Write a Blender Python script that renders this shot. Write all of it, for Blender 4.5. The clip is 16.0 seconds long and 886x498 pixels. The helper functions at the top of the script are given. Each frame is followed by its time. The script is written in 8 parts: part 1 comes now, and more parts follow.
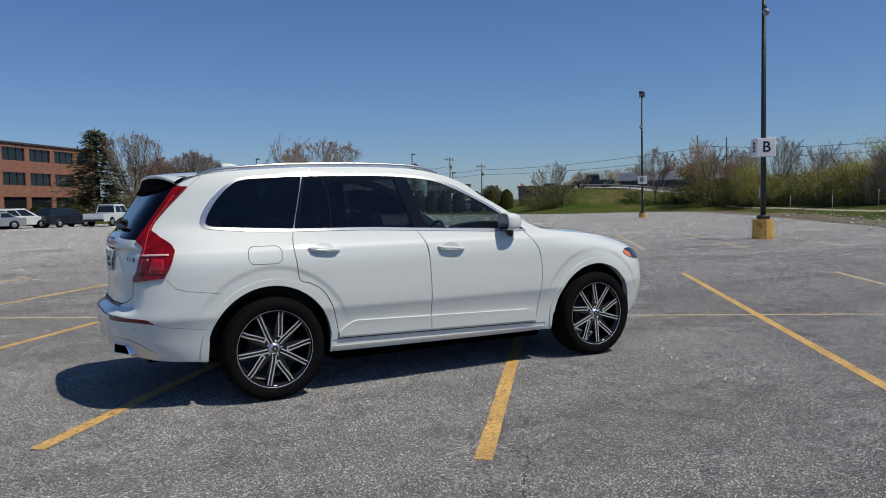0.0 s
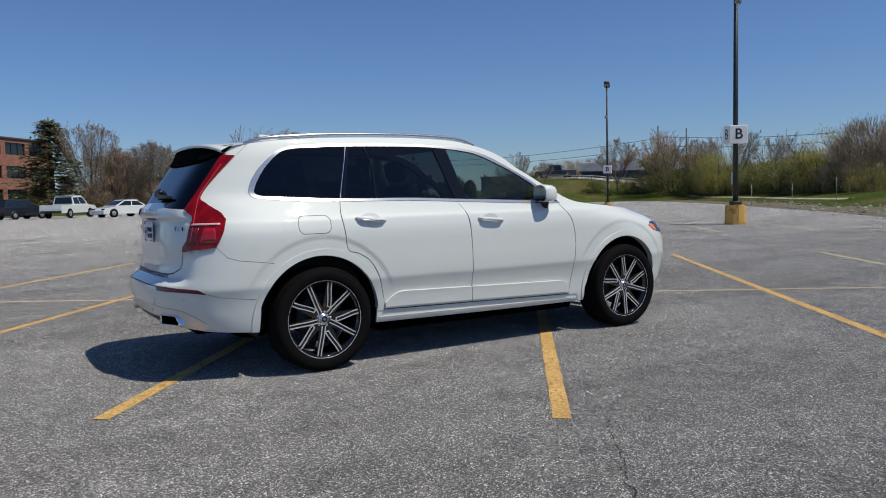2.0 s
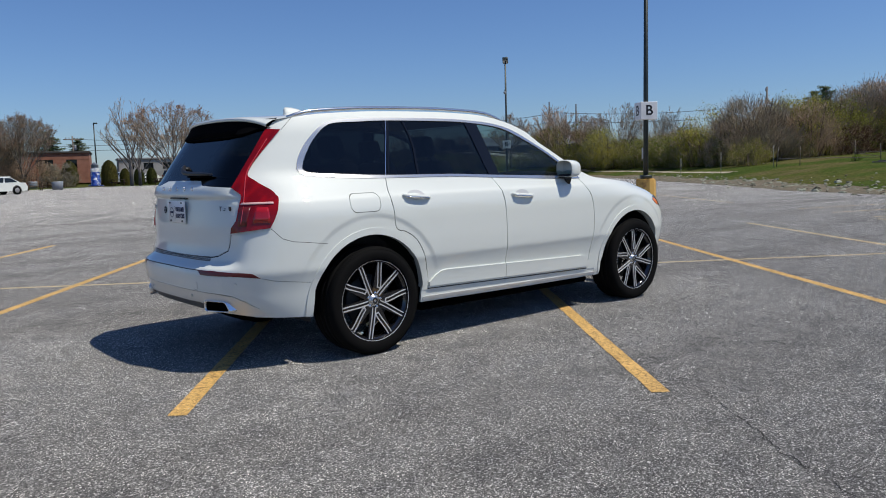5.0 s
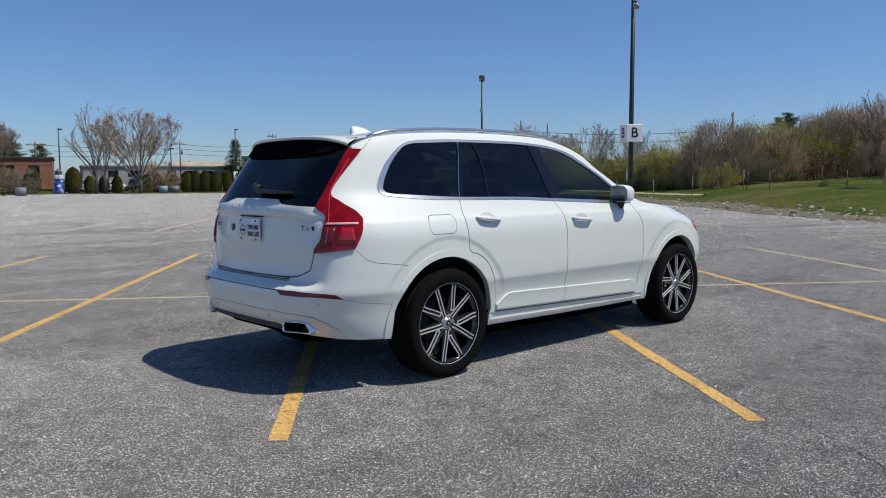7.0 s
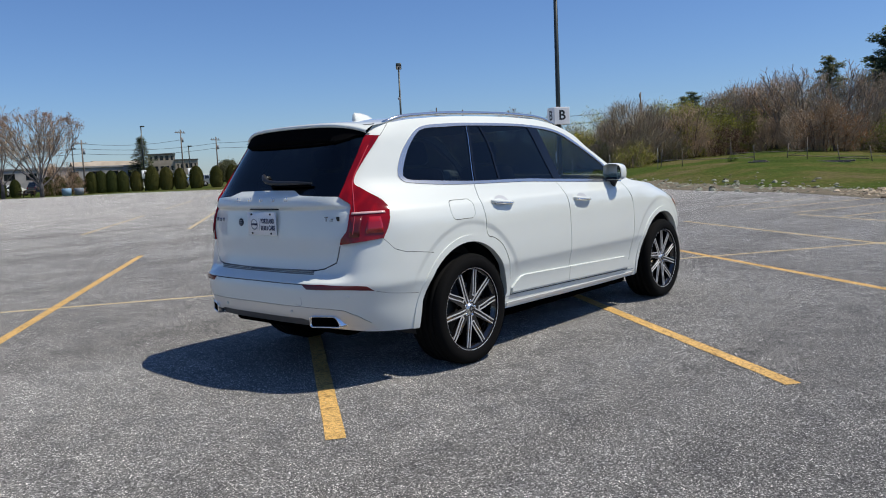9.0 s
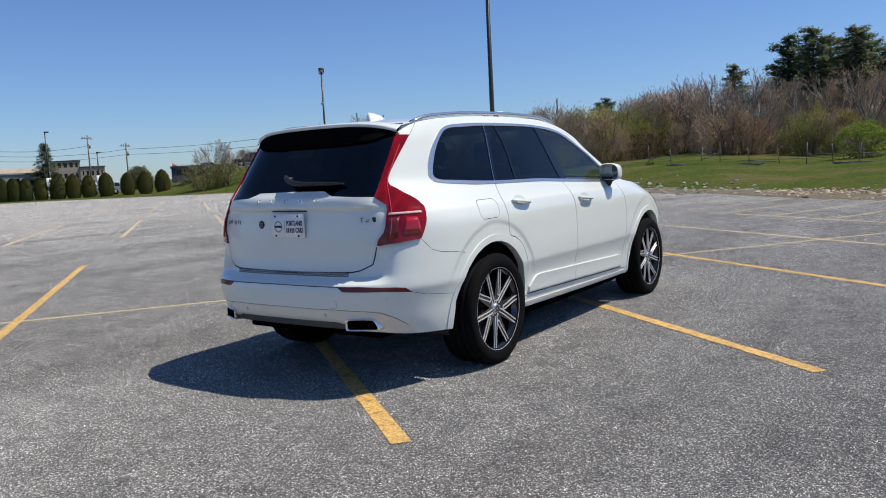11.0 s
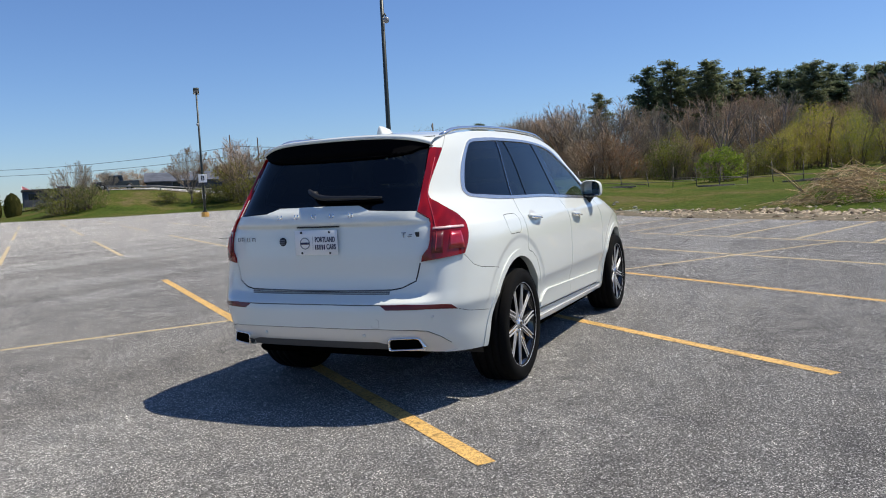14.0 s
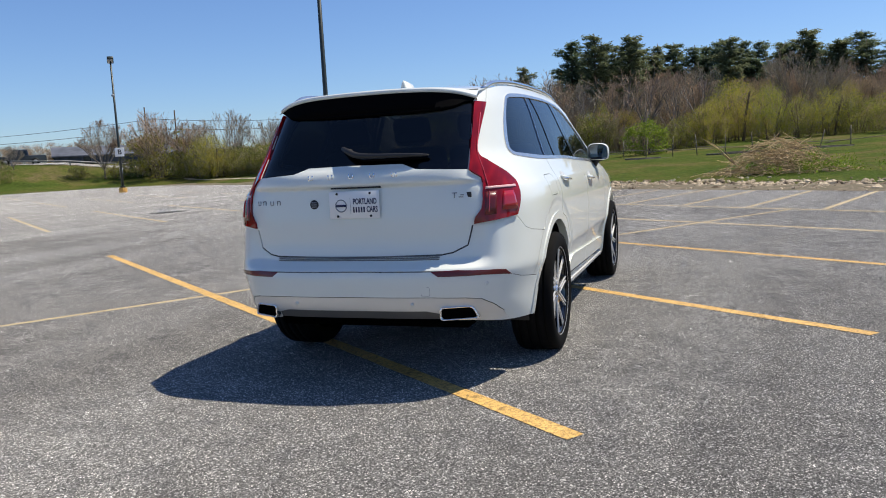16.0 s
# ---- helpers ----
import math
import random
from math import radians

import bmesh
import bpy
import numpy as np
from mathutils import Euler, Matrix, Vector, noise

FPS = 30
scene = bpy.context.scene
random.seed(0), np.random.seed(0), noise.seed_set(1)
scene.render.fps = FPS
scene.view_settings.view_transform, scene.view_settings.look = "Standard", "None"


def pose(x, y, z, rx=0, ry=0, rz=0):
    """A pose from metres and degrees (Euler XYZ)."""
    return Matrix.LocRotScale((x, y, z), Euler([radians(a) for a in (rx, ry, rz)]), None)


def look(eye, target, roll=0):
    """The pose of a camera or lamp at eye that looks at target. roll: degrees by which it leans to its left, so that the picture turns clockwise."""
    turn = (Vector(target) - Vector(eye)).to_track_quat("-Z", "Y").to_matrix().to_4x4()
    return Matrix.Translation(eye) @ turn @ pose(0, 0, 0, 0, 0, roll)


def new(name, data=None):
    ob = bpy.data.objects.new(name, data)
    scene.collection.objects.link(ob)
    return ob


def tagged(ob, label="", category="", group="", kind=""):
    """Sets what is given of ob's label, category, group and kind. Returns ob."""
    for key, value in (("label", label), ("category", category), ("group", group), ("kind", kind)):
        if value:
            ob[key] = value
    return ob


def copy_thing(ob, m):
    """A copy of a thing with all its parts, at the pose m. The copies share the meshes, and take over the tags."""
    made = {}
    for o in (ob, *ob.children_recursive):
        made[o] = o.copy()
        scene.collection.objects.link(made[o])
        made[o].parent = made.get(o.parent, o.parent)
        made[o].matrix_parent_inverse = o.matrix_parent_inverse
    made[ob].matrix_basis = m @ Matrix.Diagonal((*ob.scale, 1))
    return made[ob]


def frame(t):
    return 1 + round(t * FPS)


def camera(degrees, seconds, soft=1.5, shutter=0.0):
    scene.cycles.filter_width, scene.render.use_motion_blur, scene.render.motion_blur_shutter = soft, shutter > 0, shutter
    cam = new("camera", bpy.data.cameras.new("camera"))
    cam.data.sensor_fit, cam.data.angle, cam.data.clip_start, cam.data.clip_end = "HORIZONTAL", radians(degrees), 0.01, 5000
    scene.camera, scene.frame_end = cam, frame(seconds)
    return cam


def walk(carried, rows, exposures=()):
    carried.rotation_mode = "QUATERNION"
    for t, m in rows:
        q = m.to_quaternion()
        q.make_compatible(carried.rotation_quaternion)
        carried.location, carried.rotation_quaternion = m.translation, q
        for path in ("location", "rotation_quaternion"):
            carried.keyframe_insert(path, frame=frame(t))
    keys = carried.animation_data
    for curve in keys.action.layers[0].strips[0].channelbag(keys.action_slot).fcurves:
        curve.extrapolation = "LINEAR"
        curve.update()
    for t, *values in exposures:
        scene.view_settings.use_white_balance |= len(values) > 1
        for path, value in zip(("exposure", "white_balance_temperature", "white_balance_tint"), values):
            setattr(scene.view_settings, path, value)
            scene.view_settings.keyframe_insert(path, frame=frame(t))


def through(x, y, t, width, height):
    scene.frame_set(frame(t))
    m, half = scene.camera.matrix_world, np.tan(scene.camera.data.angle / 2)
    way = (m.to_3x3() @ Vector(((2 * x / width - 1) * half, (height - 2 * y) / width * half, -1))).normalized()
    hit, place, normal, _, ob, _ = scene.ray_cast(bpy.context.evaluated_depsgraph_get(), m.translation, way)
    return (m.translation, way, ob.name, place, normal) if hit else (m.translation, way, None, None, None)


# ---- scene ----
cam = camera(59.9, 16.0, 1.0)
PATH = [
    (0, (-1.579, -6.39, 1.409), (-0.619, -4.639, 1.29), -1.2),
    (0.5, (-1.724, -6.318, 1.362), (-0.75, -4.576, 1.243), -1.3),
    (1, (-1.894, -6.253, 1.331), (-0.897, -4.524, 1.202), -1.5),
    (1.5, (-2.046, -6.18, 1.295), (-1.019, -4.469, 1.156), -1.5),
    (2, (-2.158, -6.073, 1.256), (-1.108, -4.377, 1.114), -1.4),
    (2.5, (-2.292, -5.929, 1.245), (-1.213, -4.252, 1.093), -1.1),
    (3, (-2.451, -5.803, 1.241), (-1.325, -4.159, 1.072), -0.7),
    (3.5, (-2.626, -5.666, 1.267), (-1.445, -4.063, 1.091), -0.3),
    (3.7, (-2.683, -5.626, 1.277), (-1.481, -4.037, 1.1), -0.2),
    (5.8, (-3.304, -5.076, 1.31), (-1.994, -3.582, 1.086), -1.7),
    (6, (-3.379, -5.029, 1.326), (-2.064, -3.537, 1.107), -1.3),
    (6.5, (-3.494, -4.898, 1.331), (-2.164, -3.417, 1.138), -0.6),
    (7, (-3.593, -4.758, 1.355), (-2.238, -3.298, 1.179), -0.2),
    (7.5, (-3.663, -4.63, 1.354), (-2.271, -3.205, 1.18), -0.9),
    (8, (-3.785, -4.498, 1.348), (-2.353, -3.114, 1.163), -2.0),
    (8.5, (-3.916, -4.359, 1.346), (-2.447, -3.016, 1.149), -2.5),
    (10.8, (-4.403, -3.643, 1.327), (-2.782, -2.492, 1.112), -2.6),
    (11, (-4.453, -3.601, 1.339), (-2.817, -2.468, 1.133), -2.9),
    (11.5, (-4.521, -3.453, 1.332), (-2.849, -2.37, 1.154), -3.2),
    (12, (-4.565, -3.288, 1.339), (-2.861, -2.254, 1.178), -3.1),
    (12.5, (-4.632, -3.142, 1.341), (-2.899, -2.157, 1.189), -2.9),
    (13, (-4.733, -2.972, 1.342), (-2.972, -2.038, 1.191), -2.8),
    (13.5, (-4.812, -2.807, 1.332), (-3.025, -1.923, 1.176), -3.0),
    (14, (-4.863, -2.652, 1.326), (-3.055, -1.811, 1.165), -2.9),
    (14.5, (-4.873, -2.452, 1.326), (-3.057, -1.632, 1.155), -2.7),
    (15, (-4.873, -2.275, 1.299), (-3.045, -1.485, 1.109), -2.5),
    (15.5, (-4.848, -2.068, 1.279), (-2.997, -1.34, 1.065), -2.6),
    (16, (-4.843, -1.853, 1.261), (-2.967, -1.202, 1.026), -3.0),
]
EXPOSURES = [(0, -0.20, 6500, 10), (3.5, -0.02, 6500, 10), (7, 0.08, 6500, 10), (11, 0.30, 6600, 10), (14, 0.43, 6780, 10), (16, 0.54, 6980, 10)]
walk(cam, [(t, look(eye, target, roll)) for t, eye, target, roll in PATH], EXPOSURES)


# ---- light ----
SUN_WAY = Vector((0.342, -0.45, 1.0)).normalized()      # towards the sun
world = bpy.data.worlds.new("sky_world")
scene.world = world
world.use_nodes = True
sky = world.node_tree.nodes.new("ShaderNodeTexSky")
sky.sky_type, sky.sun_disc = "NISHITA", False
sky.sun_elevation = math.asin(SUN_WAY.z)
sky.sun_rotation = math.atan2(SUN_WAY.x, SUN_WAY.y)
sky.altitude, sky.air_density, sky.dust_density, sky.ozone_density = 20, 1.0, 0.22, 5.0
tint = world.node_tree.nodes.new("ShaderNodeMix")
tint.data_type, tint.blend_type = "RGBA", "MULTIPLY"
tint.inputs["Factor"].default_value = 1.0
tint.inputs[7].default_value = (0.80, 0.965, 1.25, 1)    # the clear blue of the day
world.node_tree.links.new(sky.outputs[0], tint.inputs[6])
world.node_tree.links.new(tint.outputs[2], world.node_tree.nodes["Background"].inputs[0])
world.node_tree.nodes["Background"].inputs[1].default_value = 0.076
sun = new("sun", bpy.data.lights.new("sun", "SUN"))
sun.data.energy, sun.data.angle, sun.data.color = 4.2, radians(0.53), (1.0, 0.945, 0.83)
sun.matrix_world = look(SUN_WAY * 60, (0, 0, 0))


# ---- materials ----
def material(name, color=(0.5, 0.5, 0.5), rough=0.6, metal=0.0, **more):
    m = bpy.data.materials.new(name)
    m.use_nodes = True
    b = m.node_tree.nodes["Principled BSDF"]
    b.inputs["Base Color"].default_value = (*color, 1)
    b.inputs["Roughness"].default_value, b.inputs["Metallic"].default_value = rough, metal
    for k, v in more.items():
        b.inputs[k.replace("_", " ")].default_value = v
    return m


def node(m, kind, **inputs):
    n = m.node_tree.nodes.new(kind)
    for k, v in inputs.items():
        n.inputs[k.replace("_", " ")].default_value = v
    return n


def link(m, a, b):
    m.node_tree.links.new(a, b)


def bsdf(m):
    return m.node_tree.nodes["Principled BSDF"]


def grain(m, scale, c1, c2, lo=0.35, hi=0.65, detail=4.0, target="Base Color", coords="Object"):
    """Two colours mixed by noise into the base colour."""
    tc = m.node_tree.nodes.new("ShaderNodeTexCoord")
    n = node(m, "ShaderNodeTexNoise", Scale=scale, Detail=detail)
    link(m, tc.outputs[coords], n.inputs["Vector"])
    r = m.node_tree.nodes.new("ShaderNodeValToRGB")
    r.color_ramp.elements[0].position, r.color_ramp.elements[0].color = lo, (*c1, 1)
    r.color_ramp.elements[1].position, r.color_ramp.elements[1].color = hi, (*c2, 1)
    link(m, n.outputs["Fac"], r.inputs["Fac"])
    link(m, r.outputs["Color"], bsdf(m).inputs[target])
    return n, r


def bump(m, source, strength=0.3, distance=0.01):
    b = node(m, "ShaderNodeBump", Strength=strength, Distance=distance)
    link(m, source, b.inputs["Height"])
    link(m, b.outputs["Normal"], bsdf(m).inputs["Normal"])


WHITE_PAINT = material("white_pearl_paint", (0.680, 0.712, 0.675), 0.5, 0.0, Specular_IOR_Level=0.3, Coat_Weight=1.0, Coat_Roughness=0.03)


def ground_mix(m, stops, scale, detail=5.0, rough=0.6):
    """Noise ramp over several colours; gives the colour socket and the noise."""
    tc = m.node_tree.nodes.new("ShaderNodeTexCoord")
    n = node(m, "ShaderNodeTexNoise", Scale=scale, Detail=detail, Roughness=rough)
    link(m, tc.outputs["Object"], n.inputs["Vector"])
    r = m.node_tree.nodes.new("ShaderNodeValToRGB")
    while len(r.color_ramp.elements) < len(stops):
        r.color_ramp.elements.new(0.5)
    for e, (pos, c) in zip(r.color_ramp.elements, stops):
        e.position, e.color = pos, (*c, 1)
    link(m, n.outputs["Fac"], r.inputs["Fac"])
    return r.outputs["Color"], n, tc


def blend(m, mode, a, b, fac=1.0):
    x = m.node_tree.nodes.new("ShaderNodeMix")
    x.data_type, x.blend_type = "RGBA", mode
    x.inputs["Factor"].default_value = fac
    link(m, a, x.inputs[6])
    link(m, b, x.inputs[7])
    return x.outputs[2]


ASPHALT = material("asphalt", (0.12, 0.115, 0.11), 0.88, Specular_IOR_Level=0.25, Diffuse_Roughness=0.8)
big, _n1, tcs = ground_mix(ASPHALT, ((0.30, (0.143, 0.142, 0.139)), (0.46, (0.174, 0.173, 0.169)), (0.58, (0.190, 0.189, 0.185)), (0.74, (0.218, 0.217, 0.212))), 0.35, 6.0)
fine, n_fine, _t = ground_mix(ASPHALT, ((0.34, (0.30, 0.30, 0.30)), (0.45, (0.74, 0.74, 0.74)), (0.56, (1.20, 1.20, 1.20)), (0.68, (2.4, 2.38, 2.35))), 210.0, 3.0, 0.75)
mid, _n3, _t3 = ground_mix(ASPHALT, ((0.33, (0.78, 0.78, 0.79)), (0.50, (1.0, 0.99, 0.98)), (0.68, (1.16, 1.15, 1.13))), 4.0, 5.0)
cell = node(ASPHALT, "ShaderNodeTexVoronoi", Scale=175.0)
link(ASPHALT, tcs.outputs["Object"], cell.inputs["Vector"])
chip = ASPHALT.node_tree.nodes.new("ShaderNodeValToRGB")
chip.color_ramp.elements[0].position, chip.color_ramp.elements[0].color = 0.05, (0.34, 0.34, 0.34, 1)
chip.color_ramp.elements[1].position, chip.color_ramp.elements[1].color = 1.0, (5.5, 5.44, 5.38, 1)
sep = ASPHALT.node_tree.nodes.new("ShaderNodeSeparateColor")
chip.color_ramp.elements.new(0.55).color = (0.94, 0.94, 0.93, 1)
chip.color_ramp.elements.new(0.86).color = (1.76, 1.74, 1.72, 1)
link(ASPHALT, cell.outputs["Color"], sep.inputs[0])
link(ASPHALT, sep.outputs[0], chip.inputs[0])
# long faint tyre bands and old drips along the aisles
turned = node(ASPHALT, "ShaderNodeMapping")
turned.inputs["Rotation"].default_value = (0, 0, radians(37))
turned.inputs["Scale"].default_value = (0.10, 0.9, 1.0)
link(ASPHALT, tcs.outputs["Object"], turned.inputs["Vector"])
streak = node(ASPHALT, "ShaderNodeTexNoise", Scale=1.0, Detail=4.0)
link(ASPHALT, turned.outputs["Vector"], streak.inputs["Vector"])
band = ASPHALT.node_tree.nodes.new("ShaderNodeValToRGB")
band.color_ramp.elements[0].position, band.color_ramp.elements[0].color = 0.34, (0.80, 0.79, 0.78, 1)
band.color_ramp.elements[1].position, band.color_ramp.elements[1].color = 0.56, (1.04, 1.04, 1.04, 1)
link(ASPHALT, streak.outputs["Fac"], band.inputs["Fac"])
tone = blend(ASPHALT, "MULTIPLY", blend(ASPHALT, "MULTIPLY", blend(ASPHALT, "MULTIPLY", big, fine), mid), chip.outputs["Color"])
tone = blend(ASPHALT, "MULTIPLY", tone, band.outputs["Color"])
# outer rows paler: grazing-angle brightness put into the base colour, rising with distance
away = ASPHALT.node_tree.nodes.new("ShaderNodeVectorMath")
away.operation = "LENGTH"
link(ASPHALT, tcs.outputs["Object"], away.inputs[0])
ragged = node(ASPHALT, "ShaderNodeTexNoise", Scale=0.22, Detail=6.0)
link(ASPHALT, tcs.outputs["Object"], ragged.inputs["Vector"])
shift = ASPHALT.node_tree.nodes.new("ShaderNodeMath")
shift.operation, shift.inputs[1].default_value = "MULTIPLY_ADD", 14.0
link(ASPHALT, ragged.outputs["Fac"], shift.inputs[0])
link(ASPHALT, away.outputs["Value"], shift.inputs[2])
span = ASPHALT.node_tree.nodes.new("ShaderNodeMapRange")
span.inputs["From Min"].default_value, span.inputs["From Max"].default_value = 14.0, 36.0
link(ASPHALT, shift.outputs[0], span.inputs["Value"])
# ramp gain standing for that grazing brightness, 0.98 near to 1.52 far
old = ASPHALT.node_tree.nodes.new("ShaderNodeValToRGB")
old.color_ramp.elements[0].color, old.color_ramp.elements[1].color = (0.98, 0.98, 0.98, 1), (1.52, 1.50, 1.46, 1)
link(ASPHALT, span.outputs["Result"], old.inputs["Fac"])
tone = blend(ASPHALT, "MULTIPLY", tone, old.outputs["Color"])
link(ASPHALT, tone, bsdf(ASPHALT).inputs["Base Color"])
bump(ASPHALT, n_fine.outputs["Fac"], 0.9, 0.008)


def worn_paint(name, color, under=(0.12, 0.12, 0.12), wear=0.42):
    """Line paint, rubbed through to the asphalt in cracks and pits."""
    m = material(name, color, 0.7)
    c1, n1, tc = ground_mix(m, ((wear - 0.07, under), (wear, tuple(0.75 * k for k in color)), (wear + 0.08, color)), 60.0, 8.0, 0.80)
    c2, _n, _t = ground_mix(m, ((0.3, (0.80, 0.80, 0.78)), (0.7, (1.08, 1.08, 1.08))), 2.2)
    c3, n3, _t = ground_mix(m, ((0.34, (0.45, 0.44, 0.42)), (0.47, (0.95, 0.95, 0.94)), (0.68, (1.12, 1.12, 1.12))), 170.0, 3.0, 0.7)
    # fine crackle through the paint film
    web = node(m, "ShaderNodeTexVoronoi", Scale=24.0)
    web.feature = "DISTANCE_TO_EDGE"
    bent = m.node_tree.nodes.new("ShaderNodeVectorMath")
    bent.operation, bent.inputs[1].default_value = "MULTIPLY_ADD", (0.05, 0.05, 0.0)
    link(m, n3.outputs["Color"], bent.inputs[0])
    link(m, tc.outputs["Object"], bent.inputs[2])
    link(m, bent.outputs[0], web.inputs["Vector"])
    split = m.node_tree.nodes.new("ShaderNodeValToRGB")
    split.color_ramp.elements[0].position, split.color_ramp.elements[0].color = 0.0, (0.34, 0.32, 0.32, 1)
    split.color_ramp.elements[1].position, split.color_ramp.elements[1].color = 0.075, (1, 1, 1, 1)
    link(m, web.outputs["Distance"], split.inputs["Fac"])
    link(m, blend(m, "MULTIPLY", blend(m, "MULTIPLY", blend(m, "MULTIPLY", c1, c2), c3), split.outputs["Color"]), bsdf(m).inputs["Base Color"])
    bump(m, n3.outputs["Fac"], 0.7, 0.005)
    return m


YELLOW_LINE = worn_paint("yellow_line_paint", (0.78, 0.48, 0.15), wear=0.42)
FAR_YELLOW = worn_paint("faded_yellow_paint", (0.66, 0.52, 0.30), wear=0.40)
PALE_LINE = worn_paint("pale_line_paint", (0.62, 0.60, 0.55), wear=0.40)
GLINT_SPECK = material("pale_glint_speck", (0.70, 0.69, 0.66), 0.5)
CRACK = material("crack_fill", (0.025, 0.024, 0.023), 0.95)
GRASS = material("grass_field", (0.07, 0.12, 0.03), 0.95, Specular_IOR_Level=0.03)
g1, _n, _t = ground_mix(GRASS, ((0.30, (0.035, 0.056, 0.012)), (0.45, (0.056, 0.080, 0.017)), (0.54, (0.082, 0.086, 0.025)), (0.64, (0.118, 0.098, 0.050))), 0.16, 8.0, 0.68)
g2, n_g, _t = ground_mix(GRASS, ((0.32, (0.55, 0.58, 0.5)), (0.68, (1.35, 1.35, 1.3))), 4.0, 6.0, 0.7)
link(GRASS, blend(GRASS, "MULTIPLY", g1, g2), bsdf(GRASS).inputs["Base Color"])
bump(GRASS, n_g.outputs["Fac"], 0.8, 0.08)
SOIL = material("dry_soil", (0.25, 0.20, 0.14), 0.95)
s1, n_s, _t = ground_mix(SOIL, ((0.3, (0.060, 0.062, 0.024)), (0.46, (0.105, 0.084, 0.050)), (0.60, (0.16, 0.128, 0.085)), (0.75, (0.30, 0.26, 0.20))), 2.5, 8.0, 0.7)
link(SOIL, s1, bsdf(SOIL).inputs["Base Color"])
bump(SOIL, n_s.outputs["Fac"], 0.7, 0.05)
BLACK = material("black_plastic", (0.007, 0.007, 0.008), 0.5)
PILLAR_BLACK = material("gloss_black_pillar", (0.006, 0.006, 0.007), 0.09, 0.0, Specular_IOR_Level=0.45)
WIPER_BLACK = material("satin_black_wiper", (0.012, 0.012, 0.013), 0.45)
DEEP_BLACK = material("matt_black_moulding", (0.003, 0.003, 0.0035), 0.9, 0.0, Specular_IOR_Level=0.02)
SATIN_SILVER = material("satin_silver", (0.66, 0.66, 0.65), 0.40, 0.55)
SATIN_TRIM = material("satin_trim", (0.60, 0.60, 0.59), 0.26, 0.85)
STRIP_GREY = material("grey_rubber_strip", (0.16, 0.165, 0.17), 0.6)
# pitch black without gloss: shade inside the exhaust tips and under the car
SHADE_BLACK = material("shade_black", (0.002, 0.002, 0.002), 1.0, 0.0, Specular_IOR_Level=0.0)
FAR_RIM = material("far_rim_grey", (0.30, 0.30, 0.31), 0.45, 0.4)
RAIL_SILVER = material("bright_rail", (0.72, 0.72, 0.72), 0.16, 0.9)
DARK_SILVER = material("dark_silver", (0.10, 0.10, 0.10), 0.5, 0.3)
CHROME = material("bright_trim", (0.80, 0.80, 0.80), 0.18, 1.0)
GAP = material("panel_gap_shadow_seal", (0.03, 0.03, 0.03), 0.8)
GLOSS_BLACK = material("gloss_black", (0.008, 0.008, 0.009), 0.08, 0.0, Coat_Weight=1.0)
DARK_RED = material("dark_red_reflector", (0.12, 0.012, 0.014), 0.2)
AMBER = material("amber_lens", (0.74, 0.19, 0.05), 0.15)
LAMP_GLASS = material("headlamp_glass", (0.035, 0.038, 0.042), 0.05, 0.2)
RED_LENS = material("red_lens", (0.165, 0.0012, 0.003), 0.06, 0.0, Specular_IOR_Level=0.2, Coat_Weight=0.6, Coat_Roughness=0.02)
_n, _r = grain(RED_LENS, 9.0, (0.165, 0.0006, 0.0012), (0.255, 0.0015, 0.002), 0.40, 0.60, 1.0)
lens_map = node(RED_LENS, "ShaderNodeMapping")
lens_map.inputs["Scale"].default_value = (1.0, 3.2, 0.45)
link(RED_LENS, _n.inputs["Vector"].links[0].from_socket, lens_map.inputs["Vector"])
link(RED_LENS, lens_map.outputs["Vector"], _n.inputs["Vector"])


def glazing(name, tint):
    """Tinted pane: see-through tint under a clear reflection."""
    m = material(name)
    nt = m.node_tree
    clear, gloss, mix = nt.nodes.new("ShaderNodeBsdfTransparent"), nt.nodes.new("ShaderNodeBsdfGlossy"), nt.nodes.new("ShaderNodeMixShader")
    edge, power, scale = nt.nodes.new("ShaderNodeLayerWeight"), nt.nodes.new("ShaderNodeMath"), nt.nodes.new("ShaderNodeMath")
    edge.inputs["Blend"].default_value = 0.5
    power.operation, power.inputs[1].default_value = "POWER", 5.0
    scale.operation, scale.inputs[1].default_value, scale.inputs[2].default_value = "MULTIPLY_ADD", 0.95, 0.05
    nt.links.new(edge.outputs["Facing"], power.inputs[0])
    nt.links.new(power.outputs[0], scale.inputs[0])
    clear.inputs["Color"].default_value = (*tint, 1)
    gloss.inputs["Roughness"].default_value = 0.01
    nt.links.new(scale.outputs[0], mix.inputs[0])
    nt.links.new(clear.outputs[0], mix.inputs[1])
    nt.links.new(gloss.outputs[0], mix.inputs[2])
    nt.links.new(mix.outputs[0], nt.nodes["Material Output"].inputs["Surface"])
    return m


PRIVACY_GLASS = glazing("privacy_glass", (0.075, 0.085, 0.09))
CAR_GLASS = glazing("car_glass", (0.60, 0.68, 0.65))
RUBBER = material("tyre_rubber", (0.005, 0.005, 0.005), 0.8, Specular_IOR_Level=0.09)
MACHINED = material("machined_alloy", (0.72, 0.72, 0.73), 0.38, 0.55)
IRON = material("brake_iron", (0.06, 0.058, 0.055), 0.6, 0.4)
PALE_LENS = material("pale_lens", (0.75, 0.45, 0.42), 0.12, Coat_Weight=1.0)
BRIGHT_LENS = material("bright_red_lens", (0.36, 0.004, 0.005), 0.10, Coat_Weight=1.0)
GUIDE_RED = material("light_guide_red", (0.55, 0.045, 0.05), 0.15, Coat_Weight=1.0)
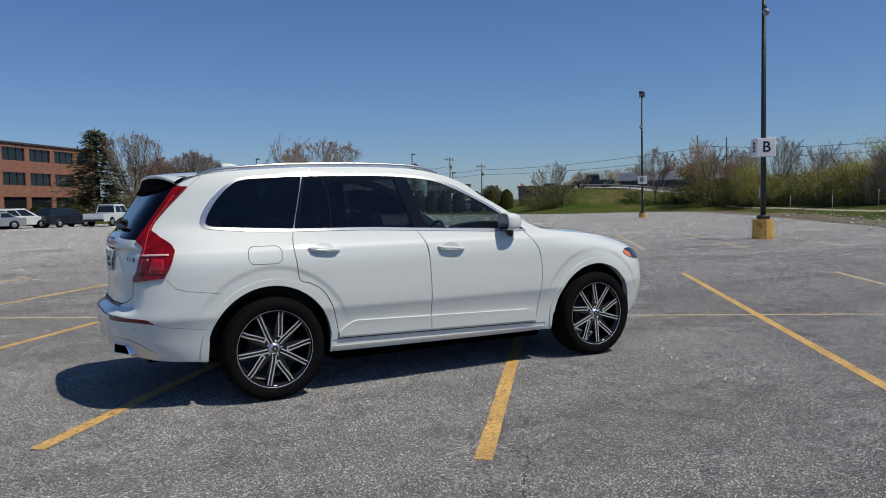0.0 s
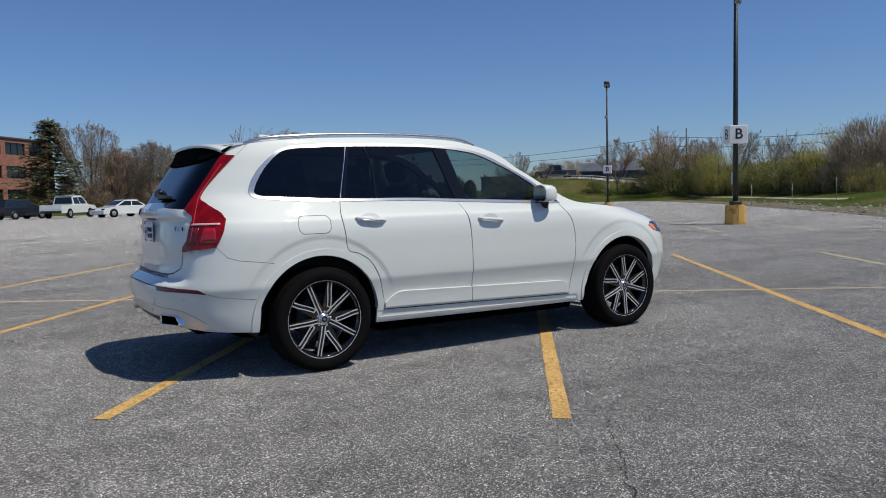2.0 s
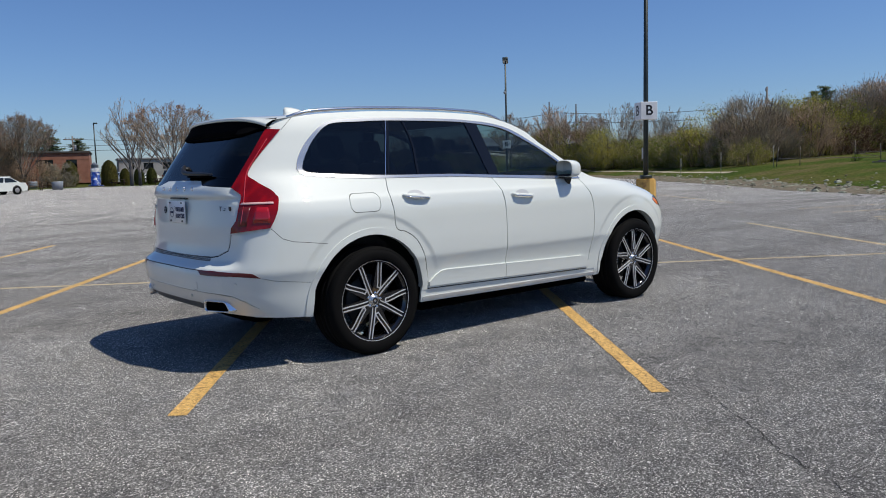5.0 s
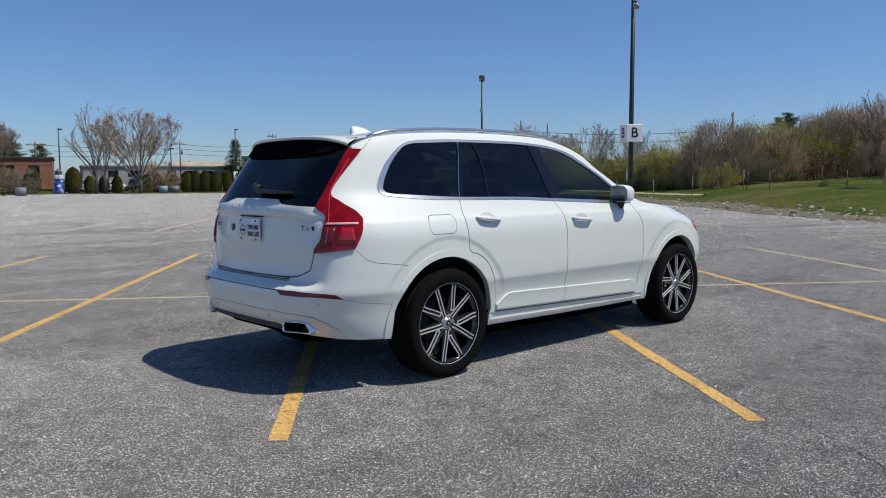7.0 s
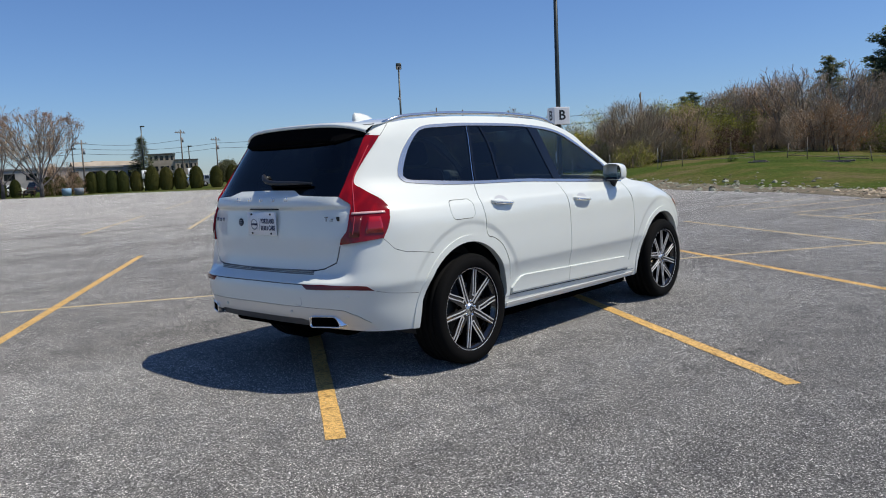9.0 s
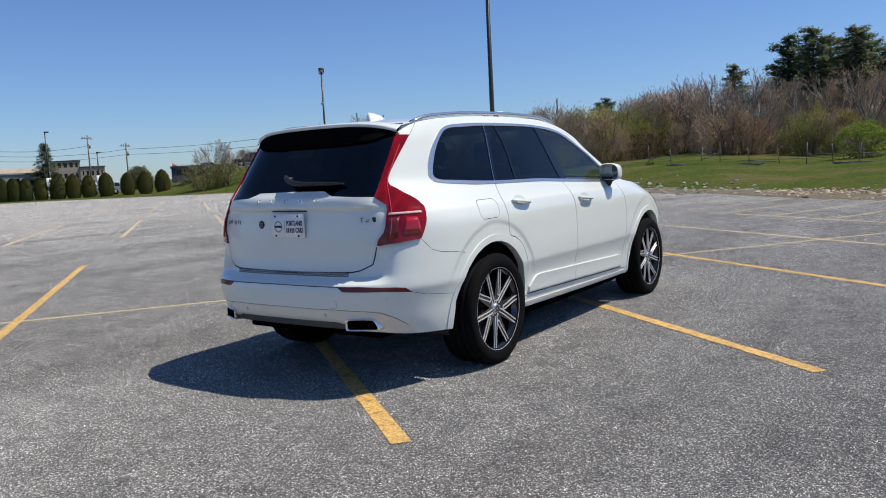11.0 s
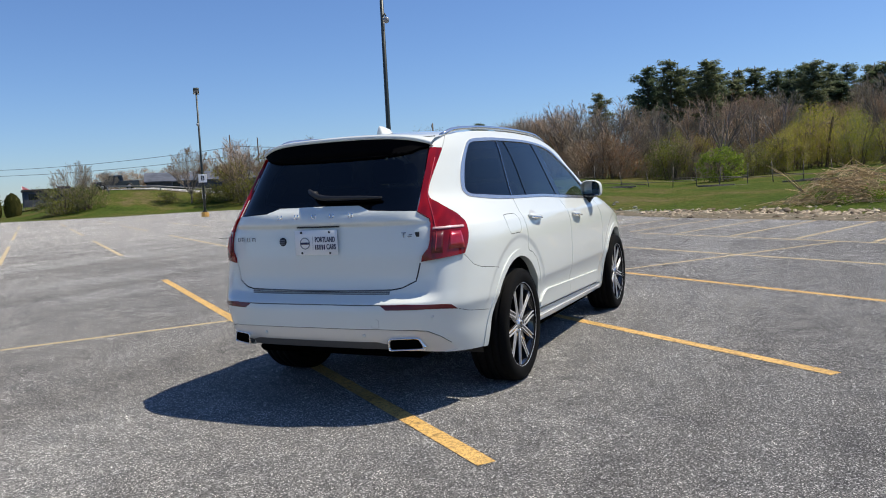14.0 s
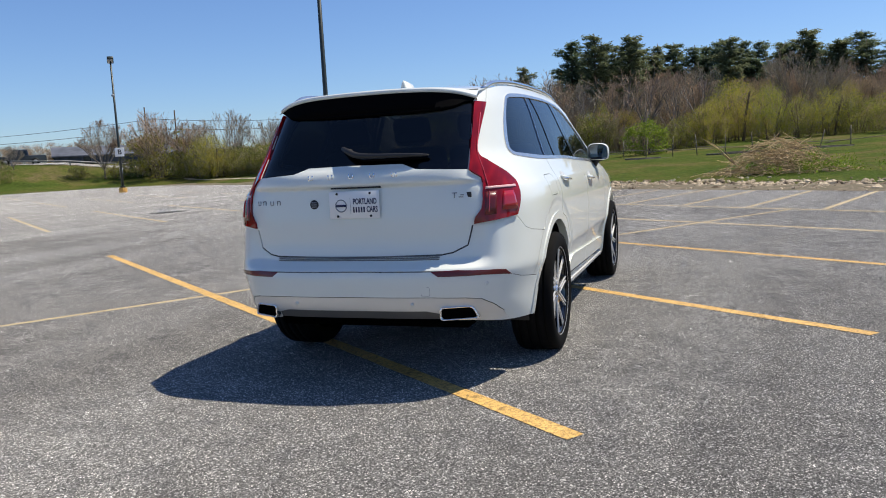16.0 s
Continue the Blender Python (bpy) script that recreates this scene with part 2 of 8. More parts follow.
WHITE_SHADE = material("white_recess_shade", (0.50, 0.51, 0.52), 0.4)
MIRROR = material("mirror", (0.85, 0.87, 0.88), 0.02, 1.0)
PLATE_WHITE = material("plate_white", (0.78, 0.78, 0.77), 0.35)
NAVY = material("navy_print", (0.015, 0.02, 0.07), 0.5)
GREY_PRINT = material("grey_print", (0.22, 0.24, 0.27), 0.45)
# darker copy of the bright chrome, its shade put into the colour
SHADED_CHROME = material("shaded_chrome", (0.35, 0.35, 0.36), 0.25, 1.0)
CABIN_DARK = material("cabin_charcoal", (0.02, 0.02, 0.022), 0.8)
CABIN_PALE = material("cabin_cream", (0.52, 0.48, 0.42), 0.7)
CABIN_GREY = material("cabin_grey", (0.16, 0.15, 0.145), 0.7)


def varied(name, c1, c2, scale, rough=0.9, lo=0.35, hi=0.65, detail=4.0, relief=0.0, **more):
    m = material(name, c1, rough, **more)
    n, _r = grain(m, scale, c1, c2, lo, hi, detail)
    if relief:
        bump(m, n.outputs["Fac"], 0.5, relief)
    return m


def foliage(name, c1, c2, through=0.5):
    """Leaf material whose colour varies from leaf to leaf and tree to tree, with some light coming through."""
    m = material(name, c1, 0.7, Specular_IOR_Level=0.12)
    nt = m.node_tree
    geo = nt.nodes.new("ShaderNodeNewGeometry")
    r = nt.nodes.new("ShaderNodeValToRGB")
    r.color_ramp.elements[0].color, r.color_ramp.elements[1].color = (*c1, 1), (*c2, 1)
    nt.links.new(geo.outputs["Random Per Island"], r.inputs["Fac"])
    info, per = nt.nodes.new("ShaderNodeObjectInfo"), nt.nodes.new("ShaderNodeValToRGB")
    per.color_ramp.elements[0].color, per.color_ramp.elements[1].color = (0.74, 0.84, 0.74, 1), (1.33, 1.14, 0.92, 1)
    nt.links.new(info.outputs["Random"], per.inputs["Fac"])
    tone = blend(m, "MULTIPLY", r.outputs["Color"], per.outputs["Color"])
    nt.links.new(tone, bsdf(m).inputs["Base Color"])
    tr, mix = nt.nodes.new("ShaderNodeBsdfTranslucent"), nt.nodes.new("ShaderNodeMixShader")
    nt.links.new(tone, tr.inputs["Color"])
    mix.inputs[0].default_value = through
    nt.links.new(bsdf(m).outputs[0], mix.inputs[1])
    nt.links.new(tr.outputs[0], mix.inputs[2])
    nt.links.new(mix.outputs[0], nt.nodes["Material Output"].inputs["Surface"])
    return m


POLE_GREEN = varied("dark_green_pole_paint", (0.012, 0.020, 0.018), (0.022, 0.032, 0.028), 6.0, 0.45)
YELLOW_CONCRETE = varied("chipped_yellow_concrete", (0.36, 0.18, 0.06), (0.62, 0.37, 0.10), 5.0, 0.85, 0.34, 0.48, 8.0, 0.02)
SIGN_WHITE = varied("sign_white", (0.72, 0.72, 0.72), (0.80, 0.80, 0.80), 3.0, 0.5)
SIGN_BLACK = material("sign_black", (0.01, 0.01, 0.012), 0.5)
LENS_GREY = material("lamp_lens_grey", (0.25, 0.26, 0.27), 0.2)
OLD_WOOD = varied("weathered_wood", (0.10, 0.085, 0.07), (0.20, 0.175, 0.15), 9.0)
WIRE = material("wire_black", (0.02, 0.02, 0.022), 0.7)
PATH_EARTH = varied("pale_path_earth", (0.22, 0.18, 0.12), (0.42, 0.37, 0.29), 1.5, 0.95, 0.35, 0.6, 6.0)
STAKE_GREY = varied("grey_stake", (0.28, 0.27, 0.25), (0.46, 0.45, 0.42), 8.0)
BARK = varied("dark_bark", (0.035, 0.028, 0.022), (0.08, 0.065, 0.052), 20.0)
GREY_BARK = varied("grey_bark", (0.12, 0.104, 0.094), (0.24, 0.212, 0.190), 15.0)
BROWN_BARK = varied("brown_bark", (0.07, 0.050, 0.038), (0.15, 0.115, 0.09), 15.0)
SPRUCE_GREEN = foliage("spruce_needles", (0.080, 0.098, 0.064), (0.222, 0.232, 0.150), 0.4)
PINE_GREEN = foliage("pine_needles", (0.088, 0.120, 0.080), (0.240, 0.288, 0.190), 0.4)
BUD_RED = foliage("red_buds", (0.240, 0.144, 0.120), (0.408, 0.288, 0.252))
BRUSH_BROWN = foliage("brown_buds", (0.215, 0.156, 0.110), (0.510, 0.395, 0.285))
RUST_RED = foliage("rust_buds", (0.221, 0.111, 0.065), (0.390, 0.221, 0.130))
SPRING_GREEN = foliage("spring_leaves", (0.095, 0.122, 0.030), (0.285, 0.310, 0.090))
YELLOW_GREEN = foliage("yellow_green_leaves", (0.220, 0.245, 0.040), (0.470, 0.475, 0.110))
BRIGHT_GREEN = foliage("bright_leaves", (0.086, 0.154, 0.024), (0.192, 0.288, 0.058))
DARK_LEAF = foliage("dark_purple_leaves", (0.045, 0.028, 0.022), (0.095, 0.060, 0.045))
HEDGE_GREEN = foliage("hedge_scales", (0.078, 0.084, 0.028), (0.130, 0.132, 0.046), 0.1)
ROCK = foliage("pale_rock", (0.085, 0.072, 0.058), (0.47, 0.44, 0.39), 0.0)
TWIG = foliage("brown_twigs", (0.210, 0.170, 0.150), (0.450, 0.385, 0.340), 0.1)
STRAW = foliage("dry_straw", (0.24, 0.20, 0.14), (0.56, 0.50, 0.39), 0.2)
BRICK = varied("red_brick", (0.25, 0.105, 0.068), (0.36, 0.165, 0.112), 1.2, 0.9, 0.3, 0.7, 8.0)
DARK_ROOF = varied("dark_roofing", (0.05, 0.045, 0.042), (0.09, 0.08, 0.075), 1.0)
GREY_ROOF = varied("grey_roofing", (0.20, 0.20, 0.20), (0.30, 0.30, 0.31), 1.0)
TAN_WALL = varied("tan_wall", (0.30, 0.25, 0.19), (0.40, 0.34, 0.27), 0.8)
SLATE_WALL = varied("slate_wall", (0.05, 0.06, 0.08), (0.10, 0.11, 0.14), 0.8)
PALE_WALL = varied("pale_wall", (0.45, 0.44, 0.42), (0.60, 0.59, 0.57), 0.8)
GREY_WALL = varied("grey_wall", (0.27, 0.265, 0.26), (0.38, 0.37, 0.36), 0.8)
BROWN_WALL = varied("brown_timber", (0.07, 0.045, 0.03), (0.13, 0.085, 0.06), 2.0)
DARK_GLASS = material("dark_window_glass", (0.015, 0.02, 0.022), 0.08)
FLAG_RED = varied("flag_cloth", (0.45, 0.05, 0.05), (0.55, 0.30, 0.32), 3.0)
POST_BLUE = varied("painted_post_blue", (0.02, 0.07, 0.35), (0.45, 0.50, 0.60), 2.2, 0.4, 0.57, 0.62)
PALE_BLUE = material("pale_blue_plastic", (0.25, 0.40, 0.55), 0.5)
SILVER_PAINT = material("silver_paint", (0.35, 0.38, 0.40), 0.3, 0.4, Coat_Weight=1.0)
DARK_PAINT = material("dark_blue_paint", (0.012, 0.016, 0.026), 0.3, 0.0, Coat_Weight=1.0)


# ---- mesh helpers ----
def mesh_of(name, verts, faces, mat=None, flat=False):
    me = bpy.data.meshes.new(name)
    me.from_pydata([tuple(v) for v in verts], [], [tuple(f) for f in faces])
    me.update()
    if mat:
        me.materials.append(mat)
    if not flat:
        me.shade_smooth()
    return me


def part(name, me, parent, label=""):
    """One mesh object under a thing or a part."""
    ob = new(name, me)
    ob.parent = parent
    return tagged(ob, label)


def thing(name, label, category, group="", kind="", at=None, data=None):
    ob = tagged(new(name, data), label, category, group, kind)
    if at is not None:
        ob.matrix_basis = at
    return ob


def from_bm(name, bm, mat=None, flat=False):
    me = bpy.data.meshes.new(name)
    bm.to_mesh(me)
    bm.free()
    if mat:
        me.materials.append(mat)
    if not flat:
        me.shade_smooth()
    return me


def box(size, at=(0, 0, 0), bevel=0.0, segments=1):
    bm = bmesh.new()
    bmesh.ops.create_cube(bm, size=1, matrix=Matrix.Translation(at) @ Matrix.Diagonal((*size, 1)))
    if bevel:
        bmesh.ops.bevel(bm, geom=bm.edges[:], offset=bevel, segments=segments, affect="EDGES", profile=0.5)
    return bm


def tube(points, radii, sides=8, cap=True):
    """Verts and faces of a tapered tube along points."""
    pts = [Vector(p) for p in points]
    verts, faces = [], []
    up = Vector((0, 0, 1))
    for i, p in enumerate(pts):
        d = (pts[min(i + 1, len(pts) - 1)] - pts[max(i - 1, 0)]).normalized()
        a = d.cross(up if abs(d.z) < 0.95 else Vector((1, 0, 0))).normalized()
        b = d.cross(a)
        r = float(radii[i] if hasattr(radii, "__len__") else radii)
        for k in range(sides):
            t = 2 * math.pi * k / sides
            verts.append(p + r * (math.cos(t) * a + math.sin(t) * b))
    for i in range(len(pts) - 1):
        for k in range(sides):
            l = (k + 1) % sides
            faces.append((i * sides + k, i * sides + l, (i + 1) * sides + l, (i + 1) * sides + k))
    if cap:
        faces.append(tuple(range(sides))[::-1])
        faces.append(tuple(range((len(pts) - 1) * sides, len(pts) * sides)))
    return verts, faces


def lathe(profile, sides=48, axis="y"):
    """Surface of revolution of (radius, along) pairs round an axis."""
    verts, faces = [], []
    for r, a in profile:
        for k in range(sides):
            t = 2 * math.pi * k / sides
            c, s = r * math.cos(t), r * math.sin(t)
            verts.append((c, a, s) if axis == "y" else (c, s, a))
    for i in range(len(profile) - 1):
        for k in range(sides):
            l = (k + 1) % sides
            faces.append((i * sides + k, i * sides + l, (i + 1) * sides + l, (i + 1) * sides + k))
    return verts, faces


def merge(*pieces):
    verts, faces = [], []
    for v, f in pieces:
        n = len(verts)
        verts += list(v)
        faces += [tuple(i + n for i in q) for q in f]
    return verts, faces


def curve_through(points, count=8, closed=False):
    """Catmull-Rom curve through the points."""
    out, n = [], len(points)
    for i in range(n if closed else n - 1):
        p = [np.array(points[(i + k) % n] if closed else points[min(max(i + k, 0), n - 1)], float) for k in (-1, 0, 1, 2)]
        for j in range(count):
            t = j / count
            out.append(tuple(0.5 * (2 * p[1] + (p[2] - p[0]) * t + (2 * p[0] - 5 * p[1] + 4 * p[2] - p[3]) * t * t + (3 * p[1] - p[0] - 3 * p[2] + p[3]) * t ** 3)))
    if not closed:
        out.append(tuple(points[-1]))
    return out


# ---- car body surface: stacked plan outlines, x forward from the rear axle, z up ----
def smooth(xs, ys, v):
    """Cubic through the knots (xs, ys) with limited slopes."""
    xs, ys, v = np.asarray(xs, float), np.asarray(ys, float), np.asarray(v, float)
    h, d = np.diff(xs), np.diff(ys) / np.diff(xs)
    m = np.zeros_like(xs)
    same = d[:-1] * d[1:] > 0
    m[1:-1][same] = 2 * d[:-1][same] * d[1:][same] / (d[:-1] + d[1:])[same]
    m[0], m[-1] = d[0], d[-1]
    v = np.clip(v, xs[0], xs[-1])
    i = np.clip(np.searchsorted(xs, v) - 1, 0, len(h) - 1)
    s = (v - xs[i]) / h[i]
    return ((1 + 2 * s) * (1 - s) ** 2 * ys[i] + s * (1 - s) ** 2 * h[i] * m[i]
            + s * s * (3 - 2 * s) * ys[i + 1] + s * s * (s - 1) * h[i] * m[i + 1])


# height: rear end, half width, rear roundness, rear depth, front end
REAR_X = ((0.24, 0.36, 0.48, 0.62, 0.75, 0.95, 1.10, 1.20, 1.30, 1.45, 1.60, 1.70, 1.78),
          (-0.90, -1.00, -1.06, -1.075, -1.045, -1.01, -0.985, -0.95, -0.89, -0.785, -0.675, -0.60, -0.52))
# relief of the tailgate and the bumper's shelf, across the middle of the rear
RELIEF = ((0.24, 0.60, 0.67, 0.695, 0.725, 0.79, 0.95, 1.08, 1.118, 1.138, 1.17, 1.205, 1.235, 1.27, 1.35, 1.78),
          (0.0, -0.012, -0.010, 0.020, 0.046, 0.048, 0.022, 0.014, 0.010, -0.016, -0.022, -0.018, 0.0, 0.004, 0.0, 0.0))
HALF_W = ((0.24, 0.34, 0.46, 0.50, 0.56, 0.615, 0.634, 0.655, 0.80, 0.92, 1.00, 1.06, 1.098, 1.112, 1.20, 1.30, 1.45, 1.60, 1.70, 1.78),
          (0.872, 0.893, 0.905, 0.910, 0.922, 0.9365, 0.9425, 0.946, 0.951, 0.951, 0.947, 0.936, 0.924, 0.914, 0.869, 0.828, 0.772, 0.712, 0.655, 0.55))
ROUND_N = ((0.24, 0.65, 1.00, 1.15, 1.30, 1.45, 1.60, 1.78), (3.6, 3.6, 3.6, 4.0, 6.0, 6.0, 6.0, 6.0))
TAPER = ((0.24, 1.00, 1.15, 1.30, 1.45, 1.60, 1.78), (0.0, 0.0, 0.03, 0.09, 0.075, 0.05, 0.04))
FRONT_X = ((0.24, 0.40, 0.60, 0.80, 0.92, 1.00, 1.08, 1.15, 1.30, 1.50, 1.65, 1.78),
           (3.70, 3.83, 3.87, 3.85, 3.80, 3.68, 3.45, 3.30, 3.10, 2.80, 2.60, 2.40))
TOP_Z = ((-1.2, -0.75, -0.50, -0.20, 0.30, 0.80, 1.20, 1.30, 1.52, 1.75, 1.87, 1.99, 2.11, 2.22, 2.32, 2.45, 2.65, 2.90, 3.20, 3.50, 3.70, 3.80, 3.88),
         (1.61, 1.62, 1.640, 1.678, 1.706, 1.713, 1.702, 1.693, 1.650, 1.563, 1.474, 1.405, 1.332, 1.272, 1.212, 1.165, 1.138, 1.113, 1.078, 1.012, 0.935, 0.87, 0.74))
LEVELS, STEPS = 232, 500
LOW_Z, HIGH_Z = 0.24, 1.785


def outline(z):
    """Plan outline of one half at height z, from the rear middle to the front middle: 2 x STEPS, and its length."""
    xr, w, n, taper, xf = (float(smooth(*k, z)) for k in (REAR_X, HALF_W, ROUND_N, TAPER, FRONT_X))
    a = 1.0
    th = np.linspace(0, np.pi / 2, 400)
    nf, af = float(smooth((0.24, 0.75, 0.95, 1.05, 1.78), (4.0, 3.9, 3.4, 3.2, 3.2), z)), 1.3
    x1, y1 = xr + a - a * np.cos(th) ** (2 / n), w * np.sin(th) ** (2 / n)
    x2, y2 = xf - af + af * np.sin(th) ** (2 / nf), w * np.cos(th) ** (2 / nf)
    k = np.linspace(0, 1, 200)[1:-1]
    x = np.concatenate([x1, x1[-1] + (x2[0] - x1[-1]) * k, x2])
    y = np.concatenate([y1, np.full(len(k), w), y2])
    across = np.clip((0.80 - y) / 0.16, 0, 1)
    x = x + np.where(x < 0.3, float(smooth(*RELIEF, z)) * across * across * (3 - 2 * across), 0)
    # slight barrel of the flank
    y = y * (1 + 0.012 * np.clip(1 - ((x - 1.4) / 2.4) ** 2, -1, 1))
    y = y * (1 - taper * np.clip((0.8 - x) / 1.3, 0, 1.4) ** 2)
    s = np.concatenate([[0], np.cumsum(np.hypot(np.diff(x), np.diff(y)))])
    t = np.linspace(0, s[-1], STEPS)
    return np.interp(t, s, x), np.interp(t, s, y)


GRID_Z = np.linspace(LOW_Z, HIGH_Z, LEVELS)
GRID = np.array([outline(z) for z in GRID_Z])          # LEVELS x 2 x STEPS
LENGTH = 6.0                                           # nominal length of the half outline


def on_body(s, z):
    """Place (x, y) of the half body at s (0 rear middle .. LENGTH front middle) and height z; arrays allowed."""
    i = np.clip((np.asarray(z, float) - LOW_Z) / (HIGH_Z - LOW_Z) * (LEVELS - 1), 0, LEVELS - 1.001)
    j = np.clip(np.asarray(s, float) / LENGTH * (STEPS - 1), 0, STEPS - 1.001)
    i0, j0 = i.astype(int), j.astype(int)
    fi, fj = i - i0, j - j0
    out = []
    for c in (0, 1):
        g = GRID[:, c, :]
        out.append((g[i0, j0] * (1 - fj) + g[i0, j0 + 1] * fj) * (1 - fi) + (g[i0 + 1, j0] * (1 - fj) + g[i0 + 1, j0 + 1] * fj) * fi)
    return out[0], out[1]


def s_of_x(x, z):
    """s at which the flank passes x at height z."""
    k = np.clip((z - LOW_Z) / (HIGH_Z - LOW_Z) * (LEVELS - 1), 0, LEVELS - 1.001)
    i = int(k)
    row = GRID[i, 0] * (1 - k + i) + GRID[i + 1, 0] * (k - i)
    return float(np.interp(x, row[20:], np.linspace(0, LENGTH, STEPS)[20:]))


def s_of_y(y, z):
    """s at which the rear passes y at height z."""
    k = np.clip((z - LOW_Z) / (HIGH_Z - LOW_Z) * (LEVELS - 1), 0, LEVELS - 1.001)
    i = int(k)
    g = GRID[i, 1] * (1 - k + i) + GRID[i + 1, 1] * (k - i)
    m = int(np.argmax(g))
    return float(np.interp(y, g[:m + 1], np.linspace(0, LENGTH, STEPS)[:m + 1]))


def top_z(x):
    return smooth(*TOP_Z, x)


# ---- ground ----
LOT_EDGE = [(-90, -70), (9, -26), (14.9, -5.6), (17.6, -2.1), (19.9, 0.9), (23.1, 3.7), (26.0, 8.6), (31.4, 14.2), (38.5, 23.0), (47.0, 33.0), (59.0, 50.5), (58.0, 56.5), (50.0, 58.5), (47.0, 64.0), (44.0, 75.0), (41.0, 83.0), (31.0, 86.0), (25.0, 91.5), (17.0, 87.0), (8.0, 79.5), (-6.0, 80.0), (-90, 96)]


def beyond_lot(x, y):
    """Metres outside the asphalt's edge, nought on it."""
    best, inside = 1e9, False
    for (x0, y0), (x1, y1) in zip(LOT_EDGE, LOT_EDGE[1:] + LOT_EDGE[:1]):
        dx, dy = x1 - x0, y1 - y0
        k = min(max(((x - x0) * dx + (y - y0) * dy) / (dx * dx + dy * dy), 0), 1)
        best = min(best, math.hypot(x - x0 - k * dx, y - y0 - k * dy))
        if (y0 > y) != (y1 > y) and x < x0 + (y - y0) / (y1 - y0) * dx:
            inside = not inside
    return 0.0 if inside else best


def terrain(x, y):
    """Height of the land: flat under the lot, a bank to a road on one side, a rising field on the other."""
    r, az = beyond_lot(x, y), math.degrees(math.atan2(y, x))
    lawn = np.interp(r, (0, 4, 25, 42, 60, 131, 380, 1500), (0, 0, 0.85, 1.65, 1.9, 5.0, 9.0, 12.0))
    slope = np.interp(r, (0, 3, 8, 15, 29, 45, 131, 380, 1500), (0, 0, 0.65, 1.2, 1.95, 2.2, 5.0, 9.0, 12.0))
    k3 = min(max((az - 6) / 8, 0), 1)
    field = lawn * (1 - k3) + slope * k3
    bank = np.interp(r, (0, 2, 7, 16.5, 18, 50, 90, 340, 1500), (0, 0, 0.4, 2.85, 3.1, 3.2, 4.8, 7.0, 9.0))
    flat = np.interp(r, (0, 12, 45, 330, 1500), (0, 0.0, 0.8, 2.5, 4.0))
    k1 = min(max((az - 38) / 8, 0), 1)
    k2 = min(max((az - 50) / 5, 0), 1)
    k0 = min(max((az + 75) / 30, 0), 1) * (1 if az > -120 else 0)
    return float((field * k0) * (1 - k1) + (bank * (1 - k2) + flat * k2) * k1)


verts, faces = [(0, 0, -0.06)], []
radii = [8, 14, 18, 22, 26, 30, 34, 38, 42, 46, 50, 54, 58, 62, 66, 70, 74, 78, 82, 86, 90, 95, 100, 107, 115, 125, 135, 160, 200, 270, 400, 700, 1500]
spokes = 180
for r in radii:
    for k in range(spokes):
        a = 2 * math.pi * k / spokes
        x, y = r * math.cos(a), r * math.sin(a)
        rise = terrain(x, y)
        rough = 0.05 * noise.noise(Vector((x * 0.15, y * 0.15, 0))) * min(rise * 4, 1)
        verts.append((x, y, rise - (0.06 if beyond_lot(x, y) < 3 else 0.03) + rough))
faces += [(0, 1 + k, 1 + (k + 1) % spokes) for k in range(spokes)]
for i in range(len(radii) - 1):
    for k in range(spokes):
        a, b = 1 + i * spokes + k, 1 + i * spokes + (k + 1) % spokes
        faces.append((a, a + spokes, b + spokes, b))


def ground_z(x, y):
    """Height of the ground's own mesh."""
    r, a = math.hypot(x, y), (math.atan2(y, x) / (2 * math.pi) * spokes) % spokes
    i = max(k for k in range(len(radii) - 1) if radii[k] <= r)
    f, g, k = (r - radii[i]) / (radii[i + 1] - radii[i]), a - int(a), int(a)
    at = lambda i_, k_: verts_ground[1 + i_ * spokes + k_ % spokes][2]
    return (at(i, k) * (1 - g) + at(i, k + 1) * g) * (1 - f) + (at(i + 1, k) * (1 - g) + at(i + 1, k + 1) * g) * f


verts_ground = verts
ground = thing("ground", "spring grass field rising to a wooded edge", "ground", kind="structure", data=mesh_of("ground", verts, faces, GRASS))

top = [(x, y, 0.0) for x, y in LOT_EDGE]
low = [(x, y, -0.12) for x, y in LOT_EDGE]
n = len(LOT_EDGE)
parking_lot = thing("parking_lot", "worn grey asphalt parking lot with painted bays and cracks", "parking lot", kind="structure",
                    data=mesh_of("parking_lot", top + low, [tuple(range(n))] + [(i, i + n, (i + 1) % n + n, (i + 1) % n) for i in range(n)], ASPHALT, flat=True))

# painted lines
LOT_U, LOT_V = Vector((math.cos(radians(53)), math.sin(radians(53)), 0)), Vector((math.cos(radians(-37)), math.sin(radians(-37)), 0))
LOT_O = Vector((1.70, 2.97, 0))


def lot(p, q):
    """World place from metres along the bay lines (p) and across them (q)."""
    return LOT_O + p * LOT_U + q * LOT_V


def stripe(a, b, width, mat, z=0.004):
    """A painted line with slightly uneven edges."""
    a, b = Vector(a), Vector(b)
    d = (b - a).normalized()
    s = Vector((-d.y, d.x, 0))
    n = max(2, int((b - a).length / 0.12)) if (a.length < 16 or b.length < 16) else 4
    verts, faces = [], []
    for i in range(n + 1):
        p = a.lerp(b, i / n)
        w1 = width / 2 * (1 + 0.10 * noise.noise(p * 9.0))
        w2 = width / 2 * (1 + 0.10 * noise.noise(p * 9.0 + Vector((9, 4, 2))))
        verts += [p - s * w1 + Vector((0, 0, z)), p + s * w2 + Vector((0, 0, z))]
    faces = [(2 * i, 2 * i + 2, 2 * i + 3, 2 * i + 1) for i in range(n)]
    ob = part("painted_line", mesh_of("painted_line", verts, faces, mat), parking_lot)
    return ob


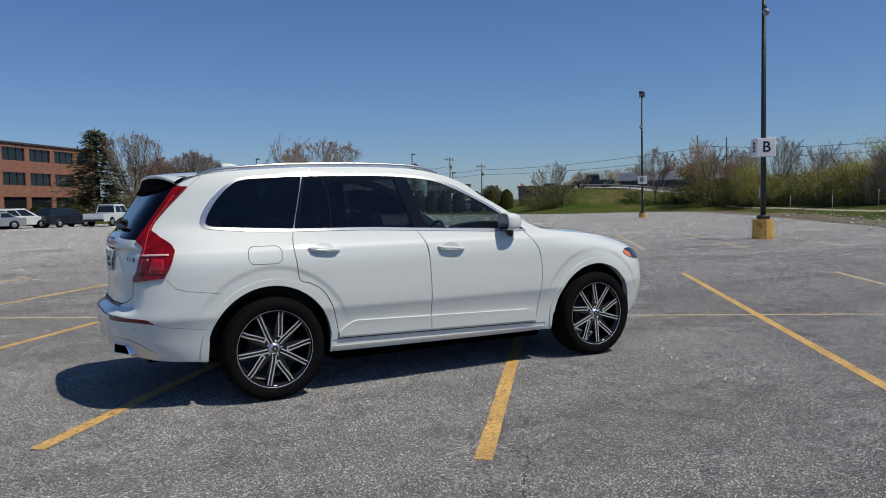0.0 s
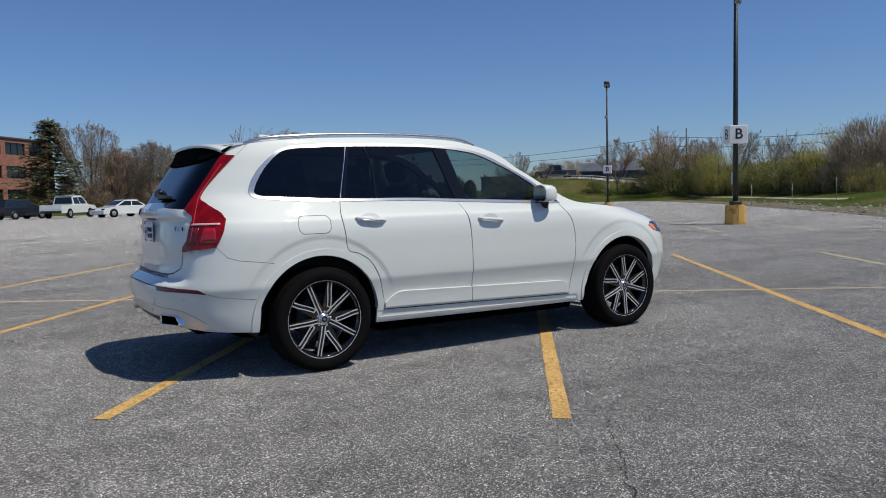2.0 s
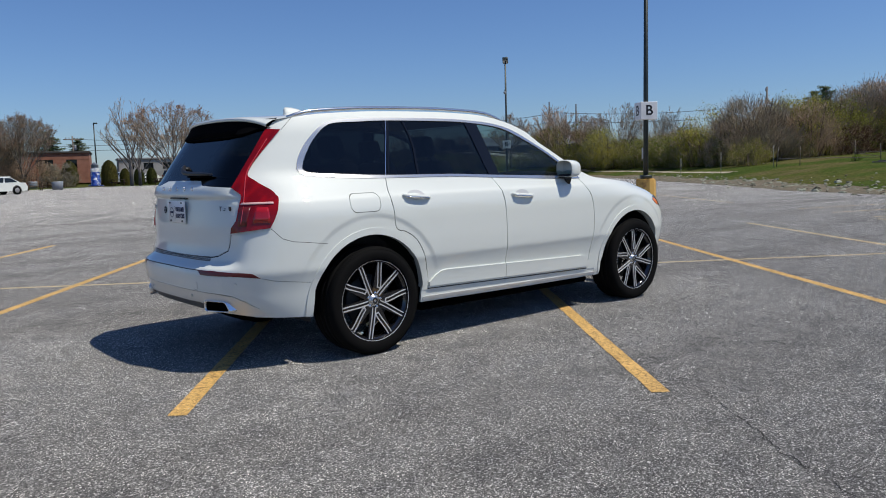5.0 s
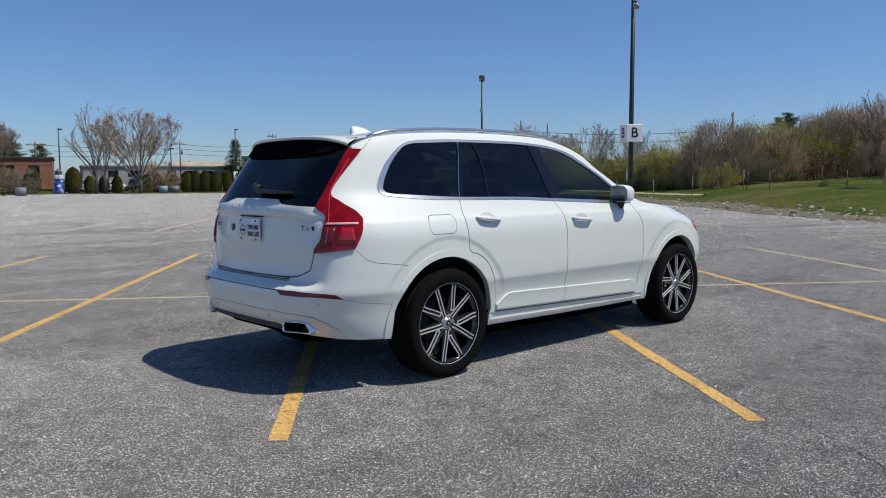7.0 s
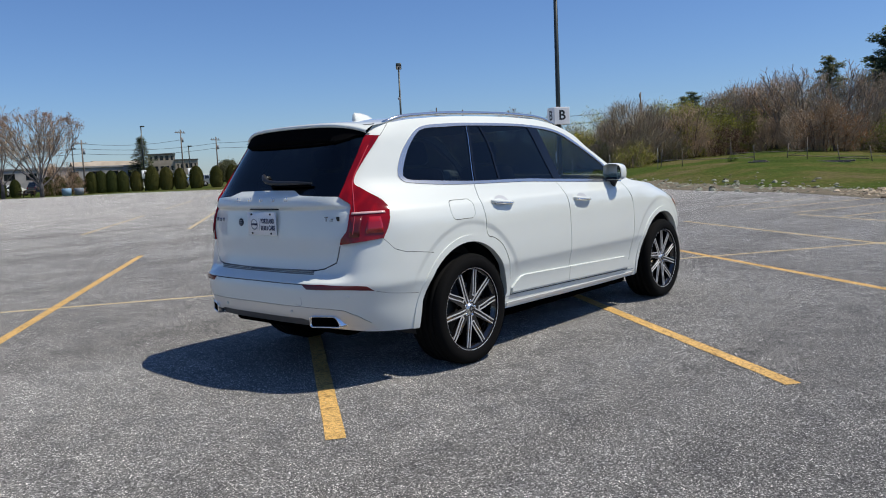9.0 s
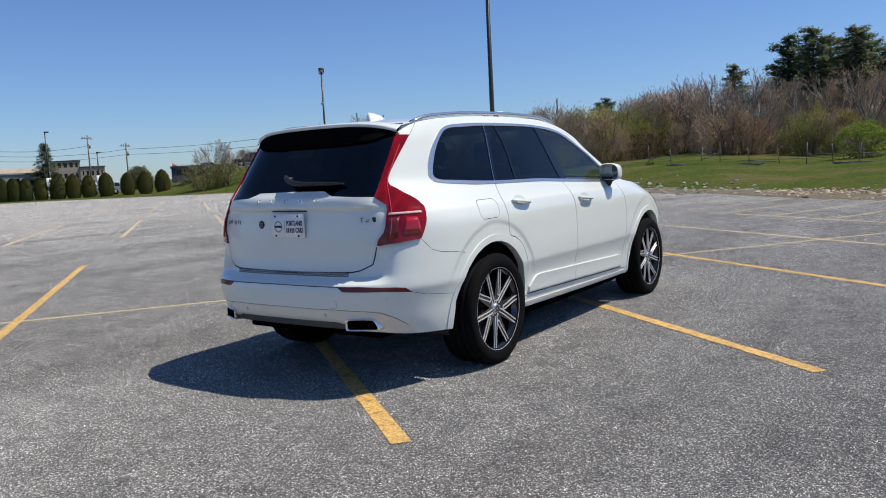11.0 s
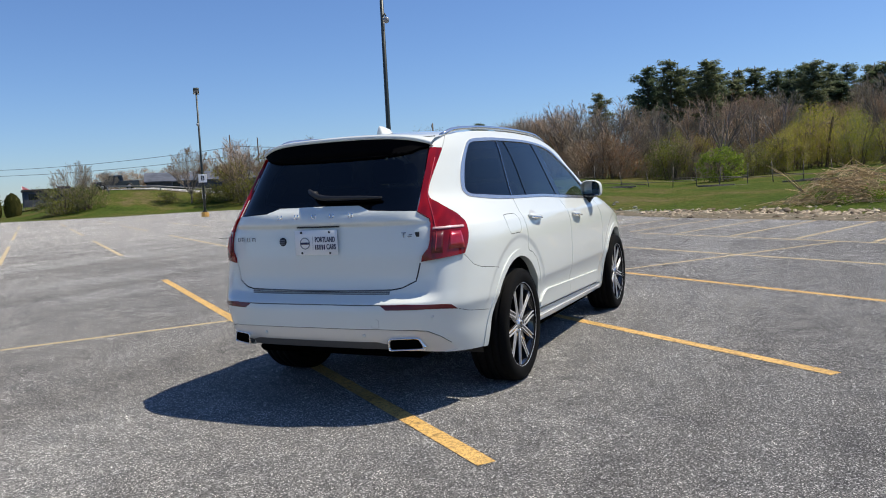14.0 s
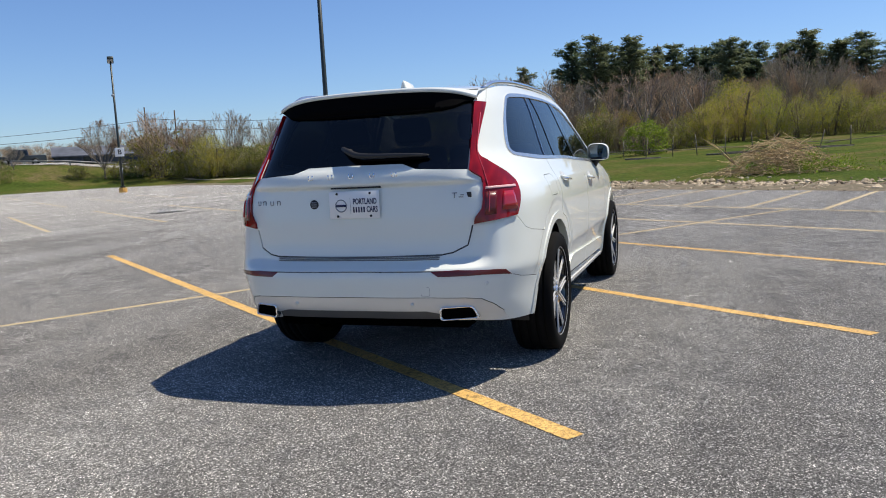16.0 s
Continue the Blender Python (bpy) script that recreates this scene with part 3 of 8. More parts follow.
stripe((-1.56, -1.29, 0), (4.86, 7.09, 0), 0.105, YELLOW_LINE)
stripe((0.58, -2.86, 0), (7.02, 5.55, 0), 0.105, YELLOW_LINE)
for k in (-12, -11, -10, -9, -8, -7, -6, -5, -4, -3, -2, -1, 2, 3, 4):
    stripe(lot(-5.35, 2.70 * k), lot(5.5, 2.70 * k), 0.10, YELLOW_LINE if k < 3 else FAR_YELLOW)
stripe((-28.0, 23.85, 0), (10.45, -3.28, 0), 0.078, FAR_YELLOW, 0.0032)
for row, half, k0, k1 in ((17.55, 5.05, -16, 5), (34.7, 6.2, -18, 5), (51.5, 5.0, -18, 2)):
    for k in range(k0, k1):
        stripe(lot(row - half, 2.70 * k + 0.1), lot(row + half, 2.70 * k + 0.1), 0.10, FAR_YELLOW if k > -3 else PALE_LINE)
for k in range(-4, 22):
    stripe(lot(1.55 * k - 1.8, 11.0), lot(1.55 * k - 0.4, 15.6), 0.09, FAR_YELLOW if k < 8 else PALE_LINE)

# cracks in the asphalt
def crack(points, width, seed):
    rnd = random.Random(seed)
    pts = curve_through(points, 10)
    verts = []
    for i, p in enumerate(pts):
        a, b = pts[max(i - 1, 0)], pts[min(i + 1, len(pts) - 1)]
        d = Vector((b[0] - a[0], b[1] - a[1], 0)).normalized()
        s = Vector((-d.y, d.x, 0))
        c = Vector((p[0], p[1], 0.0035)) + s * rnd.uniform(-0.018, 0.018)
        w = width * rnd.uniform(0.25, 1.0)
        verts += [c - s * w / 2, c + s * w / 2]
    return part("crack", mesh_of("crack", verts, [(2 * i, 2 * i + 2, 2 * i + 3, 2 * i + 1) for i in range(len(pts) - 1)], CRACK), parking_lot)


crack([(0.81, -2.60), (0.84, -2.78), (0.79, -2.965), (0.64, -3.17), (0.46, -3.41), (0.30, -3.61), (0.11, -3.87), (-0.2, -4.5), (-0.3, -5.3)], 0.010, 1)
crack([(2.2, -5.6), (3.6, -4.6), (4.4, -4.0), (6.0, -3.6)], 0.006, 2)
crack([(-4.5, 6.2), (-2.2, 8.1), (0.5, 9.8), (3.0, 13.0)], 0.014, 3)
crack([(4.2, 9.5), (8.5, 14.5), (9.2, 19.0)], 0.016, 4)
crack([(-8.0, 4.0), (-5.0, 3.4), (-2.9, 1.9)], 0.008, 5)
crack([(6.5, 6.0), (10.0, 5.2), (13.5, 6.0)], 0.012, 6)
# pale specks on the asphalt, added as raised bits standing for quartz glints
rnd = random.Random(21)
verts, faces = [], []
for _ in range(2600):
    x, y = rnd.uniform(-4.5, 14), rnd.uniform(-6.5, 9)
    r = rnd.uniform(0.0025, 0.0065) * (1 + 0.05 * math.hypot(x + 3, y + 4))
    k, a = len(verts), rnd.uniform(0, 6.28)
    verts += [(x + r * math.cos(a + b), y + r * math.sin(a + b), 0.0005) for b in (0, 1.5, 3.0, 4.6)] + [(x + rnd.uniform(-0.3, 0.3) * r, y, 0.0005 + r * rnd.uniform(0.7, 1.2))]
    faces += [(k + i, k + (i + 1) % 4, k + 4) for i in range(4)]
thing("loose_grit", "pale grit-like specks on the asphalt standing for quartz glints", "grit", kind="stuff", data=mesh_of("loose_grit", verts, faces, GLINT_SPECK, flat=True))
drain = part("drain_cover", from_bm("drain_cover", box((0.9, 0.7, 0.02), (15.4, 14.3, 0.0), 0.005), IRON), parking_lot, "dark iron drain cover")

# worn dirt path in the verge, along the lot
verts = []
for i, (x, y) in enumerate(curve_through([(45.0, 21.5), (46.5, 23.5), (53.0, 32.0), (60.0, 42.0), (66.0, 52.0)], 8)):
    w = 0.30 + 0.2 * noise.noise(Vector((i * 0.7, 0, 0)))
    for k in (-1, 0, 1):
        px_, py_ = x + 0.8 * k * w, y - 0.6 * k * w
        verts.append((px_, py_, terrain(px_, py_) + 0.03 - 0.05 * abs(k)))
count = len(verts) // 3
thing("dirt_path", "narrow pale worn dirt path through the grass verge", "path", kind="structure",
      data=mesh_of("dirt_path", verts, [(3 * i + k, 3 * i + 3 + k, 3 * i + 4 + k, 3 * i + 1 + k) for i in range(count - 1) for k in (0, 1)], PATH_EARTH))


# ---- white car: panels cut out of the body surface ----
from mathutils.geometry import delaunay_2d_cdt

WHEEL_X, WHEEL_R, WHEEL_Y = (0.0, 2.984), 0.378, 0.835


def sx(x, z):
    return (s_of_x(x, z), z)


def sy(y, z):
    return (s_of_y(y, z), z)


def dense(points, closed=True, step=0.03):
    out = []
    n = len(points)
    for i in range(n if closed else n - 1):
        a, b = points[i], points[(i + 1) % n]
        k = max(1, int(math.hypot(b[0] - a[0], b[1] - a[1]) / step))
        out += [(a[0] + (b[0] - a[0]) * j / k, a[1] + (b[1] - a[1]) * j / k) for j in range(k)]
    if not closed:
        out.append(points[-1])
    return out


def flank(*xz, closed=True):
    """Polygon on the flank from (x, z) corners, followed along straight lines in x and z."""
    return [sx(x, z) for x, z in dense(list(xz), closed)]


def rear(*yz, closed=True):
    return [sy(y, z) for y, z in dense(list(yz), closed)]


def strip(line, width=0.006):
    """Thin closed polygon along an open line."""
    left, right = [], []
    for i, p in enumerate(line):
        a, b = line[max(i - 1, 0)], line[min(i + 1, len(line) - 1)]
        d = math.hypot(b[0] - a[0], b[1] - a[1]) or 1
        n = (-(b[1] - a[1]) / d * width / 2, (b[0] - a[0]) / d * width / 2)
        left.append((max(p[0] + n[0], 0.0), p[1] + n[1]))
        right.append((max(p[0] - n[0], 0.0), p[1] - n[1]))
    return left + right[::-1]


def arc(cx, cz, r, a0, a1, n=40):
    return [(cx + r * math.cos(radians(a0 + (a1 - a0) * i / n)), cz + r * math.sin(radians(a0 + (a1 - a0) * i / n))) for i in range(n + 1)]


def round_rect(x0, z0, x1, z1, r, slant=0.0, n=6):
    out = []
    for cx, cz, a in ((x1 - r, z1 - r, 0), (x0 + r, z1 - r, 90), (x0 + r, z0 + r, 180), (x1 - r, z0 + r, 270)):
        out += [(cx + r * math.cos(radians(a + 90 * i / n)) + slant * (cz - z0), cz + r * math.sin(radians(a + 90 * i / n))) for i in range(n + 1)]
    return out


# side glazing: bright frame outside, glass inside
frame_top = curve_through([(-0.463, 1.306), (-0.437, 1.38), (-0.365, 1.479), (-0.245, 1.582), (-0.135, 1.628), (0.04, 1.645), (0.325, 1.656), (0.87, 1.658),
                           (1.15, 1.648), (1.38, 1.627), (1.58, 1.577), (1.79, 1.472), (1.985, 1.363), (2.19, 1.214), (2.255, 1.157)], 4)
frame_low = curve_through([(2.255, 1.157), (2.0, 1.160), (1.2, 1.196), (0.78, 1.214), (0.19, 1.222), (-0.10, 1.231), (-0.38, 1.254), (-0.445, 1.274), (-0.463, 1.306)], 4)
glass_top = curve_through([(-0.425, 1.304), (-0.398, 1.368), (-0.326, 1.474), (-0.226, 1.569), (-0.126, 1.611), (0.075, 1.624), (0.31, 1.635), (0.87, 1.639),
                           (1.15, 1.629), (1.37, 1.607), (1.52, 1.572), (1.724, 1.482), (1.896, 1.392), (2.043, 1.298), (2.15, 1.205), (2.175, 1.180)], 4)
glass_low = curve_through([(2.175, 1.180), (2.0, 1.184), (1.2, 1.216), (0.78, 1.234), (0.19, 1.242), (-0.24, 1.264), (-0.39, 1.276), (-0.425, 1.304)], 4)
WINDOW_FRAME = flank(*frame_top[:-1], *frame_low[:-1])
WINDOW_AREA = flank(*glass_top[:-1], *glass_low[:-1])
C_BAR = strip(flank((0.329, 1.67), (0.190, 1.215), closed=False), 0.006)
C_POST = flank((0.205, 1.20), (0.345, 1.70), (0.363, 1.70), (0.222, 1.20))
VENT_POST = strip(flank((0.455, 1.70), (0.500, 1.52), (0.507, 1.43), (0.484, 1.20), closed=False), 0.022)
B_POST = flank((1.062, 1.70), (1.195, 1.19), (1.305, 1.19), (1.215, 1.58), (1.19, 1.70))

TAIL = dense(curve_through([sx(-0.515, 1.563), sx(-0.655, 1.42), sx(-0.745, 1.315), sx(-0.772, 1.262), sx(-0.745, 1.230), sx(-0.672, 1.165), sx(-0.650, 1.115), sx(-0.672, 1.05)], 5)
             + [sx(-0.73, 0.933), sy(0.668, 0.902), sy(0.674, 0.936), sy(0.706, 0.98), sy(0.700, 1.145), sy(0.642, 1.19), sy(0.630, 1.305), sy(0.620, 1.444), sy(0.606, 1.566)], step=0.03)
REAR_GLASS = rear((0.0, 1.243), (0.285, 1.240), (0.37, 1.209), (0.640, 1.194), (0.630, 1.305), (0.620, 1.444), (0.606, 1.575), (0.0, 1.575))
HATCH = rear((0.0, 0.735), (0.50, 0.742), (0.56, 0.752), (0.635, 0.79), (0.658, 0.895), (0.674, 0.94), (0.706, 0.98), (0.700, 1.145), (0.642, 1.19), (0.606, 1.575), (0.0, 1.575))
SPOILER_BLACK = rear((0.0, 1.520), (0.30, 1.522), (0.46, 1.530), (0.53, 1.545), (0.565, 1.565), (0.606, 1.575), (0.606, 1.66), (0.0, 1.72))
HATCH_SEAM = strip(rear((0.0, 0.737), (0.50, 0.744), (0.56, 0.754), (0.635, 0.79), (0.662, 0.895), closed=False), 0.008)
BUMPER = rear((0.0, 0.2), (0.0, 0.735), (0.50, 0.742), (0.56, 0.752), (0.635, 0.79), (0.668, 0.90), closed=False) + \
    flank((-0.73, 0.931), (-0.665, 0.86), (-0.60, 0.838), (-0.468, 0.822), (-0.30, 0.80), (-0.30, 0.2), (-0.80, 0.2), closed=False)
BUMPER_SEAM = strip(flank((-0.73, 0.931), (-0.665, 0.86), (-0.60, 0.838), (-0.468, 0.822), (-0.36, 0.806), closed=False), 0.0032)
SHELF_SEAM = strip(rear((0.0, 0.668), (0.45, 0.666), (0.56, 0.664), closed=False), 0.006)
CORNER_SEAM = strip(flank((-0.80, 0.614), (-0.72, 0.592), (-0.485, 0.561), closed=False), 0.0035)
REFLECTOR = rear((0.46, 0.665), (0.60, 0.668), (0.78, 0.655), closed=False) + [sx(-0.85, 0.648), sx(-0.805, 0.616), sx(-0.845, 0.622)] + rear((0.72, 0.634), (0.50, 0.637), closed=False)
SKID = rear((0.0, 0.524), (0.45, 0.522), (0.63, 0.512), (0.70, 0.50), (0.75, 0.462), (0.785, 0.41), (0.80, 0.36), (0.0, 0.30))
SKID_SEAM = strip(rear((0.0, 0.526), (0.45, 0.524), (0.635, 0.514), (0.703, 0.502), (0.755, 0.462), (0.79, 0.41), closed=False), 0.005)
LOWER_LIP = rear((0.0, 0.445), (0.42, 0.445), (0.50, 0.425), (0.50, 0.30), (0.0, 0.30))
FLAP_IN = flank(*round_rect(-0.170, 1.000, 0.070, 1.124, 0.045, 0.06), closed=True)
FLAP_OUT = flank(*round_rect(-0.174, 0.996, 0.074, 1.128, 0.047, 0.06), closed=True)

rear_door_edge = curve_through([(0.190, 1.222), (0.170, 1.117), (0.181, 0.998), (0.203, 0.869), (0.285, 0.838), (0.378, 0.775), (0.449, 0.655), (0.497, 0.48), (0.500, 0.395)], 5)
mid_edge = curve_through([(1.199, 1.198), (1.262, 1.086), (1.285, 0.852), (1.298, 0.457), (1.300, 0.378)], 5)
front_edge = curve_through([(2.230, 1.16), (2.285, 1.09), (2.349, 0.997), (2.380, 0.806), (2.363, 0.572), (2.345, 0.42), (2.340, 0.352)], 5)
REAR_DOOR_SEAM = strip(flank(*rear_door_edge, closed=False))
MID_SEAM = strip(flank(*mid_edge, closed=False))
FRONT_SEAM = strip(flank(*front_edge, closed=False))
SILL_SEAM = strip(flank((0.50, 0.397), (2.34, 0.352), closed=False), 0.008)
ROOF_SEAM = strip(flank((-0.512, 1.562), (-0.40, 1.665), closed=False), 0.004)
REAR_DOOR = flank(*rear_door_edge, (0.5, 0.397), (1.3, 0.378), *mid_edge[::-1], (0.78, 1.216))
FRONT_DOOR = flank(*mid_edge, (1.3, 0.378), (2.34, 0.352), *front_edge[::-1], (2.0, 1.162))
MOULDING = flank((0.508, 0.448), (0.56, 0.492), (0.61, 0.522), (0.66, 0.529), (1.272, 0.510), (2.232, 0.480), (2.265, 0.472), (2.315, 0.440), (2.33, 0.428), (2.33, 0.374), (0.508, 0.417))
SILL = flank((0.44, 0.392), (0.5, 0.392), (2.34, 0.347), (2.44, 0.345), (2.44, 0.2), (0.44, 0.2))
SILL_EDGE = flank((0.46, 0.342), (2.44, 0.312), (2.46, 0.296), (0.455, 0.318))
ARCH_R = flank(*arc(-0.01, 0.378, 0.462, 8, 164), (-0.455, 0.45), (-0.470, 0.20), (0.440, 0.20), (0.443, 0.40))
ARCH_F = flank(*arc(2.995, 0.378, 0.458, 16, 172), (2.520, 0.40), (2.51, 0.20), (3.47, 0.20), (3.46, 0.44))
LIP_R = flank(*arc(-0.005, 0.378, 0.508, 11, 186), (-0.47, 0.28), (0.43, 0.40), (0.497, 0.462))
LIP_F = flank(*arc(2.995, 0.378, 0.505, 20, 187), (2.53, 0.27), (3.45, 0.50))
HEADLAMP = flank((3.36, 0.915), (3.41, 0.948), (3.52, 0.950), (3.64, 0.92), (3.72, 0.85), (3.60, 0.838), (3.44, 0.868))
INDICATOR = flank((3.363, 0.915), (3.395, 0.936), (3.47, 0.912), (3.50, 0.862), (3.44, 0.870))

def in_polygon(px, pz, poly):
    poly = np.asarray(poly)
    x0, z0 = poly[:, 0], poly[:, 1]
    x1, z1 = np.roll(x0, -1), np.roll(z0, -1)
    inside = np.zeros(len(px), bool)
    for a, b, c, d in zip(x0, z0, x1, z1):
        if b == d:
            continue
        hit = ((b > pz) != (d > pz)) & (px < (c - a) * (pz - b) / (d - b) + a)
        inside ^= hit
    return inside


def flare(x, z):
    """Recessed band of the wings round the wheel arches."""
    out = np.zeros_like(x)
    for cx in WHEEL_X:
        r = np.hypot(x - cx, (z - 0.378) * 1.0)
        k = np.clip((0.615 - r) / 0.045, 0, 1)
        low = np.clip((z - 0.50) / 0.2, 0, 1)
        out -= 0.007 * k * k * (3 - 2 * k) * low
    return out


def body_point(s, z, lift=0.0):
    """3D points of the right-hand half (y negative) and normals, for arrays s and z."""
    s, z = np.asarray(s, float), np.asarray(z, float)

    def raw(s, z):
        x, y = on_body(s, z)
        return np.stack([x, -y - flare(x, z), z], -1)
    e = 0.007
    p = raw(s, z)
    z0, z1 = np.clip(z - e, LOW_Z, HIGH_Z), np.clip(z + e, LOW_Z, HIGH_Z)
    s0, s1 = np.clip(s - e, 0, LENGTH - 0.001), np.clip(s + e, 0, LENGTH - 0.001)
    ds, dz = raw(s1, z) - raw(s0, z), raw(s, z1) - raw(s, z0)
    n = np.cross(ds, dz)
    n /= np.linalg.norm(n, axis=1)[:, None] + 1e-12
    n[(s < 0.03), 1] = 0
    n /= np.linalg.norm(n, axis=1)[:, None] + 1e-12
    return p + n * np.asarray(lift)[..., None] if np.ndim(lift) else p + n * lift, n


def body_top(s):
    z = np.full_like(s, 1.6)
    for _ in range(25):
        x, _y = on_body(s, z)
        z = np.minimum(0.5 * z + 0.5 * top_z(x), 1.75)
    return z


S_LINE = np.linspace(0, LENGTH - 0.002, 240)
TOP_LINE = body_top(S_LINE)
low_x = on_body(S_LINE, np.full_like(S_LINE, 0.35))[0]
LOW_LINE = smooth((-1.1, -0.95, -0.80, -0.46, 0.44, 2.47, 3.4, 3.9), (0.40, 0.385, 0.355, 0.328, 0.300, 0.278, 0.30, 0.30), low_x)


def cut_panels():
    """Conforming triangulation of the half body in (s, z); gives points, triangles and a label for each triangle."""
    pts, edges = [], []

    def add(poly, closed=True):
        n = len(pts)
        pts.extend(poly)
        m = len(poly)
        edges.extend((n + i, n + (i + 1) % m) for i in range(m if closed else m - 1))
    add(list(zip(S_LINE, TOP_LINE)), False)
    add(list(zip(S_LINE, LOW_LINE)), False)
    for poly in (ARCH_R, ARCH_F, WINDOW_FRAME, WINDOW_AREA, C_BAR, C_POST, VENT_POST, B_POST, TAIL, REAR_GLASS, SPOILER_BLACK, HATCH, HATCH_SEAM, BUMPER, BUMPER_SEAM, SHELF_SEAM, CORNER_SEAM,
                 REFLECTOR, SKID, SKID_SEAM, LOWER_LIP, FLAP_IN, FLAP_OUT, REAR_DOOR_SEAM, MID_SEAM, FRONT_SEAM, SILL_SEAM, ROOF_SEAM, REAR_DOOR, FRONT_DOOR, MOULDING,
                 SILL, SILL_EDGE, LIP_R, LIP_F, HEADLAMP, INDICATOR):
        add(poly)
    gs, gz = np.meshgrid(np.arange(0, LENGTH, 0.036), np.arange(0.26, 1.75, 0.030), indexing="ij")
    gs, gz = gs.ravel(), gz.ravel()
    # closer rows where the section has creases
    for s_to, rows in ((0.85, (1.11, 1.12, 1.128, 1.138, 1.15, 0.648, 0.66, 0.67, 0.68, 0.692, 0.704, 0.716, 0.725, 0.735, 0.745)), (LENGTH, (0.615, 0.625, 0.632, 0.639, 0.646, 0.655, 1.085, 1.095, 1.103, 1.111, 1.122))):
        es, ez = np.meshgrid(np.arange(0.006, s_to, 0.014 if s_to < 1 else 0.036), rows, indexing="ij")
        gs, gz = np.concatenate([gs, es.ravel()]), np.concatenate([gz, ez.ravel()])
    gx = on_body(gs, gz)[0]
    for cx in WHEEL_X:                                  # rings that follow the bands round the wheel arches
        ring = np.hypot(gx - cx, gz - 0.378)
        off = (ring < 0.545) | (ring > 0.64) | (gz < 0.45)
        gs, gz, gx = gs[off], gz[off], gx[off]
        for r in (0.545, 0.558, 0.568, 0.578, 0.588, 0.598, 0.608, 0.617, 0.63):
            band = np.array([sx(x, z) for x, z in arc(cx, 0.378, r, 6, 174, 70) if z > 0.45])
            gs, gz = np.concatenate([gs, band[:, 0]]), np.concatenate([gz, band[:, 1]])
        gx = on_body(gs, gz)[0]
    keep = (gz < np.interp(gs, S_LINE, TOP_LINE) - 0.012) & (gz > np.interp(gs, S_LINE, LOW_LINE) + 0.012)
    pts.extend(zip(gs[keep], gz[keep]))
    v, _e, tri = delaunay_2d_cdt([Vector(p) for p in pts], edges, [], 0, 1e-5)[:3]
    v, tri = np.array([tuple(p) for p in v]), np.array(tri)
    c = v[tri].mean(axis=1)
    cs, cz = c[:, 0], c[:, 1]
    label = np.full(len(tri), "body", dtype=object)
    free = np.ones(len(tri), bool)

    def claim(name, mask):
        mask = mask & free
        label[mask] = name
        free[mask] = False
    has = {k: in_polygon(cs, cz, p) for k, p in dict(
        arch_r=ARCH_R, arch_f=ARCH_F, frame=WINDOW_FRAME, area=WINDOW_AREA, cbar=C_BAR, cpost=C_POST, vent=VENT_POST, bpost=B_POST, tail=TAIL, rglass=REAR_GLASS, spblack=SPOILER_BLACK, hatch=HATCH, hseam=HATCH_SEAM,
        bumper=BUMPER, bseam=BUMPER_SEAM, sseam=SHELF_SEAM, cseam=CORNER_SEAM, refl=REFLECTOR, skid=SKID, kseam=SKID_SEAM, lowlip=LOWER_LIP, flap_in=FLAP_IN, flap_out=FLAP_OUT, rdseam=REAR_DOOR_SEAM,
        mseam=MID_SEAM, fseam=FRONT_SEAM, slseam=SILL_SEAM, roseam=ROOF_SEAM, rdoor=REAR_DOOR, fdoor=FRONT_DOOR, mould=MOULDING, sill=SILL, sedge=SILL_EDGE, lip_r=LIP_R, lip_f=LIP_F, head=HEADLAMP, ind=INDICATOR).items()}
    claim("none", (cs < 0.0008) | (cs > LENGTH - 0.003) | (cz > np.interp(cs, S_LINE, TOP_LINE)) | (cz < np.interp(cs, S_LINE, LOW_LINE)) | has["arch_r"] | has["arch_f"])
    claim("indicator", has["ind"])
    claim("headlamp", has["head"])
    claim("tail_lamp", has["tail"])
    claim("window_bar", has["area"] & has["cbar"])
    claim("c_pillar", has["area"] & has["cpost"])
    claim("vent_pillar", has["area"] & has["vent"])
    claim("b_pillar", has["area"] & has["bpost"])
    bar = lambda z: np.interp(z, (1.215, 1.67), (s_of_x(0.19, 1.215), s_of_x(0.329, 1.67)))
    xs = on_body(cs, cz)[0]
    claim("quarter_window", has["area"] & (xs < 0.28) & (cs < bar(cz)))
    claim("vent_window", has["area"] & (xs < 0.5))
    claim("rear_door_window", has["area"] & (xs < 1.2))
    claim("front_door_window", has["area"])
    claim("window_frame", has["frame"])
    claim("flap", has["flap_in"])
    claim("seam", has["flap_out"] | has["hseam"] | has["bseam"] | has["cseam"] | (has["rdseam"] & ~has["lip_r"]) | has["mseam"] | has["fseam"] | has["slseam"] | has["roseam"])
    claim("spoiler_black", has["spblack"])
    claim("rear_window", has["rglass"])
    claim("reflector", has["refl"])
    claim("seam", has["sseam"] | has["kseam"])
    claim("lower_lip", has["lowlip"] & (cz < np.interp(cs, S_LINE, LOW_LINE) + 0.12))
    claim("skid_plate", has["skid"])
    claim("arch_lip_rear", has["lip_r"])
    claim("arch_lip_front", has["lip_f"])
    claim("moulding", has["mould"] & (cs < np.interp(cz, (0.378, 0.6), (s_of_x(1.3, 0.378), s_of_x(1.297, 0.6)))))
    claim("moulding_front", has["mould"])
    claim("rear_door", has["rdoor"])
    claim("front_door", has["fdoor"])
    claim("sill_edge", has["sedge"])
    claim("sill", has["sill"])
    claim("tailgate", has["hatch"])
    claim("bumper", has["bumper"])
    return v, tri, label


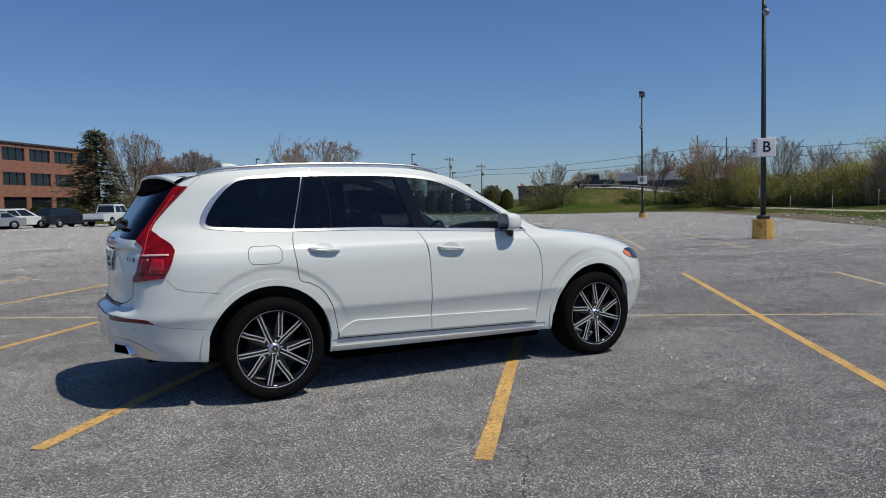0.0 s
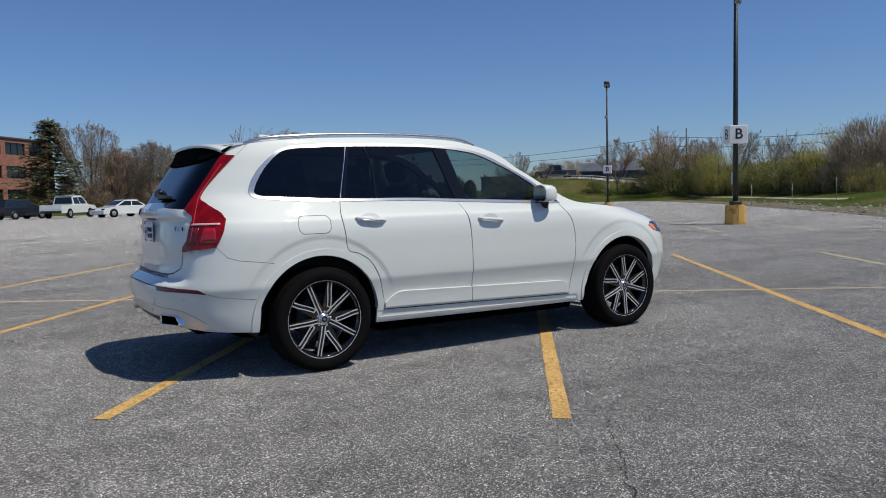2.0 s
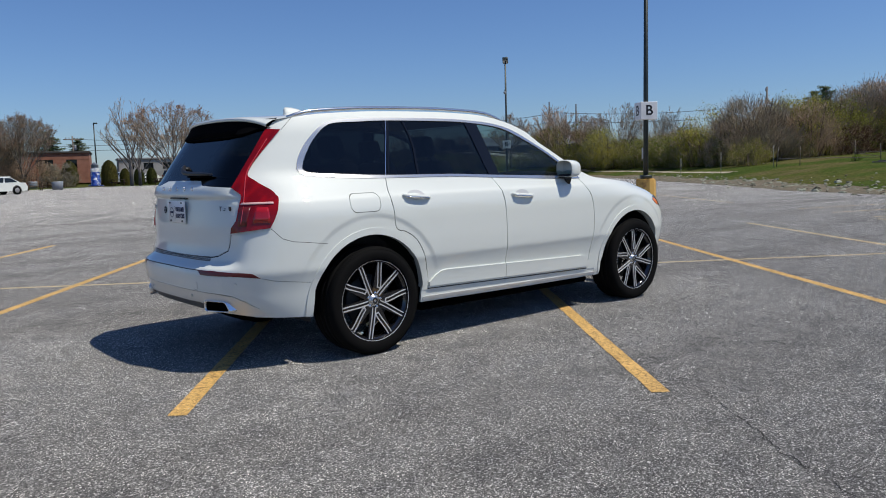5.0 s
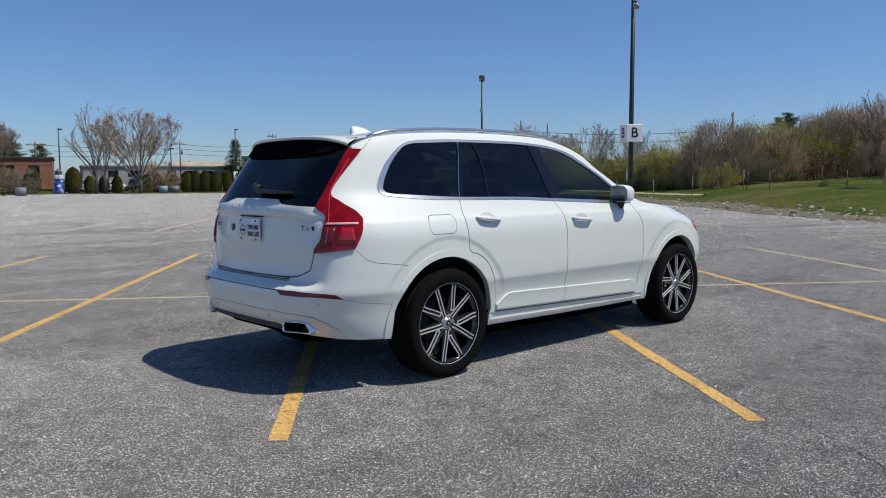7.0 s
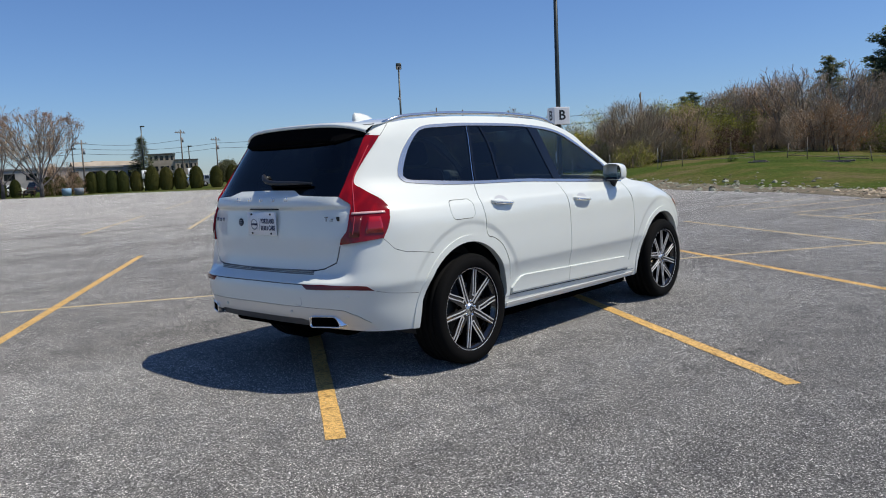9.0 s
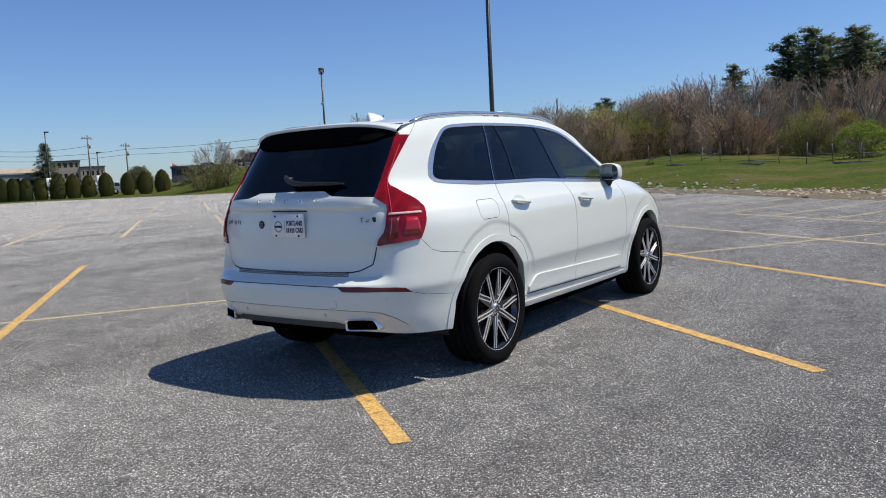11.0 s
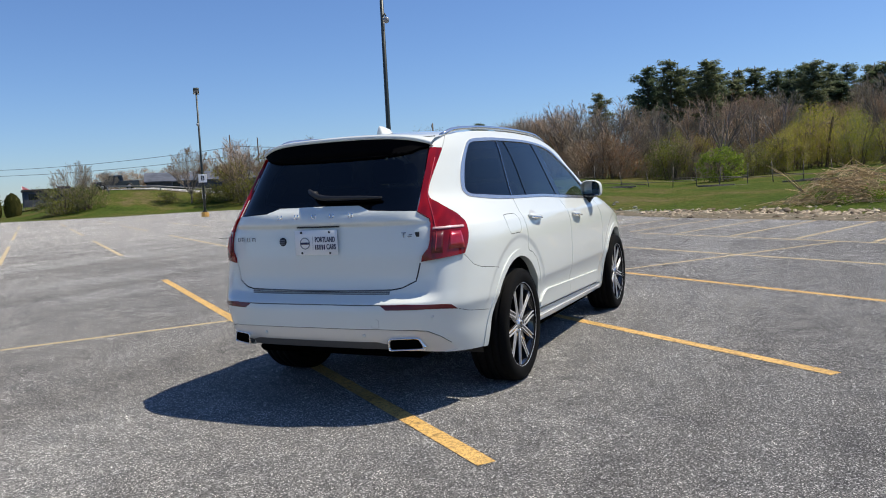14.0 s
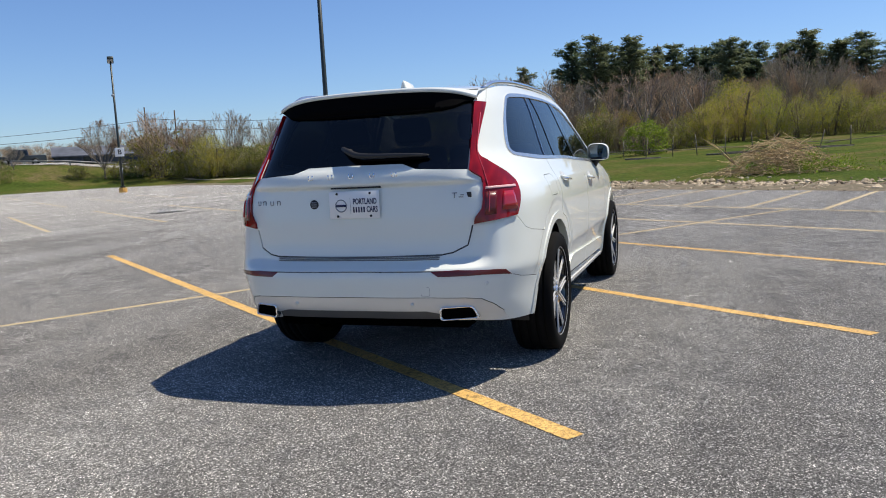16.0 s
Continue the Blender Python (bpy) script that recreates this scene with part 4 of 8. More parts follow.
def panel_mesh(name, v, tri, lift, mat, sides=(1,), depth=0.018, bulge=0.0):
    """Mesh of one panel with edges folded inwards by depth; sides: 1 right, -1 left."""
    used, idx = np.unique(tri, return_inverse=True)
    tri = idx.reshape(-1, 3)
    s, z = v[used, 0], v[used, 1]
    p, n = body_point(s, z, lift)
    count = {}
    for a, b, c in tri:
        for e in ((a, b), (b, c), (c, a)):
            k = (min(e), max(e))
            count[k] = count.get(k, 0) + 1
    rim = [e for t in tri for e in ((t[0], t[1]), (t[1], t[2]), (t[2], t[0])) if count[(min(e), max(e))] == 1]
    rim = [(a, b) for a, b in rim if not (s[a] < 0.002 and s[b] < 0.002)]
    verts, faces, normals = [], [], []
    for side in sides:
        flip = np.array([1, side, 1])
        base = len(verts)
        verts += list(p * flip)
        normals += list(n * flip)
        ts = tri if side == 1 else tri[:, ::-1]
        area = np.cross(p[tri[:, 1]] - p[tri[:, 0]], p[tri[:, 2]] - p[tri[:, 0]])
        out = (area * n[tri[:, 0]]).sum(1).mean() > 0
        ts = ts if out else ts[:, ::-1]
        faces += [tuple(int(i) + base for i in t) for t in ts]
        for a, b in rim:
            k = len(verts)
            quad = [p[a], p[b], p[b] - n[b] * depth, p[a] - n[a] * depth]
            verts += [q * flip for q in quad]
            normals += [np.zeros(3)] * 4
            f = (k, k + 1, k + 2, k + 3)
            if out == (side == 1):
                f = f[::-1]
            faces.append(f)
    me = mesh_of(name, verts, faces, mat)
    me.normals_split_custom_set_from_vertices([tuple(q) for q in normals])
    return me


car = thing("car", "white suv with dark tinted windows, parked across painted bay lines", "car")
PANEL_V, PANEL_T, PANEL_L = cut_panels()


def panel(name, label, lift, mat, both=True, depth=0.018, note="", parents=None):
    """One or two panels (right, and its mirror) cut from the body surface."""
    t = PANEL_T[PANEL_L == label]
    if both:
        return [part(name, panel_mesh(name, PANEL_V, t, lift, mat, (side,), depth), (parents[i] if parents else car), note) for i, side in enumerate((1, -1))]
    return part(name, panel_mesh(name, PANEL_V, t, lift, mat, (1, -1), depth), car, note)


panel("side_body", "body", 0.0, WHITE_PAINT)
rear_doors = panel("rear_door", "rear_door", 0.0, WHITE_PAINT)
front_doors = panel("front_door", "front_door", 0.0, WHITE_PAINT)
panel("moulding", "moulding", 0.015, WHITE_PAINT, parents=rear_doors)
panel("moulding", "moulding_front", 0.015, WHITE_PAINT, parents=front_doors)
panel("sill", "sill", -0.004, WHITE_PAINT)
panel("sill_strip", "sill_edge", 0.004, SATIN_SILVER)
panel("wheel_arch_trim", "arch_lip_rear", 0.006, WHITE_PAINT, depth=0.05)
panel("wheel_arch_trim", "arch_lip_front", 0.006, WHITE_PAINT, depth=0.05)
panel("fuel_flap", "flap", 0.0, WHITE_PAINT)
panel("panel_gap", "seam", -0.006, GAP, depth=0.004)
tailgate = panel("tailgate", "tailgate", 0.0, WHITE_PAINT, False)
bumper = panel("rear_bumper", "bumper", 0.0, WHITE_PAINT, False, 0.03)
panel("skid_plate", "skid_plate", -0.004, SATIN_SILVER, False, 0.04, "satin silver lower bumper panel")
panel("lower_lip", "lower_lip", -0.014, DARK_SILVER, False, 0.04)
panel("reflector", "reflector", 0.003, DARK_RED, True, 0.02, "dark red bumper reflector")
panel("rear_window", "rear_window", -0.003, PRIVACY_GLASS, False, 0.008, "black tinted rear window")
panel("spoiler_underside", "spoiler_black", 0.012, DEEP_BLACK, False, 0.02, "gloss black underside of the roof spoiler")
panel("window_frame", "window_frame", 0.004, SATIN_TRIM, note="bright satin chrome window surround")
panel("window_bar", "window_bar", 0.003, CHROME)
for which in ("c_pillar", "vent_pillar", "b_pillar"):
    panel("pillar_cover", which, 0.001, PILLAR_BLACK)
panel("side_window", "quarter_window", -0.003, PRIVACY_GLASS, depth=0.006, note="black tinted window")
panel("side_window", "vent_window", -0.003, PRIVACY_GLASS, depth=0.006, note="black tinted window")
panel("side_window", "rear_door_window", -0.003, PRIVACY_GLASS, depth=0.006, note="black tinted window")
panel("side_window", "front_door_window", -0.003, CAR_GLASS, depth=0.006, note="lightly tinted front door window")
panel("headlamp", "headlamp", 0.003, LAMP_GLASS)
panel("indicator", "indicator", 0.004, AMBER)
tail_lamps = panel("tail_lamp", "tail_lamp", 0.012, RED_LENS, depth=0.03, note="tall red tail lamp")

# roof, windscreen and bonnet: rows from flank to flank
top_s = np.linspace(0.62, LENGTH - 0.1, 200)
top_edge_z = body_top(top_s)
top_edge, _n = body_point(top_s, top_edge_z)


def top_sheet(name, x0, x1, crown, mat, note=""):
    xs = np.linspace(x0, x1, max(6, int((x1 - x0) / 0.05)))
    verts, faces = [], []
    half = 12
    for x in xs:
        ye = abs(np.interp(x, top_edge[:, 0], top_edge[:, 1]))
        ze = np.interp(x, top_edge[:, 0], top_edge[:, 2])
        for j in range(-half, half + 1):
            k = j / half
            verts.append((x, k * ye, ze - 0.002 + float(np.interp(x, *crown)) * (1 - abs(k) ** 2.2)))
    w = 2 * half + 1
    for i in range(len(xs) - 1):
        for j in range(w - 1):
            faces.append((i * w + j, (i + 1) * w + j, (i + 1) * w + j + 1, i * w + j + 1))
    return part(name, mesh_of(name, verts, faces, mat), car, note)


CROWN = ((-0.8, -0.2, 0.6, 1.4, 1.9, 2.3, 2.5, 2.7, 3.3, 3.7, 3.9), (0.025, 0.032, 0.036, 0.05, 0.10, 0.12, 0.06, 0.05, 0.058, 0.05, 0.02))
top_sheet("roof", -0.56, 1.44, CROWN, WHITE_PAINT)
top_sheet("windscreen", 1.44, 2.48, CROWN, CAR_GLASS)
top_sheet("bonnet", 2.48, 3.80, CROWN, WHITE_PAINT)


# ---- wheels ----
def tyre_mesh():
    prof = [(0.268, 0.105), (0.275, 0.120), (0.295, 0.130), (0.325, 0.135), (0.350, 0.131), (0.365, 0.121), (0.373, 0.106)]
    for y in (0.082, 0.028, -0.028, -0.082):
        prof += [(0.378, y + 0.006), (0.369, y + 0.0055), (0.369, y - 0.0055), (0.378, y - 0.006)]
    prof += [(0.373, -0.106), (0.365, -0.121), (0.350, -0.131), (0.325, -0.135), (0.295, -0.130), (0.275, -0.120), (0.268, -0.105)]
    body = lathe(prof, 180)
    # shoulder lugs
    verts, faces = [], []
    n = 120
    for side in (1, -1):
        for i in range(n):
            a0, a1 = 2 * math.pi * i / n, 2 * math.pi * (i + 0.78) / n
            k = len(verts)
            for a, lean in ((a0, 0.02), (a1, 0.02)):
                for r, y in ((0.3785, 0.090), (0.3755, 0.1075), (0.3680, 0.1215), (0.360, 0.1285)):
                    b = a + (y - 0.09) * 0.8
                    verts.append((r * math.cos(b), side * y, r * math.sin(b)))
            for j in range(3):
                f = (k + j, k + 4 + j, k + 5 + j, k + j + 1)
                faces.append(f if side == 1 else f[::-1])
    return merge(body, (verts, faces))


def bar_on_face(r0, r1, half_gap, width, y_in, y_out, thick, sweep=0.0, steps=8):
    """One machined spoke face: a thin bar from the hub to the rim, r along x, its inner end swept sideways."""
    verts, faces = [], []
    for i in range(steps + 1):
        k = i / steps
        r, y, a = r0 + (r1 - r0) * k, y_in + (y_out - y_in) * k, sweep * (1 - k) ** 2
        for s in (half_gap, half_gap + width):
            x, z = r * math.cos(a) - s * math.sin(a), r * math.sin(a) + s * math.cos(a)
            verts += [(x, y, z), (x, y - thick, z)]
    for i in range(steps):
        k = 4 * i
        faces += [(k, k + 2, k + 6, k + 4), (k + 1, k + 5, k + 7, k + 3), (k, k + 4, k + 5, k + 1), (k + 2, k + 3, k + 7, k + 6)]
    n = 4 * steps
    return verts, faces + [(0, 1, 3, 2), (n, n + 2, n + 3, n + 1)]


def spin(piece, deg):
    c, s = math.cos(radians(deg)), math.sin(radians(deg))
    return [(x * c - z * s, y, x * s + z * c) for x, y, z in piece[0]], piece[1]


def slab(r0, w0, r1, w1, y0, y1, thick):
    verts = []
    for r, w, y in ((r0, w0, y0), (r1, w1, y1)):
        verts += [(r, y, -w), (r, y, w), (r, y - thick, -w), (r, y - thick, w)]
    return verts, [(0, 1, 5, 4), (2, 6, 7, 3), (0, 4, 6, 2), (1, 3, 7, 5), (0, 2, 3, 1), (4, 5, 7, 6)]


# the outer face of a wheel looks along +y here
TYRE = mesh_of("tyre", *tyre_mesh(), RUBBER)
BARREL = mesh_of("rim", *lathe([(0.268, 0.108), (0.281, 0.122), (0.284, 0.118), (0.277, 0.106), (0.262, 0.098), (0.252, 0.06), (0.245, -0.06), (0.262, -0.11), (0.27, -0.12)], 96), GLOSS_BLACK)
LIP = mesh_of("rim_lip", *lathe([(0.276, 0.1185), (0.280, 0.1235), (0.284, 0.1225), (0.285, 0.117)], 96), MACHINED)
SPOKE = mesh_of("spoke", *merge(slab(0.045, 0.026, 0.262, 0.022, 0.094, 0.107, 0.035)), GLOSS_BLACK, flat=True)
FACE_LONG = mesh_of("spoke_face", *merge(bar_on_face(0.050, 0.268, 0.0085, 0.0078, 0.0985, 0.1115, 0.006, -0.12), bar_on_face(0.050, 0.268, -0.0163, 0.0078, 0.0985, 0.1115, 0.006, -0.12)), MACHINED, flat=True)
SHORT = ((0.098, 0.268, 0.0095, 0.0078, 0.1005, 0.1115, 0.006, 0.24), (0.098, 0.268, -0.0173, 0.0078, 0.1005, 0.1115, 0.006, 0.24), (0.090, 0.099, -0.0160, 0.032, 0.100, 0.1006, 0.006))
FACE_SHORT = mesh_of("spoke_face", *merge(bar_on_face(*SHORT[0]), bar_on_face(*SHORT[1]), spin(bar_on_face(*SHORT[2]), 13)), MACHINED, flat=True)
HUB = mesh_of("hub_cap", *lathe([(0.0005, 0.108), (0.026, 0.107), (0.031, 0.104), (0.034, 0.094), (0.060, 0.092), (0.070, 0.075)], 40), SATIN_TRIM)
HUB_RING = mesh_of("hub_emblem", *lathe([(0.010, 0.1086), (0.0105, 0.1092), (0.022, 0.1089), (0.0225, 0.1078)], 32), GLOSS_BLACK)
NUT = mesh_of("wheel_nut", *lathe([(0.0005, 0.100), (0.008, 0.0995), (0.011, 0.096), (0.0115, 0.078)], 10), CHROME)
DISC = mesh_of("brake_disc", *lathe([(0.07, 0.02), (0.178, 0.02), (0.178, -0.012), (0.07, -0.012)], 48), IRON)
for wx in WHEEL_X:
    for side in (-1, 1):
        wheel = part("wheel", None, car, "black tyre on a black and machined silver alloy rim")
        turn = 7 if wx == 0.0 else 22
        wheel.matrix_basis = pose(wx, side * WHEEL_Y, WHEEL_R, 0, 0, 180 if side == -1 else 0) @ pose(0, 0, 0, 0, turn, 0)
        for nm, me in (("tyre", TYRE), ("rim", BARREL), ("rim_lip", LIP), ("hub_cap", HUB), ("hub_emblem", HUB_RING), ("brake_disc", DISC)):
            part(nm, me, wheel)
        for k in range(10):
            part("spoke", SPOKE, wheel).matrix_basis = pose(0, 0, 0, 0, 36 * k, 0)
            part("spoke_face", FACE_LONG if k % 2 == 0 else FACE_SHORT, wheel).matrix_basis = pose(0, 0, 0, 0, 36 * k, 0)
        for k in range(5):
            a = radians(72 * k + 36)
            part("wheel_nut", NUT, wheel).matrix_basis = Matrix.Translation((0.052 * math.cos(a), 0, 0.052 * math.sin(a)))

# dark wheel housings and floor
for wx in WHEEL_X:
    for side in (-1, 1):
        pts = arc(wx, 0.378, 0.47, -12, 192, 28)
        verts = [(x, side * y, z) for x, z in pts for y in (0.50, 0.85)]
        faces = [(2 * i, 2 * i + 1, 2 * i + 3, 2 * i + 2) for i in range(len(pts) - 1)]
        k = len(verts)
        verts += [(x, side * 0.50, z) for x, z in pts]
        faces.append(tuple(range(k, k + len(pts))))
        part("wheel_housing", mesh_of("wheel_housing", verts, faces, BLACK), car)
part("underbody", from_bm("underbody", box((3.4, 1.30, 0.12), (1.45, 0, 0.36), 0.03), BLACK), car)
part("underbody", from_bm("underbody", box((1.75, 1.66, 0.10), (1.47, 0, 0.36), 0.02), BLACK), car)
part("underbody", from_bm("underbody", box((0.40, 1.20, 0.10), (-0.66, 0, 0.44), 0.03), BLACK), car)


# ---- car details ----
def patch(name, z0, z1, s_from, s_to, lift, mat, parent, sides=(1, -1), n=10, m=4, depth=0.006, note=""):
    """Small raised piece on the body surface between two limits s_from(z), s_to(z)."""
    made = []
    for side in sides:
        zs = np.linspace(z0, z1, m)
        s = np.concatenate([np.linspace(s_from(z), s_to(z), n) for z in zs])
        z = np.repeat(zs, n)
        p, nr = body_point(s, z, lift)
        q, _ = body_point(s, z, lift - depth)
        flip = np.array([1, side, 1])
        verts = [*(p * flip), *(q * flip)]
        faces, k = [], n * m
        for i in range(m - 1):
            for j in range(n - 1):
                f = (i * n + j, i * n + j + 1, (i + 1) * n + j + 1, (i + 1) * n + j)
                faces.append(f if side == 1 else f[::-1])
        ring = [j for j in range(n)] + [i * n + n - 1 for i in range(1, m)] + [(m - 1) * n + j for j in range(n - 2, -1, -1)] + [i * n for i in range(m - 2, 0, -1)]
        for a, b in zip(ring, ring[1:] + ring[:1]):
            f = (a, k + a, k + b, b)
            faces.append(f if side == 1 else f[::-1])
        made.append(part(name, mesh_of(name, verts, faces, mat), parent[0 if side == 1 else 1] if isinstance(parent, list) else parent, note))
    return made


def rear_x(y, z):
    """x of the rear surface at lateral place y and height z."""
    return float(on_body(s_of_y(abs(y), z), z)[0])


def text_mesh(name, words, size, mat, depth=0.001):
    cu = bpy.data.curves.new(name, "FONT")
    cu.body, cu.size, cu.extrude, cu.align_x, cu.align_y = words, size, depth, "CENTER", "CENTER"
    cu.offset = size * 0.018
    tmp = bpy.data.objects.new(name, cu)
    scene.collection.objects.link(tmp)
    bpy.context.view_layer.update()
    me = bpy.data.meshes.new_from_object(tmp.evaluated_get(bpy.context.evaluated_depsgraph_get()))
    bpy.data.objects.remove(tmp)
    bpy.data.curves.remove(cu)
    me.materials.clear()
    me.materials.append(mat)
    return me


# tail lamp: pale bar, bright block, inner dark line
patch("reverse_lamp", 1.081, 1.092, lambda z: s_of_y(0.722, z), lambda z: s_of_x(-0.69, z), 0.0165, PALE_LENS, tail_lamps, note="pale strip across the red lens")
patch("inner_lens", 0.945, 1.066, lambda z: s_of_y(0.722, z), lambda z: s_of_y(0.775, z), 0.0145, DARK_RED, tail_lamps, n=6, note="dark red inner lens")
patch("brake_light", 0.965, 1.062, lambda z: s_of_y(0.800, z), lambda z: s_of_x(-0.725, z), 0.0165, BRIGHT_LENS, tail_lamps, n=8)
for i, side in enumerate((1, -1)):
    pts = []
    for z in np.linspace(0.96, 1.50, 26):
        y_in = float(np.interp(z, (0.95, 1.12, 1.20, 1.30, 1.50), (0.742, 0.738, 0.690, 0.655, 0.640)))
        p, _n = body_point(np.array([s_of_y(y_in, z)]), np.array([z]), 0.0135)
        pts.append((p[0][0], p[0][1] * side, p[0][2]))
    part("light_guide", mesh_of("light_guide", *tube(curve_through(pts[::5], 6), 0.0034, 6), GUIDE_RED), tail_lamps[i])

# roof spoiler: white blade over a black underside
blade_v, blade_f = [], []
cols, half = 33, 0.628
for j in range(cols):
    y = -half + 2 * half * j / (cols - 1)
    k = abs(y) / half
    xe = -0.712 + 0.107 * k ** 3.5
    ze = 1.664 - 0.018 * k ** 2 - 0.040 * k ** 6
    x0 = -0.40
    ye = abs(np.interp(x0, top_edge[:, 0], top_edge[:, 1]))
    z0 = float(np.interp(x0, top_edge[:, 0], top_edge[:, 2])) + 0.036 * (1 - min(abs(y) / ye, 1) ** 2.2) + 0.002
    xm = -0.55
    zm = 0.5 * (z0 + ze) + 0.006 * (1 - k)
    blade_v += [(x0, y * 1.02, z0), (xm, y, zm), (xe + 0.012, y, ze + 0.002), (xe, y, ze - 0.008), (xe + 0.006, y, ze - 0.022), (xe + 0.06, y * 0.985, ze - 0.026)]
for j in range(cols - 1):
    for i in range(5):
        blade_f.append((j * 6 + i, j * 6 + i + 1, j * 6 + i + 7, j * 6 + i + 6))
under_v, under_f = [], []
for j in range(cols):
    y = -half + 2 * half * j / (cols - 1)
    k = abs(y) / half
    lip = blade_v[j * 6 + 4]
    low = 1.536 + 0.036 * max(0, (k - 0.72) / 0.28) ** 1.6
    yi = y * 0.94
    under_v += [(lip[0] + 0.002, y * 0.99, lip[2]), (0.42 * lip[0] + 0.58 * rear_x(yi, low), 0.97 * y, 0.42 * lip[2] + 0.58 * low), (rear_x(yi, low) - 0.016, yi, low), (rear_x(yi, low) + 0.02, yi, low + 0.004)]
for j in range(cols - 1):
    under_f += [(j * 4 + i, j * 4 + i + 1, j * 4 + i + 5, j * 4 + i + 4) for i in range(3)]
for j in (0, cols - 1):
    b, u, yo = len(under_v), j * 6, blade_v[j * 6][1] * 0.995
    under_v += [(v[0], yo * 0.985, v[2]) for v in under_v[j * 4:j * 4 + 3]] + [(blade_v[u + i][0], yo * 0.985, blade_v[u + i][2] - 0.014) for i in (2, 1)]
    under_f += [(b + 3, b + 4, b + 1, b), (b + 4, b + 2, b + 1)]
spoiler = part("roof_spoiler", mesh_of("roof_spoiler", blade_v, blade_f, WHITE_PAINT), car)
part("spoiler_shell", mesh_of("spoiler_shell", under_v, under_f, DEEP_BLACK), spoiler, "black underside of the spoiler")
bl = [(rear_x(y, 1.615) - 0.014, y, 1.615) for y in np.linspace(-0.30, 0.30, 12)]
part("high_brake_light", mesh_of("high_brake_light", *tube(bl, 0.007, 6), DARK_RED), spoiler)

# roof rails
for side in (-1, 1):
    pts, rad = [], []
    for x in np.linspace(-0.44, 1.50, 44):
        ye = abs(np.interp(x, top_edge[:, 0], top_edge[:, 1])) - 0.012
        ze = np.interp(x, top_edge[:, 0], top_edge[:, 2])
        k = min(1, (x + 0.44) / 0.16, (1.50 - x) / 0.16)
        pts.append((x, side * ye, ze + 0.002 + 0.022 * math.sin(k * math.pi / 2)))
    part("roof_rail", mesh_of("roof_rail", *tube(pts, 0.0135, 10), RAIL_SILVER), car, "satin silver roof rail")

# shark fin aerial
fin_v, fin_f = [], []
for x, h, w in ((-0.12, 0.034, 0.012), (-0.108, 0.045, 0.016), (-0.05, 0.043, 0.022), (0.01, 0.032, 0.024), (0.055, 0.010, 0.018), (0.065, 0.0, 0.006)):
    zb = 1.728
    fin_v += [(x, -w * 1.5, zb - 0.012), (x, -w * 0.7, zb + h * 0.75), (x, 0, zb + h), (x, w * 0.7, zb + h * 0.75), (x, w * 1.5, zb - 0.012)]
for i in range(5):
    fin_f += [(i * 5 + j, i * 5 + j + 1, i * 5 + j + 6, i * 5 + j + 5) for j in range(4)]
fin_f.append((4, 3, 2, 1, 0))
part("aerial_fin", mesh_of("aerial_fin", fin_v, fin_f, WHITE_PAINT), car)

# rear wiper
knuckle = ((0.085, 1.340, 0.020, 0.013), (0.045, 1.322, 0.036, 0.017), (-0.02, 1.298, 0.040, 0.017), (-0.12, 1.290, 0.038, 0.015), (-0.26, 1.287, 0.034, 0.013), (-0.37, 1.284, 0.028, 0.010), (-0.435, 1.281, 0.020, 0.005))
arm = curve_through([(rear_x(y, z) - off, y, z, r) for y, z, off, r in knuckle], 5)
wiper = part("rear_wiper", mesh_of("rear_wiper", *tube([p[:3] for p in arm], [p[3] for p in arm], 10), WIPER_BLACK), car, "black rear wiper parked across the glass")
part("wiper_blade", mesh_of("wiper_blade", *tube([(rear_x(y, 1.268) - 0.012, y, 1.268) for y in np.linspace(-0.05, -0.43, 10)], 0.007, 6), DEEP_BLACK), wiper)
part("wiper_pivot", mesh_of("wiper_pivot", *tube([(rear_x(0.05, 1.322) + 0.01, 0.05, 1.322), (rear_x(0.05, 1.322) - 0.03, 0.05, 1.322)], 0.016, 12), WIPER_BLACK), wiper)

# door handles
for i, side in enumerate((-1, 1)):
    for hx, hz, door in ((0.398, 1.085, rear_doors[i]), (1.478, 1.046, front_doors[i])):
        pts = []
        for k in np.linspace(-1, 1, 13):
            x = hx + 0.122 * k
            z = hz - 0.010 * k
            p, n = body_point(np.array([s_of_x(x, z)]), np.array([z]), 0.003 + 0.023 * (1 - k ** 4))
            pts.append((p[0][0], p[0][1] * -side, z))
        r = [0.007] + [0.0115] * 11 + [0.007]
        v, f = tube(pts, r, 10)
        v = [Vector((q.x, q.y, (q.z - hz) * 1.15 + hz)) for q in v]
        handle = part("door_handle", mesh_of("door_handle", v, f, WHITE_PAINT), door)
        part("handle_strip", mesh_of("handle_strip", *tube([(q[0], q[1] - side * -0.010, q[2] - 0.007) for q in pts[1:-1]], 0.0055, 6), CHROME), handle)
        # flat disc on the door skin, grey-white for the recess's shade
        cup = []
        for a in np.linspace(0, 2 * math.pi, 20, endpoint=False):
            x, z = hx + 0.075 * math.cos(a), hz + 0.010 + 0.036 * math.sin(a)
            p, n = body_point(np.array([s_of_x(x, z)]), np.array([z]), 0.0016)
            cup.append((p[0][0], p[0][1] * -side, z))
        part("handle_recess", mesh_of("handle_recess", cup, [tuple(range(20))[::1 if side == 1 else -1]], WHITE_SHADE), handle)

